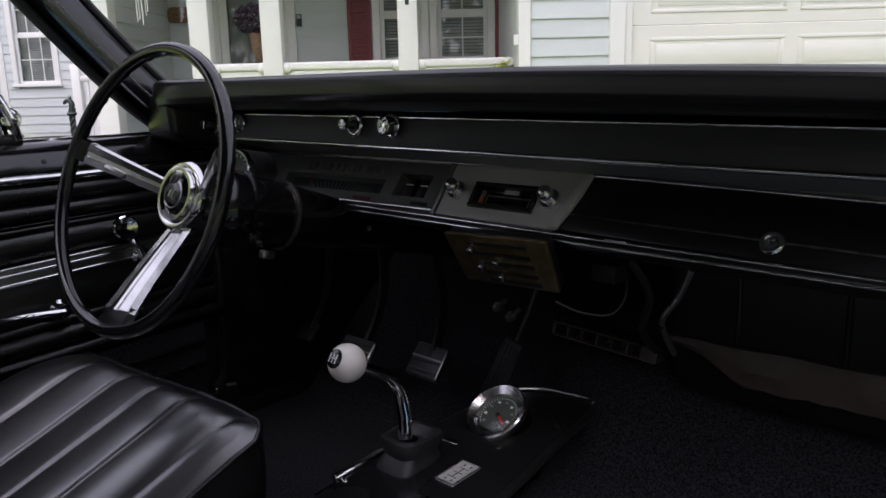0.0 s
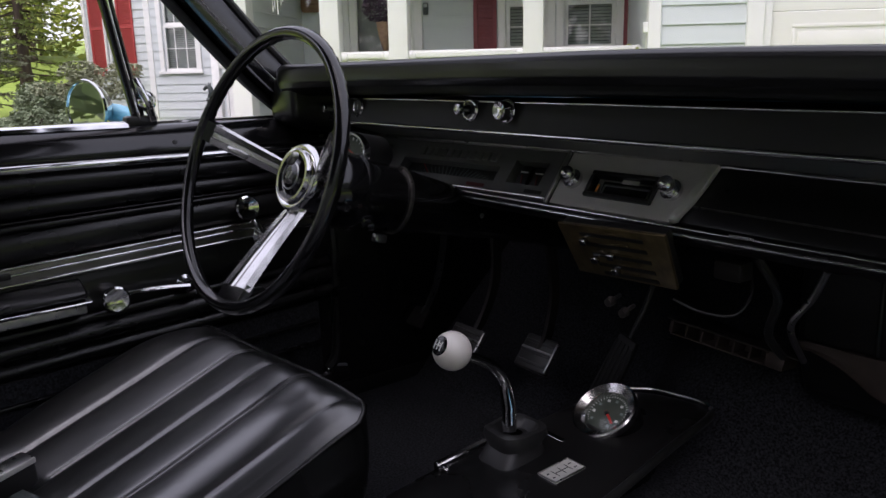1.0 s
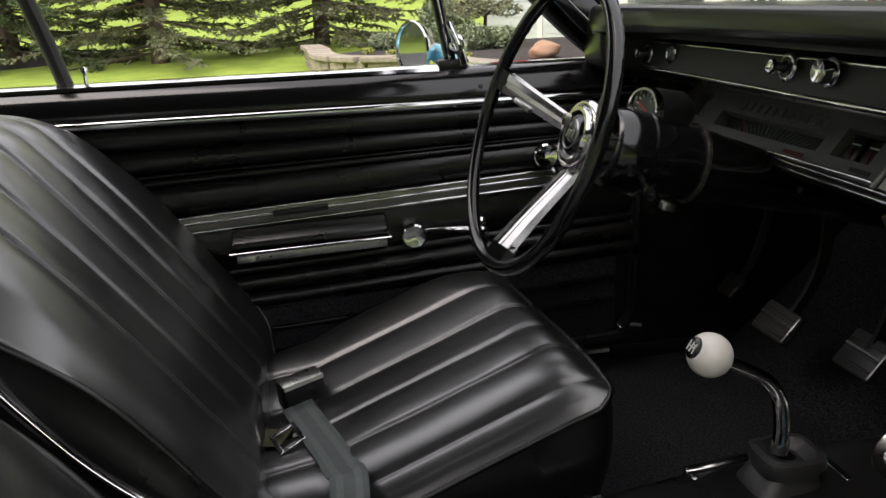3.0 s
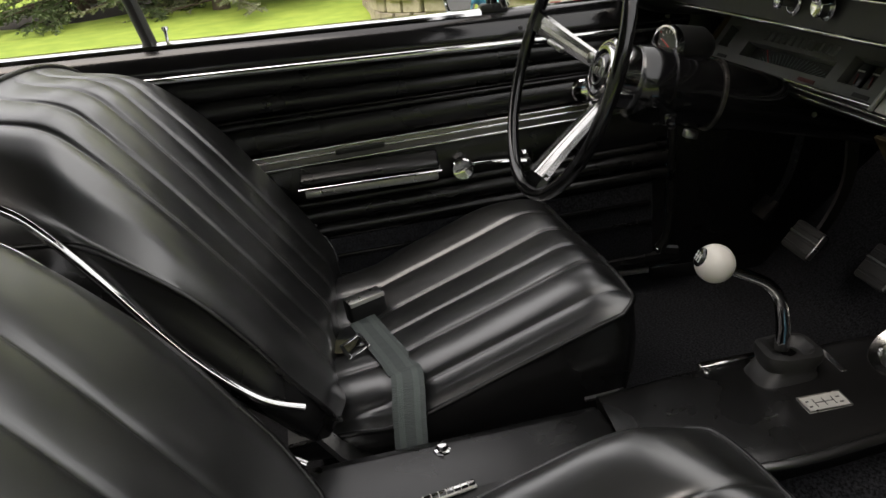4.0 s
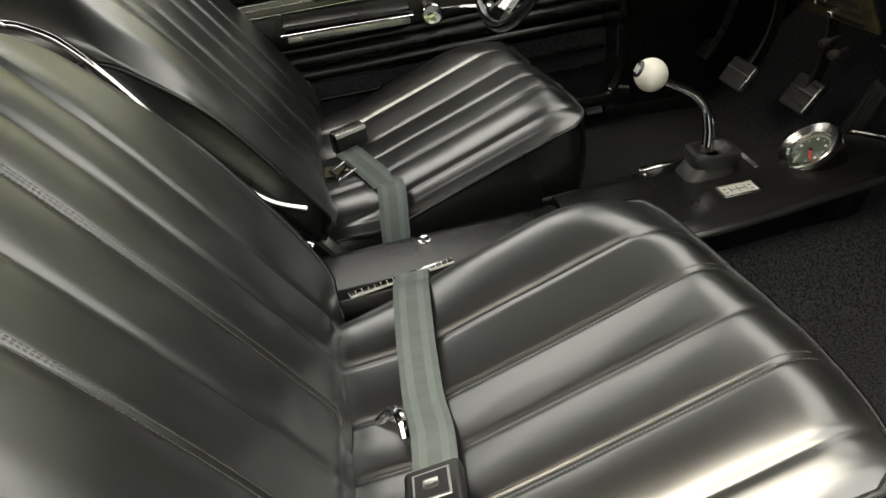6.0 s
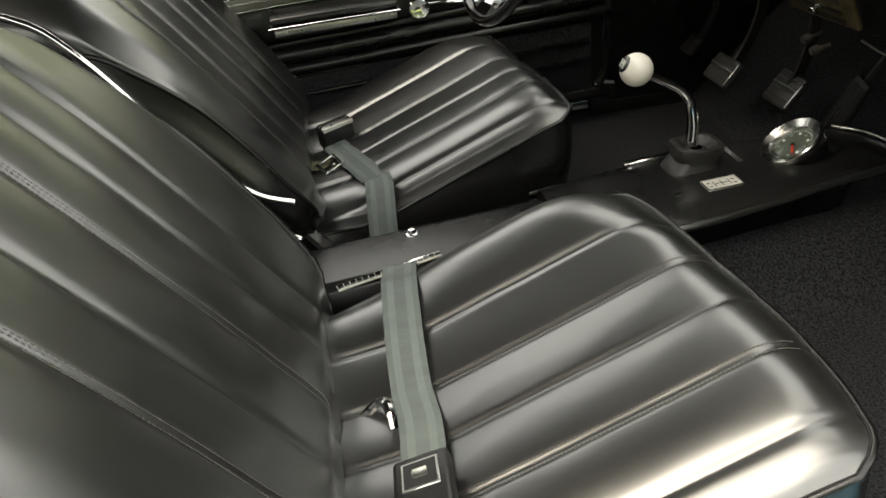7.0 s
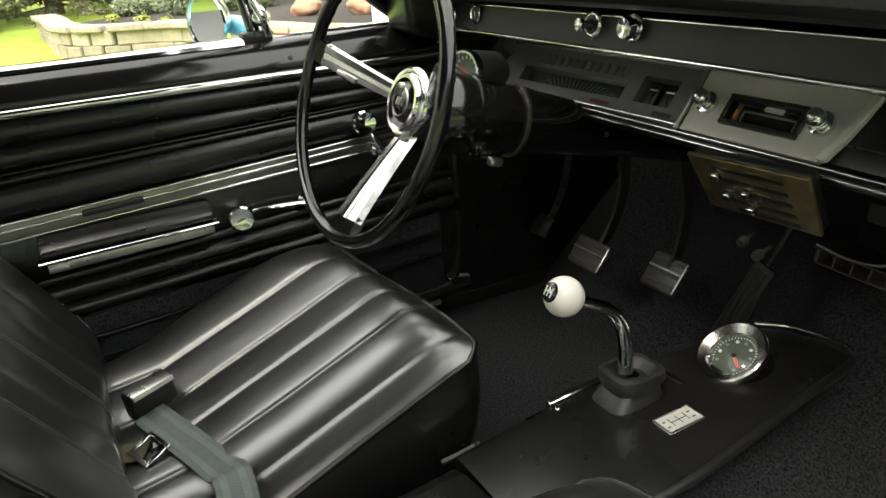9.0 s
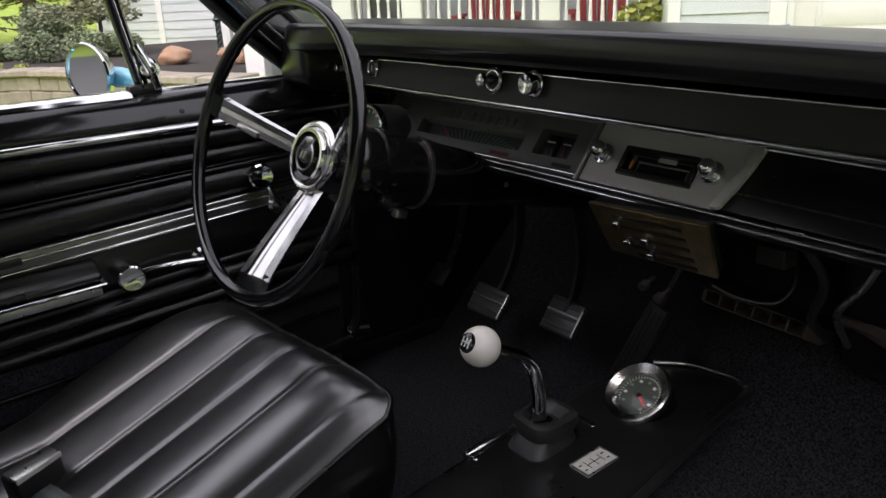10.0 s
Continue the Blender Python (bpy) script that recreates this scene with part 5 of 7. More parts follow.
# ---- pedals and things under the dash ----
def pedal(name, centre, size, arm, label, pad_label="ribbed black rubber pad", tilt=38, yaw=0):
    t = thing(name, label, "pedal", "pedals")
    c = Vector(centre)
    m = Matrix.Translation(c) @ pose(0, 0, 0, 90 - tilt, 0, yaw)
    w, h = size
    part("pad", box(-w / 2, w / 2, -h / 2, h / 2, -0.010, 0.006, 0.006, 3, m), GREY_RUBBER, t, pad_label)
    for k in (-0.30, 0.0, 0.30):
        part("rib", box(-w / 2 + 0.006, w / 2 - 0.006, k * h - 0.003, k * h + 0.003, 0.005, 0.0078, 0.001, 1, m), GREY_RUBBER, t)
    part("bright_line", box(-w / 2 + 0.003, w / 2 - 0.003, h * 0.05, h * 0.11, 0.005, 0.0088, 0.0008, 1, m), STEEL, t, "bright trim line")
    part("bright_edge", box(w / 2 - 0.004, w / 2 + 0.0015, -h / 2 + 0.004, h / 2 - 0.004, -0.004, 0.0075, 0.002, 2, m), STEEL, t, "bright side trim")
    path = [c - Vector((0, -0.008, 0)), *[Vector(q) for q in arm]]
    part("arm", sweep(spline(path, 6), [(-0.004, -0.011), (0.004, -0.011), (0.004, 0.011), (-0.004, 0.011)], up=(0, 1, 0.4)), RUSTY, t, "dark steel arm")
    return t


pedal("clutch_pedal", (-0.513, 0.488, 0.160), (0.098, 0.062), [(-0.50, 0.525, 0.20), (-0.480, 0.545, 0.30), (-0.470, 0.53, 0.45)], "black rubber clutch pedal on a curved arm")
pedal("brake_pedal", (-0.356, 0.545, 0.160), (0.088, 0.072), [(-0.350, 0.572, 0.21), (-0.345, 0.580, 0.30), (-0.345, 0.55, 0.45)], "black rubber brake pedal on a curved arm")


def parking_brake():
    t = thing("parking_brake_pedal", "small worn parking brake pedal beside the kick panel", "pedal", "pedals")
    m = Matrix.Translation((-0.705, 0.506, 0.160)) @ pose(0, 0, 0, 48)
    part("pad", box(-0.028, 0.028, -0.024, 0.024, -0.006, 0.005, 0.004, 2, m), RUSTY, t, "worn rubber pad")
    part("arm", sweep(spline([(-0.700, 0.515, 0.165), (-0.68, 0.54, 0.24), (-0.66, 0.55, 0.36), (-0.65, 0.53, 0.44)], 6), [(-0.003, -0.008), (0.003, -0.008), (0.003, 0.008), (-0.003, 0.008)], up=(0, 1, 0.3)), STEEL, t)


parking_brake()


def gas_pedal():
    t = thing("gas_pedal", "long black rubber accelerator pedal hinged at the floor", "pedal", "pedals")
    a, b = Vector((-0.196, 0.500, 0.060)), Vector((-0.137, 0.556, 0.250))
    d = (b - a).normalized()
    n = Vector((0.05, -0.95, 0.28))
    n = (n - d * n.dot(d)).normalized()
    m = axes(a, d.cross(n), d, n)
    L = (b - a).length
    part("pad", prism([(-0.028, 0.0), (0.028, 0.0), (0.023, L * 0.8), (0.020, L), (-0.020, L), (-0.023, L * 0.8)], -0.006, 0.006, "z", 0.004), RUBBER, t, "tapered rubber pad").matrix_world = m
    for k in range(-2, 3):
        part("rib", box(k * 0.009 - 0.0018, k * 0.009 + 0.0018, 0.012, L - 0.012, 0.005, 0.008, 0.0006, 1, m), RUBBER, t)
    part("rod", tube([b, b + Vector((0.012, 0.02, 0.05)), b + Vector((0.02, 0.06, 0.12)), b + Vector((0.02, 0.2, 0.16))], 0.0045, 8, 5), PLASTIC, t, "dark linkage rod")


gas_pedal()


def heater_control():
    t = thing("heater_control", "tarnished gold heater control panel with white sliders under the dash", "heater control")
    tl, tr, br, bl = Vector((-0.067, 0.301, 0.498)), Vector((0.120, 0.295, 0.508)), Vector((0.112, 0.338, 0.430)), Vector((-0.061, 0.343, 0.422))
    xx, up = (tr - tl).normalized(), ((tl + tr) / 2 - (bl + br) / 2)
    n = xx.cross(up).normalized()
    up = n.cross(xx)
    o = (tl + tr + bl + br) / 4
    m = axes(o, xx, up, n)
    inv = m.inverted()
    corners = [(inv @ q).xy for q in (bl, br, tr, tl)]
    f = part("face", prism([(q.x, q.y) for q in corners], -0.006, 0.0, "z", 0.0015), GOLD, t, "tarnished gold face")
    f.matrix_world = m
    body = prism([(q.x * 0.97, q.y * 0.97) for q in corners], -0.020, -0.006, "z", 0.003)
    part("housing", body, PLASTIC, t).matrix_world = m
    for k, y in enumerate((0.030, 0.013, -0.004, -0.021, -0.036)):
        part("slot", box(-0.052 + 0.004 * k, 0.058, y - 0.0028, y + 0.0028, -0.001, 0.0008, 0, 1, m), PLASTIC, t)
        part("legend_bar", box(0.0, 0.028, y + 0.004, y + 0.0062, 0, 0.0012, 0, 1, m), GOLD, t)
    for x, y in ((-0.046, 0.020), (-0.040, -0.011), (-0.006, 0.0), (-0.008, -0.026)):
        part("slider", box(x - 0.0055, x + 0.0055, y - 0.0048, y + 0.0048, 0.0, 0.009, 0.002, 2, m), CHROME, t, "pale slider knob")
    return t


heater_control()


def under_dash_duct():
    t = thing("air_vent_box", "dusty black air vent box with louvres under the dash", "air vent")
    a, b = Vector((-0.085, 0.600, 0.275)), Vector((0.078, 0.625, 0.258))
    xx = (b - a).normalized()
    n = Vector((0.1, -0.97, 0.2))
    n = (n - xx * n.dot(xx)).normalized()
    m = axes((a + b) / 2, xx, n.cross(xx), n) @ Matrix.Diagonal((1, 0.8, 1, 1))
    L = (b - a).length / 2
    bm = bmesh.new()
    for x0, x1, y0, y1 in ((-L, L, 0.012, 0.016), (-L, L, -0.016, -0.012)):
        add(bm, box(x0, x1, y0, y1, -0.12, 0.0, 0.001, 1))
    for k in range(7):
        x = -L + 2 * L * k / 6
        w = 0.004 if 0 < k < 6 else 0.007
        add(bm, box(x - w / 2, x + w / 2, -0.012, 0.012, -0.05, 0.0, 0.001, 1))
    add(bm, box(-L, L, -0.014, 0.014, -0.12, -0.05, 0.001, 1))
    bm.transform(m)
    part("housing", bm, BROWN_BOX, t, "grey-brown louvred housing")
    part("end_cap", box(L, L + 0.028, -0.016, 0.016, -0.12, 0.004, 0.003, 2, m), BROWN_BOX, t)
    part("bracket", box(-L - 0.006, L + 0.05, 0.0165, 0.020, -0.10, 0.01, 0.001, 1, m), RUSTY, t, "dusty mounting bracket")


under_dash_duct()


def heater_case():
    t = thing("heater_case", "dark dusty heater case below the glovebox", "heater case")
    out = [(0.60, 0.47), (0.60, 0.30), (0.63, 0.22), (0.70, 0.185), (0.90, 0.18), (0.90, 0.47)]
    part("case", prism(out, 0.13, 0.66, "x", 0.02, 3), PLASTIC, t, "matt dark case")
    for x in (0.25, 0.40, 0.55):
        part("rib", box(x - 0.004, x + 0.004, 0.596, 0.66, 0.26, 0.46, 0.003, 1), PLASTIC, t)


heater_case()


def cable(points, r, label, mat=None):
    ob = part("cable", tube(points, r, 8, 8), mat or PLASTIC)
    return tagged(ob, label, "cable")


cable([(0.09, 0.36, 0.410), (0.12, 0.38, 0.395), (0.155, 0.40, 0.395), (0.165, 0.42, 0.42), (0.15, 0.44, 0.45)], 0.0020, "thin looped cable beside the heater control", RUBBER)
cable([(0.17, 0.42, 0.47), (0.19, 0.44, 0.42), (0.17, 0.46, 0.36), (0.16, 0.52, 0.31)], 0.006, "grey wiring hose under the dash", RUBBER)
cable([(0.26, 0.42, 0.47), (0.24, 0.43, 0.43), (0.205, 0.45, 0.38), (0.20, 0.5, 0.32)], 0.0045, "bright bent rod under the glovebox", STEEL)
cable([(-0.30, 0.36, 0.47), (-0.345, 0.375, 0.445), (-0.37, 0.38, 0.42)], 0.004, "short bright release rod under the cluster", STEEL)
t_ = thing("relay_box", "small grey relay under the dashboard", "relay")
part("case", box(0.120, 0.160, 0.40, 0.43, 0.437, 0.463, 0.004, 2), RUSTY, t_)
t_ = thing("hood_release", "small dark pull knobs below the heater control", "knob")
for x, y, z in ((0.005, 0.345, 0.395), (0.030, 0.345, 0.385)):
    part("pull", lathe([(0, 0.02), (0.006, 0.018), (0.007, 0.008), (0.003, 0.004), (0.003, -0.012), (0, -0.012)], 14, aim((x, y, z), (0.1, -1, -0.2))), RUSTY, t_)


def insulation_mat():
    """A ragged brown mat hanging below the heater case."""
    rng = random.Random(3)
    bm = bmesh.new()
    n = 24
    rows = []
    for i in range(n + 1):
        x = 0.14 + 0.52 * i / n
        top = MAT_TOP[0] + (MAT_TOP[1] - MAT_TOP[0]) * i / n
        low = top - 0.012 - 0.048 * smoothstep(0.03, 0.28, i / n) + rng.uniform(-0.003, 0.003)
        rows.append([bm.verts.new((x, 0.590 + 0.004 * math.sin(i * 0.9), top)), bm.verts.new((x, 0.583 + 0.005 * math.sin(i * 0.7), (top + low) / 2)), bm.verts.new((x, 0.592, low))])
    for a, b in zip(rows, rows[1:]):
        for k in range(2):
            bm.faces.new((a[k], b[k], b[k + 1], a[k + 1]))
    r = bmesh.ops.extrude_face_region(bm, geom=bm.faces[:])
    bmesh.ops.translate(bm, vec=(0, 0.012, 0), verts=[e for e in r["geom"] if isinstance(e, bmesh.types.BMVert)])
    tagged(part("insulation_mat", bm, BROWN_BOX), "ragged brown insulation mat under the dashboard", "insulation mat")


MAT_TOP = (0.313, 0.328)
insulation_mat()


# ---- seat belts ----
def webbing(path, name_label, width=0.048, up=(0, 0, 1)):
    sec = [(-width / 2, -0.0009), (width / 2, -0.0009), (width / 2, 0.0009), (-width / 2, 0.0009)]
    return sweep(spline(path, 8), sec, up=up)


def stripes(path, up, strap):
    """Two paler woven stripes along a strap."""
    for o in (-0.012, 0.012):
        sec = [(o - 0.0045, 0.0007), (o + 0.0045, 0.0007), (o + 0.0045, 0.0013), (o - 0.0045, 0.0013)]
        part("woven_stripe", sweep(spline(path, 8), sec, up=up), WEB_STRIPE, strap)


def seat_top(cx, x, y, lift=0.014):
    """The place on a seat's cushion under (x, y), a little above the cover."""
    u = max(-1, min(1, (x - cx) / CUSH_HALF))
    kind = DRIVER if cx < 0 else PASSENGER
    p = cushion_point(u, (y - CUSH_Y0) / (front_edge(u, kind) - CUSH_Y0), kind)
    return Vector((x, y, p.z + lift))


def lap_belt(cx, s, label, lying):
    """s: +1 where the tunnel lies on the +x side of the seat."""
    t = thing("seat_belt", label, "seat belt", "lap belts")
    if lying:
        run = [seat_top(cx, x, y, 0.008) for x, y in ((-0.200, -0.318), (-0.25, -0.330), (-0.31, -0.348), (-0.37, -0.366), (-0.42, -0.380))]
        path = [(-0.100, -0.318, 0.055), (-0.106, -0.317, 0.105), (-0.118, -0.315, 0.150), (-0.140, -0.312, 0.178), (-0.168, -0.312, 0.190), *run]
        stripes(path, (0.6, 0, 1), part("strap", webbing(path, "", up=(0.6, 0, 1)), WEB, t, "grey-green webbing"))
        m = axes((-0.442, -0.372, 0.176), (-0.38, 0.92, 0.10), (-0.92, -0.38, 0.0), (0.04, -0.09, 1))
        buckle = part("buckle", box(-0.035, 0.035, -0.016, 0.020, -0.026, 0.018, 0.006, 3, m), PLASTIC, t, "black buckle with bright lid")
        part("lid", box(-0.033, 0.033, -0.020, 0.012, 0.0175, 0.0225, 0.002, 2, m), STEEL, buckle, "brushed release lid")
        part("lid_edge", box(-0.033, 0.033, -0.0215, -0.0185, 0.014, 0.0225, 0.001, 1, m), SILVER_PLATE, buckle)
        part("short_strap", webbing([seat_top(cx, -0.355, -0.47, 0.006), seat_top(cx, -0.350, -0.43, 0.006), seat_top(cx, -0.335, -0.395, 0.007)], "", 0.046), OLIVE_WEB, t, "dull olive short strap")
        tongue = bmesh.new()
        m = Matrix.Translation(seat_top(cx, -0.325, -0.388, 0.010)) @ pose(0, 0, 0, 20, 0, 20)
        for x0, x1, y0, y1 in ((-0.026, 0.026, -0.026, -0.019), (-0.026, 0.026, 0.010, 0.016), (-0.026, -0.019, -0.019, 0.010), (0.019, 0.026, -0.019, 0.010)):
            add(tongue, box(x0, x1, y0, y1, 0, 0.003, 0.001, 1, m))
        part("tongue", tongue, CHROME, t, "chrome tongue loop")
    else:
        run = [seat_top(cx, x, y) for x, y in ((0.137, -0.312), (0.18, -0.316), (0.23, -0.320), (0.29, -0.324), (0.35, -0.326), (0.41, -0.324), (0.49, -0.330))]
        path = [(0.085, -0.300, 0.060), (0.098, -0.304, 0.125), (0.113, -0.308, 0.185), *run]
        stripes(path, (-0.6, 0, 1), part("strap", webbing(path, "", up=(-0.6, 0, 1)), WEB, t, "grey-green webbing"))
        m = Matrix.Translation((0.512, -0.332, seat_top(cx, 0.512, -0.332).z + 0.008)) @ pose(0, 0, 0, 16, 0, -4)
        b = part("buckle", box(-0.036, 0.036, -0.030, 0.030, -0.008, 0.014, 0.006, 3, m), PLASTIC, t, "black buckle with emblem plate")
        part("emblem_plate", box(-0.026, 0.010, -0.020, 0.020, 0.0135, 0.0155, 0.0008, 1, m), STEEL, b, "pale framed plate")
        part("emblem_field", box(-0.023, 0.007, -0.017, 0.017, 0.0150, 0.0160, 0, 1, m), PLASTIC, b)
        part("emblem_shape", box(-0.014, -0.003, -0.008, 0.008, 0.0155, 0.0168, 0.002, 2, m), STEEL, b, "plain pale emblem")
        part("anchor_hook", tube([(0.350, -0.392, 0.130), (0.356, -0.366, 0.160), (0.378, -0.356, 0.170), (0.400, -0.353, 0.156)], 0.006, 8, 5), CHROME, t, "bright anchor hook")
    return t


lap_belt(-0.388, 1, "grey-green lap belt folded over the driver's cushion", True)
lap_belt(0.388, -1, "grey-green lap belt with black buckle lying on the seat", False)


# ---- the house: its own frame, X along the front, Y away from the car ----
HOUSE = axes((0.7024, -0.4940, 0), (0.7193, 0.6947, 0), (-0.6947, 0.7193, 0), (0, 0, 1))
GROUND = -0.30


def hpart(name, bm, mat, parent=None, label="", smooth=40):
    bm.transform(HOUSE)
    return part(name, bm, mat, parent, label, smooth)


def siding_wall(name, x0, x1, y, z0, z1, lap, label, openings=(), normal=-1, mat=None, along="x", board_z=(0.0, 2.2)):
    """A wall of overlapping boards with openings; boards within board_z are parts, those above are joined."""
    wall = bmesh.new()
    cuts = sorted({x0, x1, *(o[0] for o in openings), *(o[1] for o in openings)})
    for a, b in zip(cuts, cuts[1:]):
        spans = [(z0, z1)]
        for o in openings:
            if o[0] <= a and b <= o[1]:
                spans = [s for lo, hi in spans for s in ((lo, min(hi, o[2])), (max(lo, o[3]), hi)) if s[1] - s[0] > 1e-4]
        for lo, hi in spans:
            if along == "x":
                add(wall, box(a, b, y, y + 0.16, lo, hi))
            else:
                add(wall, box(y, y + 0.16, a, b, lo, hi))
    t = hpart(name, wall, mat or SIDING)
    tagged(t, label, "wall", kind="structure")
    z = z0
    rest = bmesh.new()
    while z < z1 - 0.01:
        top = min(z + lap, z1)
        segs = [(x0, x1)]
        for o in openings:
            if z < o[3] - 0.002 and top > o[2] + 0.002:
                segs = [s for a, b in segs for s in ((a, min(b, o[0])), (max(a, o[1]), b)) if s[1] - s[0] > 0.02]
        for a, b in segs:
            bm = bmesh.new()
            f, k = (y if normal < 0 else y + 0.16, normal)
            vs = [(f + k * 0.016, z), (f + k * 0.003, top), (f - k * 0.004, top), (f - k * 0.004, z)]
            if along == "x":
                lo = [bm.verts.new((a, q, h)) for q, h in vs]
                hi = [bm.verts.new((b, q, h)) for q, h in vs]
            else:
                lo = [bm.verts.new((q, a, h)) for q, h in vs]
                hi = [bm.verts.new((q, b, h)) for q, h in vs]
            bm.faces.new(lo)
            bm.faces.new(hi[::-1])
            for i in range(4):
                bm.faces.new((lo[i], hi[i], hi[(i + 1) % 4], lo[(i + 1) % 4]))
            if board_z[0] <= z <= board_z[1]:
                hpart("board", bm, mat or SIDING, t, smooth=0)
            else:
                add(rest, bm)
        z = top
    if len(rest.verts):
        tagged(hpart("boards", rest, mat or SIDING, t, smooth=0), kind="stuff")
    else:
        rest.free()
    return t


def window(name, x0, x1, y, z0, z1, label, along="x", bars=(2, 2), mid=None, blind=True, side=-1):
    """A double-hung window set into a wall opening: casing, two sashes, glazing bars, panes, blind behind."""
    t = thing(name, label, "window", kind="structure")

    def b(a0, a1, d0, d1, h0, h1, bev=0.004):
        lo, hi = y + side * d1, y + side * d0
        lo, hi = min(lo, hi), max(lo, hi)
        return box(a0, a1, lo, hi, h0, h1, bev, 1) if along == "x" else box(lo, hi, a0, a1, h0, h1, bev, 1)
    c = 0.085
    for a0, a1, h0, h1 in ((x0 - c, x0, z0 - 0.02, z1 + c), (x1, x1 + c, z0 - 0.02, z1 + c), (x0, x1, z1, z1 + c)):
        hpart("casing", b(a0, a1, -0.01, 0.035, h0, h1), TRIM, t)
    hpart("window_sill", b(x0 - c - 0.02, x1 + c + 0.02, -0.01, 0.06, z0 - 0.065, z0 - 0.02), TRIM, t)
    mid = mid or (z0 + z1) / 2
    for k, (h0, h1) in enumerate(((z0 - 0.02, mid), (mid, z1))):
        dd = -0.02 if k == 0 else -0.045
        sash = bmesh.new()
        for a0, a1, g0, g1 in ((x0, x0 + 0.045, h0, h1), (x1 - 0.045, x1, h0, h1), (x0 + 0.045, x1 - 0.045, h0, h0 + 0.05), (x0 + 0.045, x1 - 0.045, h1 - 0.04, h1)):
            add(sash, b(a0, a1, dd - 0.02, dd, g0, g1, 0.003))
        hpart("sash", sash, TRIM, t)
        for i in range(1, bars[0] + 1):
            a = x0 + (x1 - x0) * i / (bars[0] + 1)
            hpart("glazing_bar", b(a - 0.007, a + 0.007, dd - 0.016, dd - 0.006, h0 + 0.05, h1 - 0.04, 0.001), TRIM, t)
        for i in range(1, bars[1]):
            h = h0 + (h1 - h0) * i / bars[1]
            hpart("glazing_bar", b(x0 + 0.045, x1 - 0.045, dd - 0.016, dd - 0.006, h - 0.007, h + 0.007, 0.001), TRIM, t)
        g = hpart("pane", b(x0 + 0.04, x1 - 0.04, dd - 0.013, dd - 0.010, h0 + 0.04, h1 - 0.03, 0), GLASS, t)
        g.visible_shadow = False
    if blind:
        h = z0
        slats = bmesh.new()
        while h < z1:
            add(slats, b(x0 + 0.02, x1 - 0.02, -0.13, -0.115, h, h + 0.028, 0))
            h += 0.036
        hpart("blind", slats, BLIND, t, "pale slatted blind")
    # added dark sheet: the room's shade is put into its colour
    hpart("room_back", b(x0 - 0.3, x1 + 0.3, -0.62, -0.58, z0 - 0.3, z1 + 0.3, 0), ROOM_SHADE, t)
    return t


def shutter(x0, x1, y, z0, z1, mat, label, along="x", side=-1):
    t = thing("window_shutter", label, "shutter", "window shutters")

    def b(a0, a1, d0, d1, h0, h1, bev=0.003):
        lo, hi = sorted((y + side * d0, y + side * d1))
        return box(a0, a1, lo, hi, h0, h1, bev, 1) if along == "x" else box(lo, hi, a0, a1, h0, h1, bev, 1)
    fr = bmesh.new()
    w = 0.045
    midz = z0 + (z1 - z0) * 0.5
    for a0, a1, h0, h1 in ((x0, x0 + w, z0, z1), (x1 - w, x1, z0, z1), (x0 + w, x1 - w, z0, z0 + 0.09), (x0 + w, x1 - w, z1 - 0.07, z1), (x0 + w, x1 - w, midz - 0.03, midz + 0.03)):
        add(fr, b(a0, a1, 0.016, 0.045, h0, h1))
    hpart("frame", fr, mat, t)
    hpart("back", b(x0 + 0.01, x1 - 0.01, 0.014, 0.02, z0 + 0.01, z1 - 0.01, 0), mat, t)
    for lo, hi in ((z0 + 0.09, midz - 0.03), (midz + 0.03, z1 - 0.07)):
        n = max(3, int((hi - lo) / 0.035))
        for i in range(n):
            h = lo + (hi - lo) * (i + 0.5) / n
            bm = b(x0 + w, x1 - w, 0.020, 0.036, h - 0.013, h + 0.009, 0.002)
            hpart("slat", bm, mat, t, smooth=0)
    return t


LAP = 0.148
# garage front: a strip of siding, then the door
siding_wall("wall_garage", 0.72, 1.42, 6.5, GROUND, 3.2, LAP, "pale grey-white lap siding beside the garage door", board_z=(0.2, 1.5))
tagged(hpart("wall_garage_top", box(1.42, 7.2, 6.5, 6.66, 2.05, 3.2), SIDING), "pale siding above the garage door", "wall", kind="structure")
tagged(hpart("wall_garage_end", box(6.6, 9.0, 6.5, 6.66, GROUND, 2.05), SIDING), "pale siding at the garage end", "wall", kind="structure")
for n, x0, x1, y0 in (("corner", 0.635, 0.735, 6.46), ("casing", 1.37, 1.50, 6.465)):
    tagged(hpart("trim_" + n, box(x0, x1, y0, 6.62, GROUND, 3.2, 0.006, 1), TRIM), "white corner board on the house", "trim", kind="structure")
tagged(hpart("trim_jamb", box(1.50, 1.56, 6.50, 6.60, GROUND, 2.05, 0.004, 1), TRIM), "white garage door jamb", "trim", kind="structure")
tagged(hpart("trim_block", box(0.60, 0.66, 6.47, 6.55, 0.98, 1.06, 0.004, 1), TRIM), "small white bracket block on the corner", "trim", kind="structure")
tagged(hpart("wall_garage_side", box(0.66, 0.72, 6.6, 9.0, GROUND, 3.2), SIDING), "pale siding on the garage side", "wall", kind="structure")


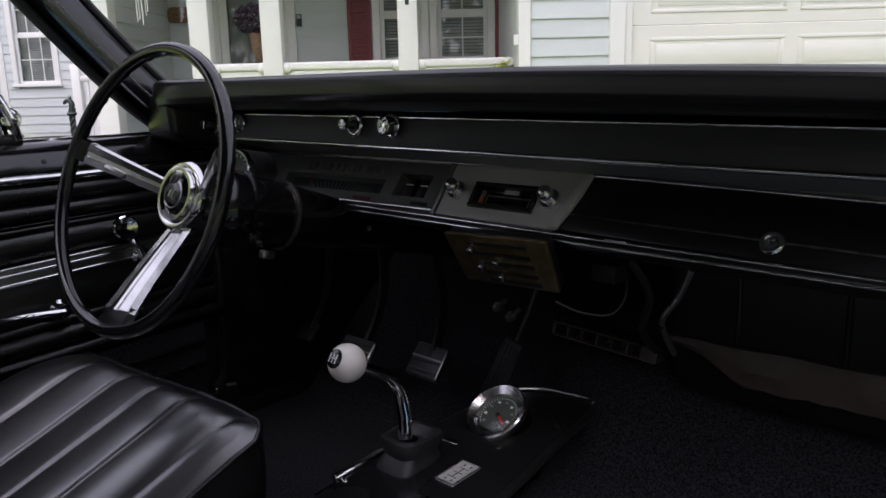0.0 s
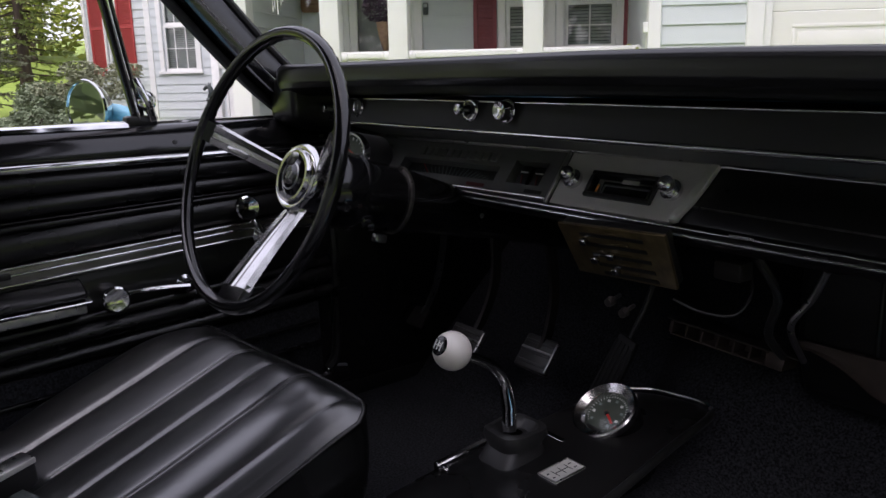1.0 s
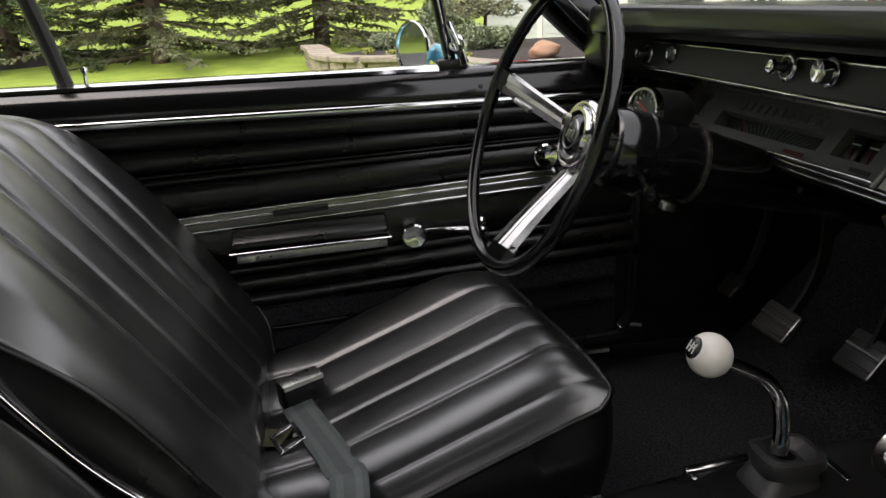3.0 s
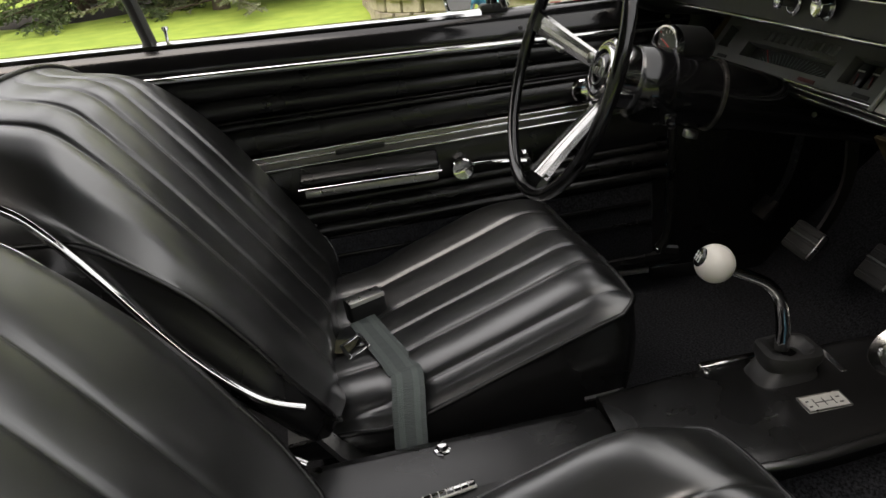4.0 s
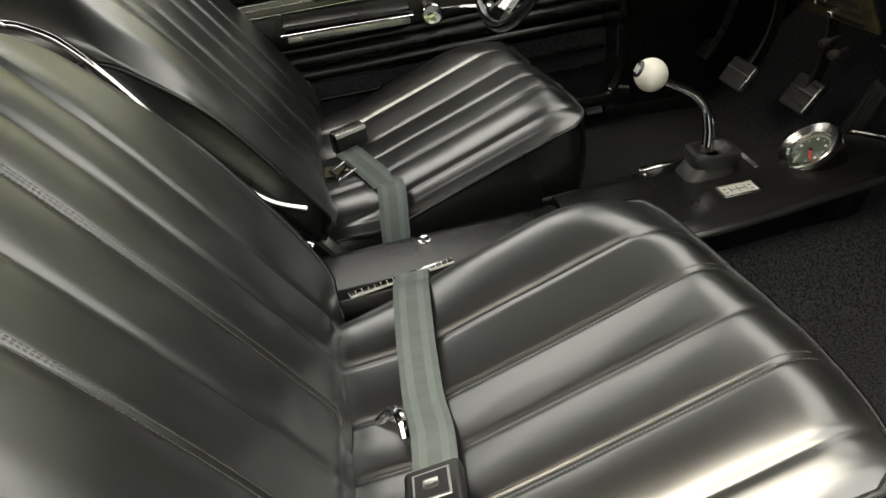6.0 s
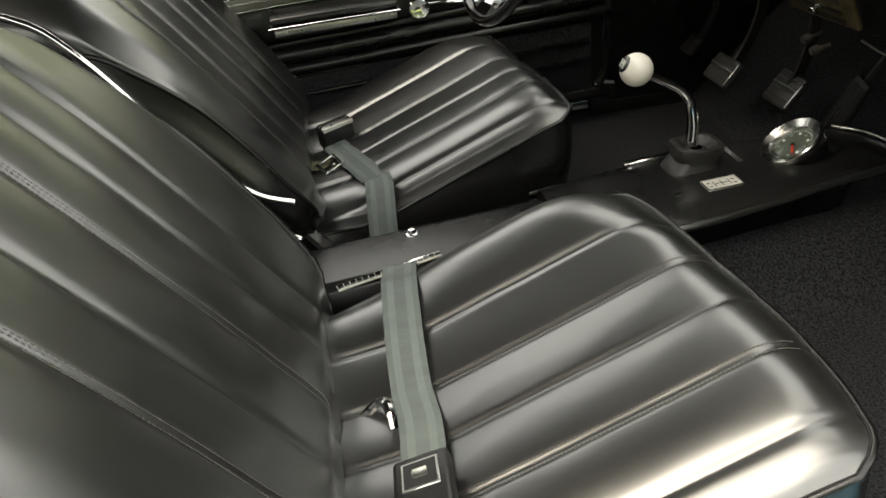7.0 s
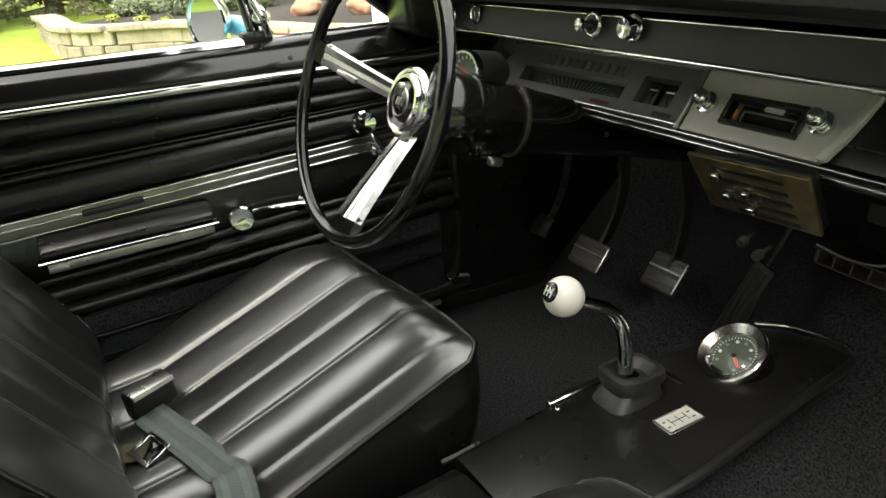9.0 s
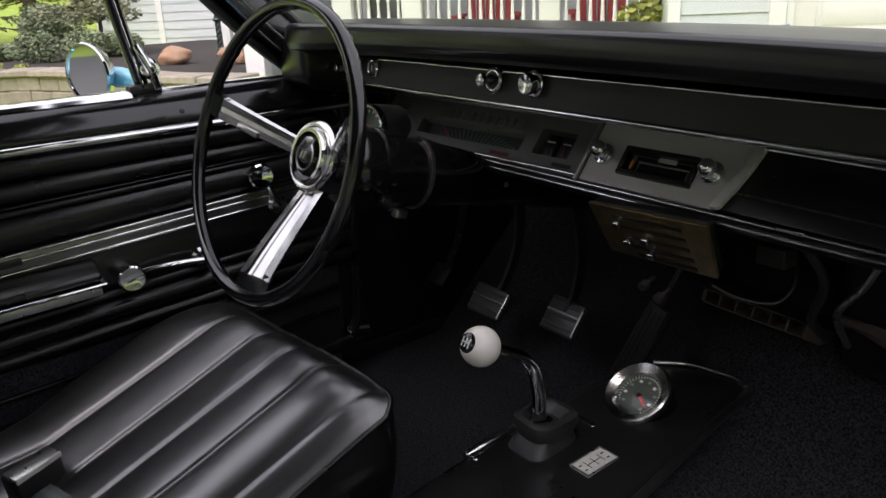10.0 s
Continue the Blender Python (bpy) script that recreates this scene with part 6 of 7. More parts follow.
def garage_door():
    t = thing("garage_door", "cream panelled sectional garage door", "garage door", kind="structure")
    h = (2.05 - GROUND) / 5
    for k in range(5):
        z0 = GROUND + h * k + (0.97 - (GROUND + h * 3)) * 0
        sec = hpart("section", box(1.56, 6.5, 6.545, 6.585, z0 + 0.002, z0 + h - 0.002, 0.004, 1), GARAGE, t, smooth=0)
        for i in range(4):
            a = 1.72 + 1.21 * i
            b_ = a + 1.10
            rim = bmesh.new()
            for a0, a1, g0, g1 in ((a, b_, z0 + 0.095, z0 + 0.125), (a, b_, z0 + h - 0.125, z0 + h - 0.095), (a, a + 0.03, z0 + 0.125, z0 + h - 0.125), (b_ - 0.03, b_, z0 + 0.125, z0 + h - 0.125)):
                add(rim, box(a0, a1, 6.5385, 6.548, g0, g1, 0.006, 2))
            hpart("panel_moulding", rim, GARAGE, sec)
            hpart("panel", box(a + 0.05, b_ - 0.05, 6.541, 6.548, z0 + 0.15, z0 + h - 0.15, 0.006, 2), GARAGE, sec)
    return t


garage_door()


def porch():
    deck = hpart("porch_deck", box(-3.18, 0.66, 7.05, 9.0, GROUND, -0.08, 0.01, 1), TRIM)
    tagged(deck, "white-edged porch deck", "porch", kind="structure")
    for x in (-2.125, -1.49, -0.28):
        t = thing("porch_post", "square white porch post", "post", "porch posts")
        hpart("shaft", box(x - 0.088, x + 0.088, 7.10, 7.276, -0.08, 2.5, 0.008, 2), TRIM, t)
        hpart("base", box(x - 0.105, x + 0.105, 7.083, 7.293, -0.08, 0.04, 0.008, 2), TRIM, t)
        hpart("cap", box(x - 0.105, x + 0.105, 7.083, 7.293, 2.4, 2.5, 0.008, 2), TRIM, t)
        if x == -0.28:
            for k, dz in enumerate((0.0,)):
                hpart("number_bar", box(x - 0.018, x + 0.018, 7.092, 7.101, 1.37, 1.44, 0.003, 1), IRON, t, "plain dark bar")
    for x0, x1 in ((-2.037, -1.578), (-1.402, -0.368), (-0.192, 0.635)):
        t = thing("porch_railing", "white porch railing with turned balusters", "railing", "porch railings")
        hpart("top_rail", box(x0, x1, 7.145, 7.235, 0.835, 0.905, 0.018, 3), TRIM, t)
        hpart("under_rail", box(x0, x1, 7.165, 7.215, 0.775, 0.835, 0.006, 1), TRIM, t)
        hpart("bottom_rail", box(x0, x1, 7.155, 7.225, 0.02, 0.08, 0.01, 2), TRIM, t)
        for x in (x0, x1):
            hpart("rail_rosette", lathe([(0, 0.022), (0.03, 0.018), (0.045, 0.006), (0.048, 0.0)], 16, pose(x + (0.02 if x == x0 else -0.02), 7.145, 0.86, 90)), TRIM, t)
        n = max(3, round((x1 - x0) / 0.098))
        me = None
        for i in range(n):
            x = x0 + (x1 - x0) * (i + 0.5) / n
            if me is None:
                bal = lathe([(0.019, 0.0), (0.019, 0.10), (0.012, 0.115), (0.018, 0.14), (0.021, 0.24), (0.015, 0.42), (0.011, 0.52), (0.017, 0.545), (0.011, 0.565), (0.019, 0.585), (0.019, 0.70)], 12)
                me = mesh_from("baluster", bal)
                me.materials.append(TRIM)
            ob = new("baluster", me)
            ob.parent = t
            ob.matrix_world = HOUSE @ pose(x, 7.19, 0.078)
    tagged(hpart("ceiling_porch", box(-3.3, 0.7, 7.0, 9.1, 2.5, 2.62), TRIM), "white porch ceiling", "porch ceiling", kind="structure")


porch()

# back wall of the porch: entry, window pair, shutters
siding_wall("wall_porch", -3.02, 0.72, 9.0, GROUND, 2.5, LAP, "shaded pale siding behind the porch", openings=[(-2.45, -1.70, -0.08, 2.05), (-0.66, -0.20, 0.93, 2.1), (-0.02, 0.54, 0.93, 2.1)], board_z=(0.1, 1.9))
window("window_2", -0.66, -0.20, 9.0, 0.95, 2.1, "white double-hung window on the porch", bars=(1, 2), mid=1.44)
window("window_3", -0.02, 0.54, 9.0, 0.95, 2.1, "white double-hung window with blind on the porch", bars=(1, 2), mid=1.44)
shutter(-1.02, -0.76, 9.0, 0.86, 2.15, SHUTTER, "burgundy louvred shutter beside the porch window")
shutter(0.62, 0.90, 8.98, 0.86, 2.15, SHUTTER, "burgundy louvred shutter beside the porch window")


def entry_door():
    t = thing("door_1", "white framed glass storm door on the porch", "door", kind="structure")
    for a0, a1 in ((-2.52, -2.45), (-1.70, -1.60)):
        hpart("casing", box(a0, a1, 8.955, 9.02, -0.08, 2.12, 0.006, 1), TRIM, t)
    hpart("door_leaf", box(-2.44, -1.71, 9.06, 9.10, -0.06, 2.03, 0.004, 1), DOORPAINT, t, "grey inner door")
    for a0, a1 in ((-2.45, -2.36), (-1.80, -1.70)):
        hpart("storm_stile", box(a0, a1, 8.985, 9.02, -0.06, 2.05, 0.004, 1), TRIM, t)
    hpart("storm_rail", box(-2.36, -1.80, 8.985, 9.02, -0.06, 0.25, 0.004, 1), TRIM, t)
    hpart("storm_pane", box(-2.36, -1.80, 9.0, 9.005, 0.25, 2.0), GLASS, t).visible_shadow = False


entry_door()
t_ = thing("wall_lantern", "small dark letter box on the porch wall", "letter box")
hpart("case", box(-1.585, -1.53, 8.95, 8.985, 1.34, 1.47, 0.006, 2), IRON, t_)
hpart("flap", box(-1.580, -1.535, 8.942, 8.952, 1.42, 1.46, 0.004, 1), STEEL, t_)
# porch end wall, sign and chimes
siding_wall("wall_porch_end", 7.5, 9.0, -3.18, GROUND, 2.6, LAP, "shaded grey siding at the porch end", along="y", normal=1, board_z=(0.3, 1.7))
tagged(hpart("wall_link", box(-5.84, -3.3, 13.6, 13.76, GROUND, 3.3), SIDING), "pale siding linking porch and wing", "wall", kind="structure")

tagged(hpart("wall_main_side", box(-3.30, -3.02, 9.16, 13.76, GROUND, 3.3), SIDING), "pale siding on the side of the house", "wall", kind="structure")
tagged(hpart("trim_porch_end", box(-3.20, -3.0, 7.32, 7.5, GROUND, 2.5, 0.008, 1), TRIM), "white corner board at the porch end", "trim", kind="structure")


def wood_sign():
    t = thing("wooden_sign", "carved wooden plaque hanging on the porch wall", "sign")
    out = [(-0.13, -0.07), (-0.10, -0.085), (0.10, -0.085), (0.13, -0.06), (0.14, 0.0), (0.13, 0.07), (0.09, 0.085), (-0.10, 0.085), (-0.135, 0.06), (-0.14, 0.0)]
    bm = prism(out, -0.012, 0.012, "y", 0.004)
    bm.transform(pose(-2.87, 8.955, 1.49))
    hpart("board", bm, WOODSIGN, t)
    for z, w in ((0.03, 0.08), (-0.02, 0.06)):
        hpart("lettering_bar", box(-2.87 - w, -2.87 + w, 8.938, 8.945, 1.49 + z - 0.012, 1.49 + z + 0.012, 0.002, 1), WICKER, t, "illegible carved line")


wood_sign()


def wind_chime():
    t = thing("wind_chime", "white and blue wind chime hanging from the porch", "wind chime")
    hpart("disc", lathe([(0, 0.02), (0.06, 0.01), (0.07, 0.0), (0, -0.004)], 16, pose(-2.75, 7.5, 1.60)), BLUE_PAINT, t, "pale blue top")
    for k in range(5):
        a = 2 * math.pi * k / 5
        hpart("chime_tube", tube([(-2.75 + 0.05 * math.cos(a), 7.5 + 0.05 * math.sin(a), 1.60), (-2.745 + 0.05 * math.cos(a), 7.5 + 0.05 * math.sin(a), 1.40 - 0.03 * k)], 0.006, 6, 1), TRIM, t)
    hpart("cord", tube([(-2.75, 7.5, 1.61), (-2.75, 7.5, 2.5)], 0.003, 6, 1), TRIM, t)


wind_chime()


def leaf_cluster(bm, centre, radius, count, size, rng, flat=0.3):
    """Scatters small folded leaves about a centre."""
    for _ in range(count):
        d = Vector((rng.gauss(0, 1), rng.gauss(0, 1), rng.gauss(0, 1)))
        d.normalize()
        p = Vector(centre) + Vector((d.x * radius[0], d.y * radius[1], d.z * radius[2])) * rng.uniform(0.55, 1.0) ** 0.6
        a = Vector((rng.gauss(0, 1), rng.gauss(0, 1), rng.gauss(0, flat + 0.2))).normalized()
        b = a.cross(Vector((rng.gauss(0, 1), rng.gauss(0, 1), rng.gauss(0, 1)))).normalized()
        s = size * rng.uniform(0.6, 1.4)
        v = [bm.verts.new(q) for q in (p - a * s, p + b * s * 0.45, p + a * s, p - b * s * 0.45)]
        bm.faces.new((v[0], v[1], v[2]))
        bm.faces.new((v[0], v[2], v[3]))


def hanging_basket():
    t = thing("hanging_plant", "dark purple plant spilling from a hanging wicker cone", "hanging plant")
    rng = random.Random(4)
    hpart("cone", lathe([(0, -0.30), (0.02, -0.28), (0.06, -0.14), (0.085, 0.0), (0.08, 0.0), (0, -0.05)], 20, pose(-1.72, 7.6, 1.19)), WICKER, t, "woven wicker cone")
    bm = bmesh.new()
    leaf_cluster(bm, (-1.74, 7.6, 1.32), (0.20, 0.16, 0.15), 900, 0.022, rng)
    tagged(hpart("foliage", bm, PURPLE_LEAF, t, "dark purple leaves", smooth=0), kind="stuff")
    hpart("cord", tube([(-1.73, 7.6, 1.3), (-1.73, 7.6, 2.5)], 0.003, 6, 1), IRON, t)


hanging_basket()

# ---- the wing further back ----
siding_wall("wall_wing", -7.40, -5.9, 13.5, GROUND, 3.4, LAP, "pale lap siding on the wing", openings=[(-7.15, -6.52, 0.82, 2.45)], board_z=(-0.3, 2.2))
for x0, x1, y0, y1 in ((-7.47, -7.36, 13.47, 13.60), (-5.96, -5.84, 13.47, 13.60)):
    tagged(hpart("trim_corner", box(x0, x1, y0, y1, GROUND, 3.4, 0.005, 1), TRIM), "white corner board", "trim", kind="structure")
window("window_4", -7.15, -6.52, 13.5, 0.84, 2.45, "white double-hung window with grilles on the wing", bars=(2, 2), mid=1.62)
# the wing's angled bay
HOUSE_MAIN = HOUSE
HOUSE = HOUSE_MAIN @ pose(-7.44, 13.5, 0, 0, 0, -20)
siding_wall("wall_wing_bay", -1.66, -0.03, 0.0, GROUND, 3.4, LAP, "pale lap siding on the wing's bay", openings=[(-1.09, -0.78, 0.82, 2.45)], board_z=(-0.3, 2.2))
window("window_5", -1.09, -0.78, 0.0, 0.84, 2.45, "narrow white window on the wing's bay", bars=(1, 2), mid=1.62)
shutter(-0.73, -0.32, 0.0, 0.76, 2.5, RED_SHUTTER, "red louvred shutter beside the bay window")
shutter(-1.50, -1.13, 0.0, 0.76, 2.5, RED_SHUTTER, "red louvred shutter beside the bay window")
tagged(hpart("trim_corner", box(-1.70, -1.62, -0.03, 0.10, GROUND, 3.4, 0.005, 1), TRIM), "white corner board", "trim", kind="structure")
HOUSE = HOUSE_MAIN


def step_railing():
    t = thing("step_railing", "white railing beside the porch steps", "railing")
    for k in range(9):
        x = -4.9 + 0.115 * k
        hpart("baluster", box(x - 0.018, x + 0.018, 11.0, 11.036, 0.0, 0.82, 0.004, 1), TRIM, t)
    hpart("top_rail", box(-5.0, -3.8, 10.98, 11.05, 0.82, 0.90, 0.012, 2), TRIM, t)
    hpart("bottom_rail", box(-5.0, -3.8, 10.99, 11.045, -0.02, 0.03, 0.008, 1), TRIM, t)
    hpart("newel", box(-5.1, -4.98, 10.96, 11.08, GROUND, 1.05, 0.01, 2), TRIM, t)
    hpart("newel", box(-3.8, -3.66, 10.96, 11.08, GROUND, 1.05, 0.01, 2), TRIM, t)


step_railing()
tagged(hpart("wall_door_side", box(-5.6, -5.0, 12.6, 12.7, GROUND, 2.6, 0.01, 1), TRIM), "white side entry surround on the wing", "wall", kind="structure")
# eaves close the view upward and the house from above
tagged(hpart("roof_main", box(-3.6, 9.0, 6.1, 20.0, 3.3, 3.5), RUSTY), "dark shingled roof over the house", "roof", kind="structure")

tagged(hpart("roof_wing", box(-9.4, -3.6, 13.3, 20.0, 3.42, 3.6), RUSTY), "dark shingled roof over the wing", "roof", kind="structure")


def porch_chair(cx, label):
    t = thing("porch_chair", label, "chair", "porch chairs")
    for k in range(5):
        x = cx - 0.20 + 0.10 * k
        top = 0.72 + 0.05 * math.cos((k - 2) * 0.7)
        hpart("back_slat", box(x - 0.042, x + 0.042, 8.56, 8.585, 0.22, top, 0.008, 1), RED_SHUTTER, t)
    hpart("seat", box(cx - 0.26, cx + 0.26, 8.10, 8.56, 0.21, 0.24, 0.006, 1), RED_SHUTTER, t)
    for s in (-1, 1):
        hpart("armrest", box(cx + s * 0.30 - 0.05, cx + s * 0.30 + 0.05, 8.05, 8.60, 0.40, 0.425, 0.006, 1), RED_SHUTTER, t)
        for y in (8.08, 8.52):
            hpart("leg", box(cx + s * 0.29 - 0.02, cx + s * 0.29 + 0.02, y, y + 0.05, -0.08, 0.40, 0.004, 1), RED_SHUTTER, t)


porch_chair(-0.95, "red painted slatted chair on the porch")
porch_chair(0.20, "red painted slatted chair on the porch")


def potted_plant():
    t = thing("potted_plant", "bushy green plant in a pot beside the porch post", "plant")
    rng = random.Random(77)
    hpart("pot", lathe([(0, 0.0), (0.12, 0.0), (0.15, 0.20), (0.17, 0.21), (0.17, 0.25), (0.145, 0.25), (0.13, 0.18), (0, 0.18)], 20, pose(0.52, 7.25, -0.08)), IRON, t)
    hpart("stand", lathe([(0.02, 0.0), (0.02, 0.5)], 8, pose(0.52, 7.25, 0.1)), IRON, t)
    bm = bmesh.new()
    for k in range(6):
        leaf_cluster(bm, (0.52 + rng.uniform(-0.12, 0.12), 7.25 + rng.uniform(-0.1, 0.1), rng.uniform(0.35, 0.85)), (0.17, 0.17, 0.14), 150, 0.045, rng)
    tagged(hpart("foliage", bm, LEAF, t, smooth=0), kind="stuff")


potted_plant()
t_ = thing("storage_tub", "small blue and white tub on the porch", "tub")
hpart("tub", lathe([(0, 0.0), (0.13, 0.0), (0.16, 0.30), (0.165, 0.31), (0.15, 0.31), (0.12, 0.02), (0, 0.02)], 20, pose(-2.1, 7.6, -0.08)), BLUE_PAINT, t_)
hpart("lid", lathe([(0, 0.36), (0.14, 0.345), (0.17, 0.31), (0.17, 0.30)], 20, pose(-2.1, 7.6, -0.08)), TRIM, t_)


# ---- ground, garden, trees ----
def ground_height(x, y):
    d = max(0.0, -x - 11.0)
    h = GROUND + 0.045 * d + 0.5 * smoothstep(14, 40, d)
    if x > 4:
        h -= 0.01 * (x - 4)
    return h + 0.03 * noise.noise((x * 0.2, y * 0.2, 0.3)) * smoothstep(3, 8, abs(x))


def ground():
    xs = [-2000, -600, -200] + [-90 + 3 * i for i in range(21)] + [-28 + 0.7 * i for i in range(45)] + [4 + 4 * i for i in range(8)] + [80, 300, 2000]
    ys = [-2000, -400, -120] + [-60 + 4 * i for i in range(10)] + [-20 + 0.8 * i for i in range(50)] + [22 + 4 * i for i in range(10)] + [120, 400, 2000]
    bm = bmesh.new()
    g = [[bm.verts.new((x, y, ground_height(x, y))) for x in xs] for y in ys]
    for j in range(len(ys) - 1):
        for i in range(len(xs) - 1):
            bm.faces.new((g[j][i], g[j][i + 1], g[j + 1][i + 1], g[j + 1][i]))
    tagged(part("ground", bm, GRASS, smooth=180), "bright green spring lawn", "lawn", kind="structure")


ground()
drive = prism([(-3.4, -14), (3.4, -14), (6.6, 3.0), (9.0, 4.4), (4.9, 8.6), (0.0, 3.95), (-2.2, 3.6)], GROUND - 0.02, GROUND + 0.012, "z")
tagged(part("road", drive, ASPHALT), "dark asphalt driveway under the car", "driveway", kind="structure")
bed = prism([(-11.9, 0.0), (-9.5, 0.2), (-9.0, 0.9), (-8.2, 1.3), (-6.6, 1.9), (-5.4, 3.0), (-5.0, 5.4), (-8.6, 9.0), (-13.5, 5.0), (-13.6, 1.5)], GROUND - 0.02, -0.06, "z", 0.02)
tagged(part("ground_bed", bed, MULCH), "dark mulch garden bed", "garden bed", kind="structure")
mound = lathe([(0, 0.30), (1.0, 0.26), (2.2, 0.12), (3.0, 0.0), (3.0, -0.2)], 30, pose(-16.5, -6.2, GROUND + 0.05))
tagged(part("ground_mound", mound, MULCH), "low mound of dark mulch under the trees", "garden bed", kind="structure")


def retaining_wall():
    t = thing("retaining_wall", "low curved wall of tan blocks with flat capstones", "garden wall", kind="structure")
    path = spline([(-12.6, -0.25, 0), (-11.4, -0.15, 0), (-10.4, -0.12, 0), (-9.7, 0.02, 0), (-9.25, 0.35, 0), (-8.95, 0.85, 0), (-8.4, 1.25, 0), (-7.6, 1.55, 0), (-6.6, 1.85, 0), (-5.6, 2.4, 0)], 10)
    rng = random.Random(7)
    length = [0]
    for a, b in zip(path, path[1:]):
        length.append(length[-1] + (b - a).length)

    def at(s):
        s = min(max(s, 0), length[-1] - 1e-6)
        i = max(k for k in range(len(length)) if length[k] <= s)
        i = min(i, len(path) - 2)
        f = (s - length[i]) / (length[i + 1] - length[i])
        return path[i].lerp(path[i + 1], f), (path[i + 1] - path[i]).normalized()
    shapes = {}

    def block(w, h, d, key):
        if key not in shapes:
            bm = box(-w / 2, w / 2, -d / 2, d / 2, -h / 2, h / 2, 0.012, 1)
            for v in bm.verts:
                v.co += Vector((rng.uniform(-1, 1), rng.uniform(-1, 1), rng.uniform(-1, 1))) * 0.006
            shapes[key] = mesh_from("block", bm, 30)
            shapes[key].materials.append(STONE)
        return shapes[key]
    for row in range(2):
        s = 0.0 if row % 2 else 0.15
        while s < length[-1] - 0.3:
            p, d = at(s + 0.15)
            ob = new("block", block(0.29, 0.155, 0.24, ("b", rng.randrange(4))))
            ob.parent = t
            ob.matrix_world = axes((p.x, p.y, -0.225 + 0.16 * row), d, Vector((-d.y, d.x, 0)), (0, 0, 1))
            s += 0.30
    s = 0.0
    while s < length[-1] - 0.4:
        p, d = at(s + 0.22)
        ob = new("capstone", block(0.43, 0.07, 0.34, ("c", rng.randrange(4))))
        ob.parent = t
        ob.matrix_world = axes((p.x, p.y, 0.042), d, Vector((-d.y, d.x, 0)), (0, 0, 1))
        s += 0.44


retaining_wall()


def boulder(x, y, z, r, seed, label):
    rng = random.Random(seed)
    bm = bmesh.new()
    bmesh.ops.create_icosphere(bm, subdivisions=4, radius=1)
    for v in bm.verts:
        n = noise.noise(v.co * 1.1 + Vector((seed, 0, 0))) * 0.28 + noise.noise(v.co * 3 + Vector((seed, 0, 0))) * 0.08
        v.co *= 1 + n
        v.co = Vector((v.co.x * r * 1.3, v.co.y * r, v.co.z * r * 0.75))
    bm.transform(pose(x, y, z, 0, 0, rng.uniform(0, 180)))
    tagged(part("boulder", bm, BOULDER, smooth=50), label, "boulder")


boulder(-9.2, 2.68, 0.03, 0.17, 1, "rust-brown boulder on the mulch")
boulder(-8.55, 3.2, 0.02, 0.18, 2, "rust-brown boulder on the mulch")
boulder(-8.2, 3.6, -0.02, 0.11, 3, "small tan boulder on the mulch")


def hitching_post():
    t = thing("hitching_post", "dark cast iron hitching post with ornate head in the bed", "garden ornament")
    x, y = -9.75, 3.49
    p = pose(x, y, -0.07)
    part("base", lathe([(0, 0), (0.085, 0.0), (0.085, 0.03), (0.06, 0.05), (0.055, 0.10), (0.04, 0.12)], 16, p), IRON, t)
    for k in range(3):
        pts = [(x + 0.020 * math.cos(2.1 * k + 0.9 * q), y + 0.020 * math.sin(2.1 * k + 0.9 * q), 0.04 + 0.032 * q) for q in range(12)]
        part("strand", tube(pts, 0.021, 8, 3), IRON, t)
    part("collar", lathe([(0.02, 0.44), (0.055, 0.46), (0.065, 0.48), (0.05, 0.50), (0.03, 0.51)], 16, p), IRON, t)
    part("neck", tube([(x, y, 0.42), (x + 0.012, y + 0.01, 0.50), (x - 0.005, y, 0.565), (x - 0.04, y - 0.03, 0.575), (x - 0.075, y - 0.055, 0.54)], 0.042, 10, 5, scale=[1.1 - 0.032 * i for i in range(21)]), IRON, t)
    for k in (-1, 1):
        part("ear", lathe([(0, 0.06), (0.009, 0.02), (0.010, 0)], 8, pose(x + 0.012 * k, y - 0.012 * k, 0.59, 6 * k, 0, 0)), IRON, t)


hitching_post()


def shrub(x, y, z, r, h, mat, label, seed, count=1800, size=0.03):
    rng = random.Random(seed)
    t = thing("shrub", label, "shrub")
    bm = bmesh.new()
    for k in range(7):
        a = rng.uniform(0, 6.28)
        leaf_cluster(bm, (x + 0.4 * r * math.cos(a), y + 0.4 * r * math.sin(a), z + h * rng.uniform(0.4, 0.6)), (r * 0.7, r * 0.7, h * 0.48), count // 7, size, rng)
    tagged(part("foliage", bm, mat, t, smooth=0), kind="stuff")
    for k in range(5):
        a = rng.uniform(0, 6.28)
        part("stem", tube([(x, y, z - 0.05), (x + 0.15 * r * math.cos(a), y + 0.15 * r * math.sin(a), z + h * 0.3), (x + 0.5 * r * math.cos(a), y + 0.5 * r * math.sin(a), z + h * 0.7)], 0.012, 6, 3), BARK, t)


shrub(-14.0, 2.28, -0.08, 0.48, 0.74, SAGE, "rounded green shrub behind the bed", 11, 4200, 0.04)
shrub(-11.5, 1.60, -0.07, 0.32, 0.42, SAGE, "low silvery sage shrub in the bed", 12, 2600)
shrub(-12.5, 1.00, -0.07, 0.30, 0.28, SAGE, "low silvery sage shrub in the bed", 13, 2600)
shrub(-11.5, 2.65, -0.07, 0.30, 0.32, SAGE, "low silvery sage shrub in the bed", 14, 2600)
shrub(-11.5, 2.15, -0.07, 0.34, 0.40, SAGE, "low silvery sage shrub in the bed", 15, 2000)
shrub(-12.5, 1.49, -0.07, 0.30, 0.25, SAGE, "low silvery sage shrub beside the lawn", 16, 1800)
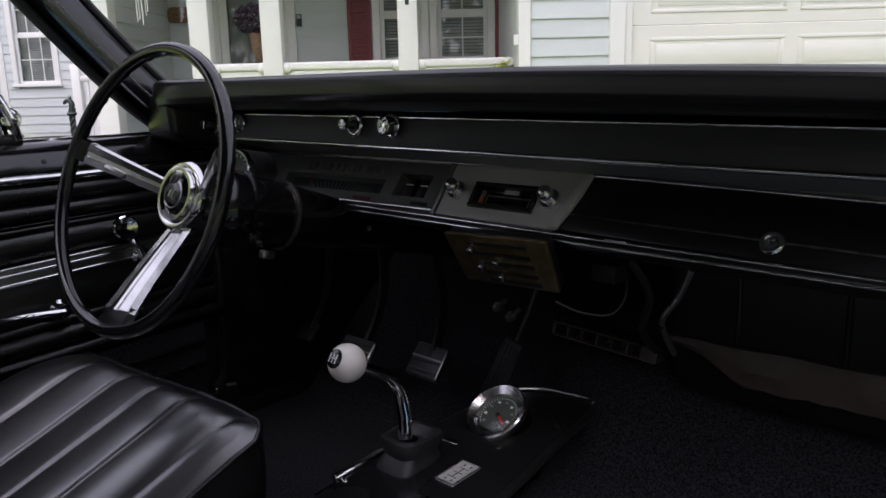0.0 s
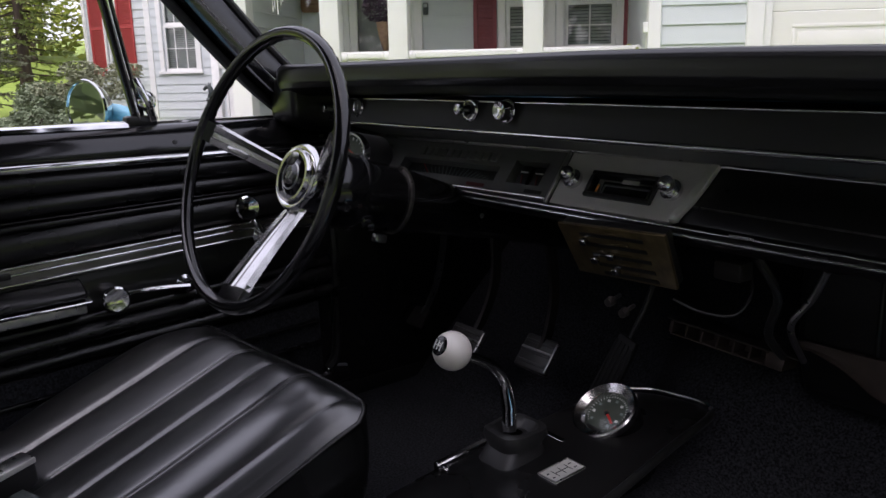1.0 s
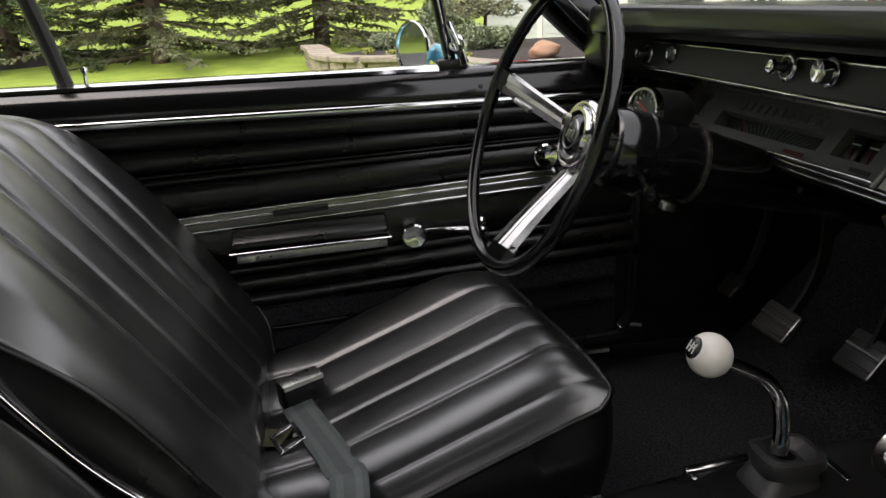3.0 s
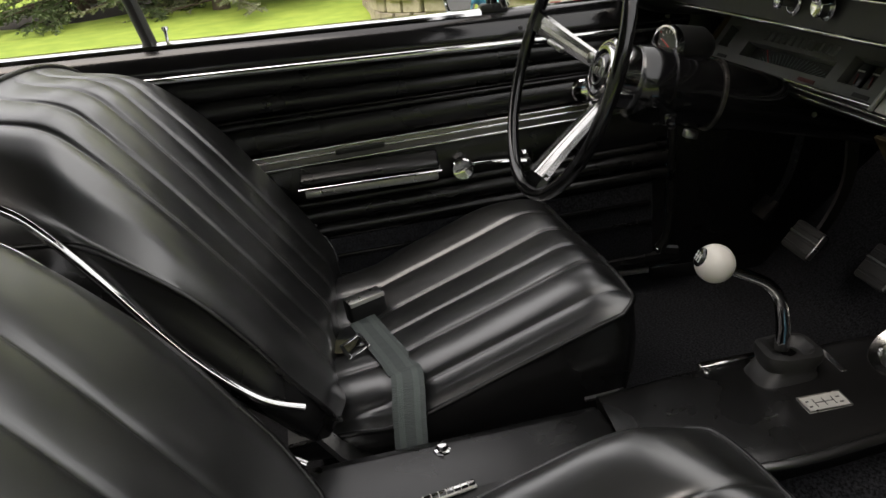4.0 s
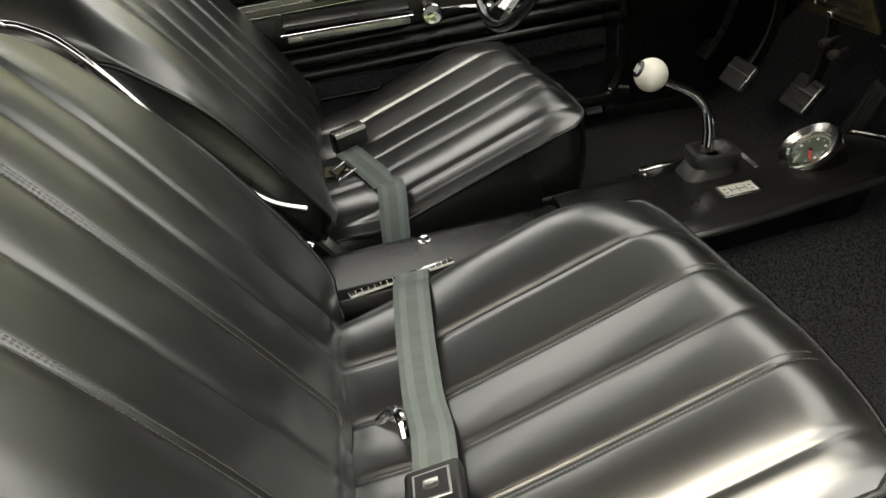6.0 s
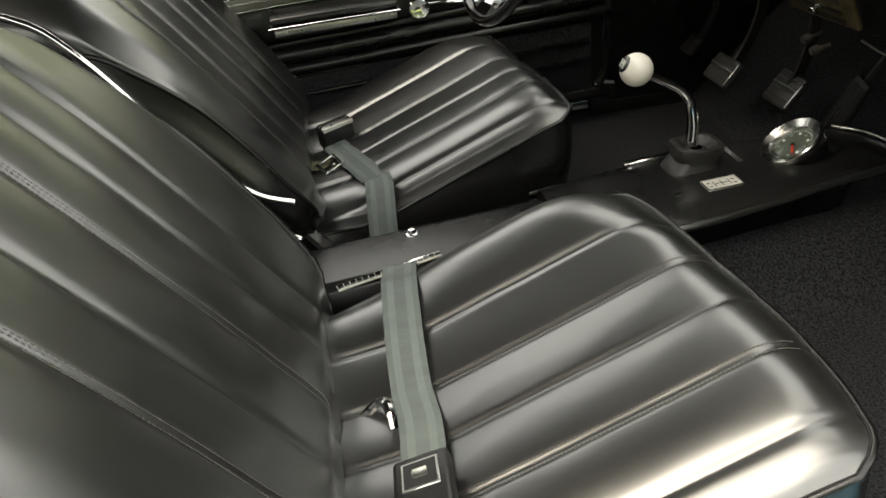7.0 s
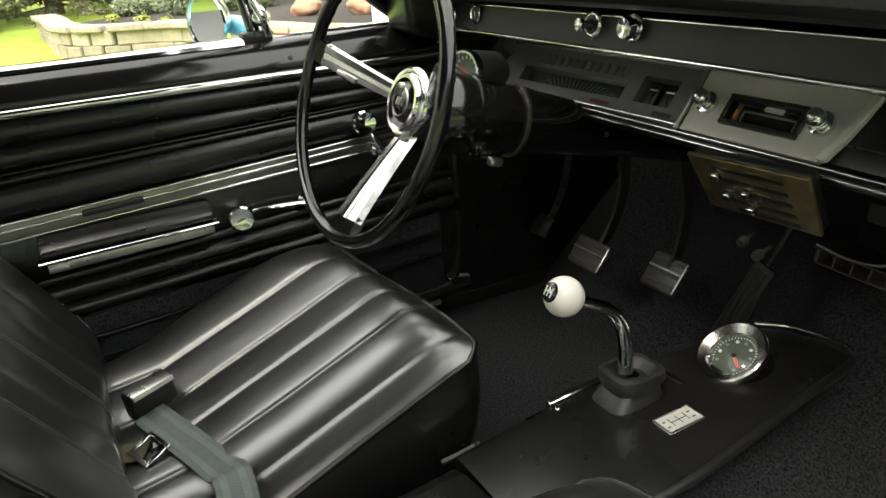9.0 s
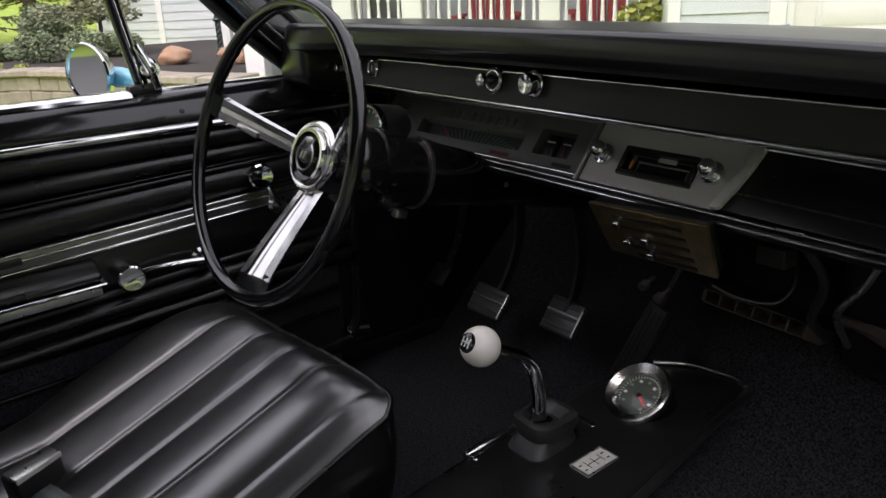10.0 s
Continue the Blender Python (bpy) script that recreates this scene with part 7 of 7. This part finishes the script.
for i, (x, y) in enumerate(((-10.8, 0.9), (-10.0, 1.1), (-11.6, 0.6), (-9.4, 1.7))):
    shrub(x, y, -0.07, 0.10, 0.12, LEAF, "small lime-green seedling in the mulch", 30 + i, 220, 0.02)


def small_tree(x, y, z, label):
    """A small clipped blue-green tree on a bent stem."""
    rng = random.Random(21)
    t = thing("small_tree", label, "tree")
    part("trunk", tube([(x, y, z - 0.05), (x + 0.04, y, z + 0.25), (x - 0.02, y + 0.03, z + 0.5), (x + 0.02, y, z + 0.8)], 0.04, 8, 5, scale=[1 - 0.03 * i for i in range(16)]), BARK, t)
    bm = bmesh.new()
    for k in range(14):
        a = rng.uniform(0, 6.28)
        q = rng.uniform(0.15, 0.62)
        leaf_cluster(bm, (x + q * math.cos(a), y + q * math.sin(a), z + 0.72 + rng.uniform(-0.16, 0.30)), (0.28, 0.28, 0.11), 260, 0.032, rng)
    tagged(part("crown", bm, BLUE_SPRUCE, t, smooth=0), kind="stuff")
    for k in range(6):
        a = 1.05 * k
        part("limb", tube([(x, y, z + 0.5), (x + 0.2 * math.cos(a), y + 0.2 * math.sin(a), z + 0.62), (x + 0.5 * math.cos(a), y + 0.5 * math.sin(a), z + 0.75)], 0.014, 6, 3), BARK, t)


small_tree(-12.1, 2.55, -0.1, "small blue-green weeping spruce beside the wing")


def spruce(x, y, height, radius, seed, label, mat=SPRUCE, low=0.25, sprays=46):
    """A spruce: tapered trunk, whorls of drooping limbs, each with flat needle sprays."""
    rng = random.Random(seed)
    z = ground_height(x, y)
    t = thing("spruce_tree", label, "tree", "spruce trees")
    part("trunk", tube([(x, y, z - 0.1), (x + 0.03, y, z + height * 0.3), (x, y + 0.04, z + height)], 0.17, 10, 6, scale=[1 - 0.075 * i for i in range(13)]), BARK, t)
    limbs, bm = bmesh.new(), bmesh.new()
    h = low
    while h < height * 0.97:
        n = 6 if h < 3.6 else 4
        r0 = radius * (1 - h / height) ** 0.8
        for k in range(n):
            a = rng.uniform(0, 6.28)
            L = r0 * rng.uniform(0.7, 1.12)
            droop = rng.uniform(0.12, 0.30) * L
            c, s = math.cos(a), math.sin(a)
            hh = h + rng.uniform(-0.12, 0.12)
            pts = [Vector((x, y, z + hh)), Vector((x + 0.5 * L * c, y + 0.5 * L * s, z + hh - droop * 0.35)), Vector((x + L * c, y + L * s, z + hh - droop * 0.8 + 0.05))]
            add(limbs, tube(pts, 0.022, 5, 3, scale=[1, 0.85, 0.7, 0.55, 0.4, 0.3, 0.2]))
            for q in range(sprays if h < 4 else 10):
                f = rng.uniform(0.18, 1.04)
                p = pts[0].lerp(pts[1], f * 2) if f < 0.5 else pts[1].lerp(pts[2], min(f * 2 - 1, 1.05))
                side = rng.choice((-1, 1))
                b = a + side * rng.uniform(0.35, 1.1)
                sl = rng.uniform(0.14, 0.34) * (1.15 - 0.5 * f) * (L / 1.6) ** 0.3
                dirv = Vector((math.cos(b), math.sin(b), rng.uniform(-0.5, 0.08))).normalized()
                # a spray: a stem of short needle tufts
                for w in range(4):
                    o = p + dirv * (sl * (w + 0.6) / 4)
                    for e in range(3):
                        g = Vector((rng.gauss(0, 1), rng.gauss(0, 1), rng.gauss(0, 0.7))).normalized()
                        u = (dirv + g * 0.75).normalized() * 0.075
                        v = u.cross(g).normalized() * 0.016
                        q_ = [bm.verts.new(o - v), bm.verts.new(o + v), bm.verts.new(o + u)]
                        bm.faces.new(q_)
        h += 0.17 if h < 3.6 else 0.45
    tagged(part("branchwork", limbs, BARK, t), kind="stuff")
    tagged(part("crown", bm, mat, t, smooth=0), kind="stuff")


spruce(-15.5, 0.0, 9.5, 2.35, 1, "tall dark green spruce on the lawn", BLUE_SPRUCE)
spruce(-17.5, 2.58, 6.5, 1.25, 2, "thin larch with bare trunk and tufts on the lawn", LARCH, 0.8, 9)
spruce(-14.0, -2.87, 10.0, 2.35, 6, "tall dark green spruce on the lawn", BLUE_SPRUCE)
spruce(-15.0, -5.6, 9.8, 2.7, 3, "tall dark green spruce at the lawn's edge")


def broadleaf(x, y, height, radius, seed, label, mat=LEAF, count=3800, bare=0.3, size=0.10):
    rng = random.Random(seed)
    z = ground_height(x, y)
    t = thing("tree", label, "tree", "lawn trees")
    part("trunk", tube([(x, y, z - 0.1), (x + 0.1, y, z + height * 0.25), (x - 0.05, y + 0.1, z + height * 0.6), (x, y, z + height * 0.9)], 0.13 + 0.012 * height, 9, 5, scale=[1 - 0.055 * i for i in range(16)]), BARK, t)
    limbs, bm = bmesh.new(), bmesh.new()
    for k in range(26):
        a, h = rng.uniform(0, 6.28), height * rng.uniform(bare, 0.85)
        L = radius * rng.uniform(0.5, 1.0)
        e = Vector((x + L * math.cos(a), y + L * math.sin(a), z + h + L * rng.uniform(0.0, 0.4)))
        add(limbs, tube([(x, y, z + h * 0.85), ((x + e.x) / 2, (y + e.y) / 2, (z + h * 0.9 + e.z) / 2), e], 0.04, 5, 3, scale=[1, 0.8, 0.6, 0.5, 0.4, 0.3, 0.2]))
        leaf_cluster(bm, e, (radius * 0.42, radius * 0.42, radius * 0.30), count // 26, size, rng)
    tagged(part("branchwork", limbs, BARK, t), kind="stuff")
    tagged(part("crown", bm, mat, t, smooth=0), kind="stuff")


broadleaf(-30, -6, 7.5, 3.2, 41, "pale green spring tree beyond the lawn", bare=0.05)
broadleaf(-34, 3, 8.5, 3.6, 42, "pale green spring tree beyond the lawn", bare=0.08)
broadleaf(-36, 12, 8.5, 3.8, 43, "pale green spring tree beyond the lawn", bare=0.08)
broadleaf(-22, -9.5, 6.0, 2.6, 44, "bright green young maple at the lawn's edge", bare=0.06)
broadleaf(-30, 9.0, 5.0, 2.0, 45, "slim lawn tree with pale leaves", bare=0.25)


def woods():
    """The far woodland edge: many trunks and a mass of foliage."""
    rng = random.Random(5)
    bm, tr = bmesh.new(), bmesh.new()
    for i in range(85):
        a = radians(rng.uniform(-40, 60))
        d = rng.uniform(44, 60)
        x, y = -d * math.cos(a), d * math.sin(a)
        z = ground_height(x, y)
        add(tr, tube([(x, y, z - 0.2), (x + rng.uniform(-0.4, 0.4), y, z + 8), (x, y, z + 18)], 0.22, 6, 2))
        for k in range(11):
            leaf_cluster(bm, (x + rng.uniform(-2.5, 2.5), y + rng.uniform(-2.5, 2.5), z + rng.uniform(0.8, 17)), (2.0, 2.0, 1.4), 75, 0.34, rng)
    t = thing("woods", "mixed spring woodland beyond the lawn", "woods", kind="stuff")
    tagged(part("trunk_row", tr, BARK, t), kind="stuff")
    tagged(part("foliage", bm, LEAF, t, smooth=0), kind="stuff")


woods()


def unseen_woods():
    """Unseen tall trees added on the car's open side and behind it, to cut skylight and darken reflections."""
    rng = random.Random(9)
    t = thing("tree_row", "unseen tall leafy trees added to dim the sky beside the driveway", "woods", kind="stuff")
    bm, tr = bmesh.new(), bmesh.new()
    for i in range(26):
        a = radians(-128 + 150 * i / 25 + rng.uniform(-2, 2))
        d = rng.uniform(17, 22)
        x, y = d * math.cos(a), d * math.sin(a)
        z = ground_height(x, y)
        add(tr, tube([(x, y, z - 0.2), (x + rng.uniform(-0.3, 0.3), y, z + 5), (x, y, z + 11)], 0.2, 6, 2))
        for k in range(14):
            leaf_cluster(bm, (x + rng.uniform(-1.6, 1.6), y + rng.uniform(-1.6, 1.6), z + rng.uniform(0.6, 10.0)), (1.9, 1.9, 1.5), 90, 0.30, rng)
    tagged(part("trunk_row", tr, BARK, t), kind="stuff")
    tagged(part("foliage", bm, SAGE, t, smooth=0), kind="stuff")


unseen_woods()
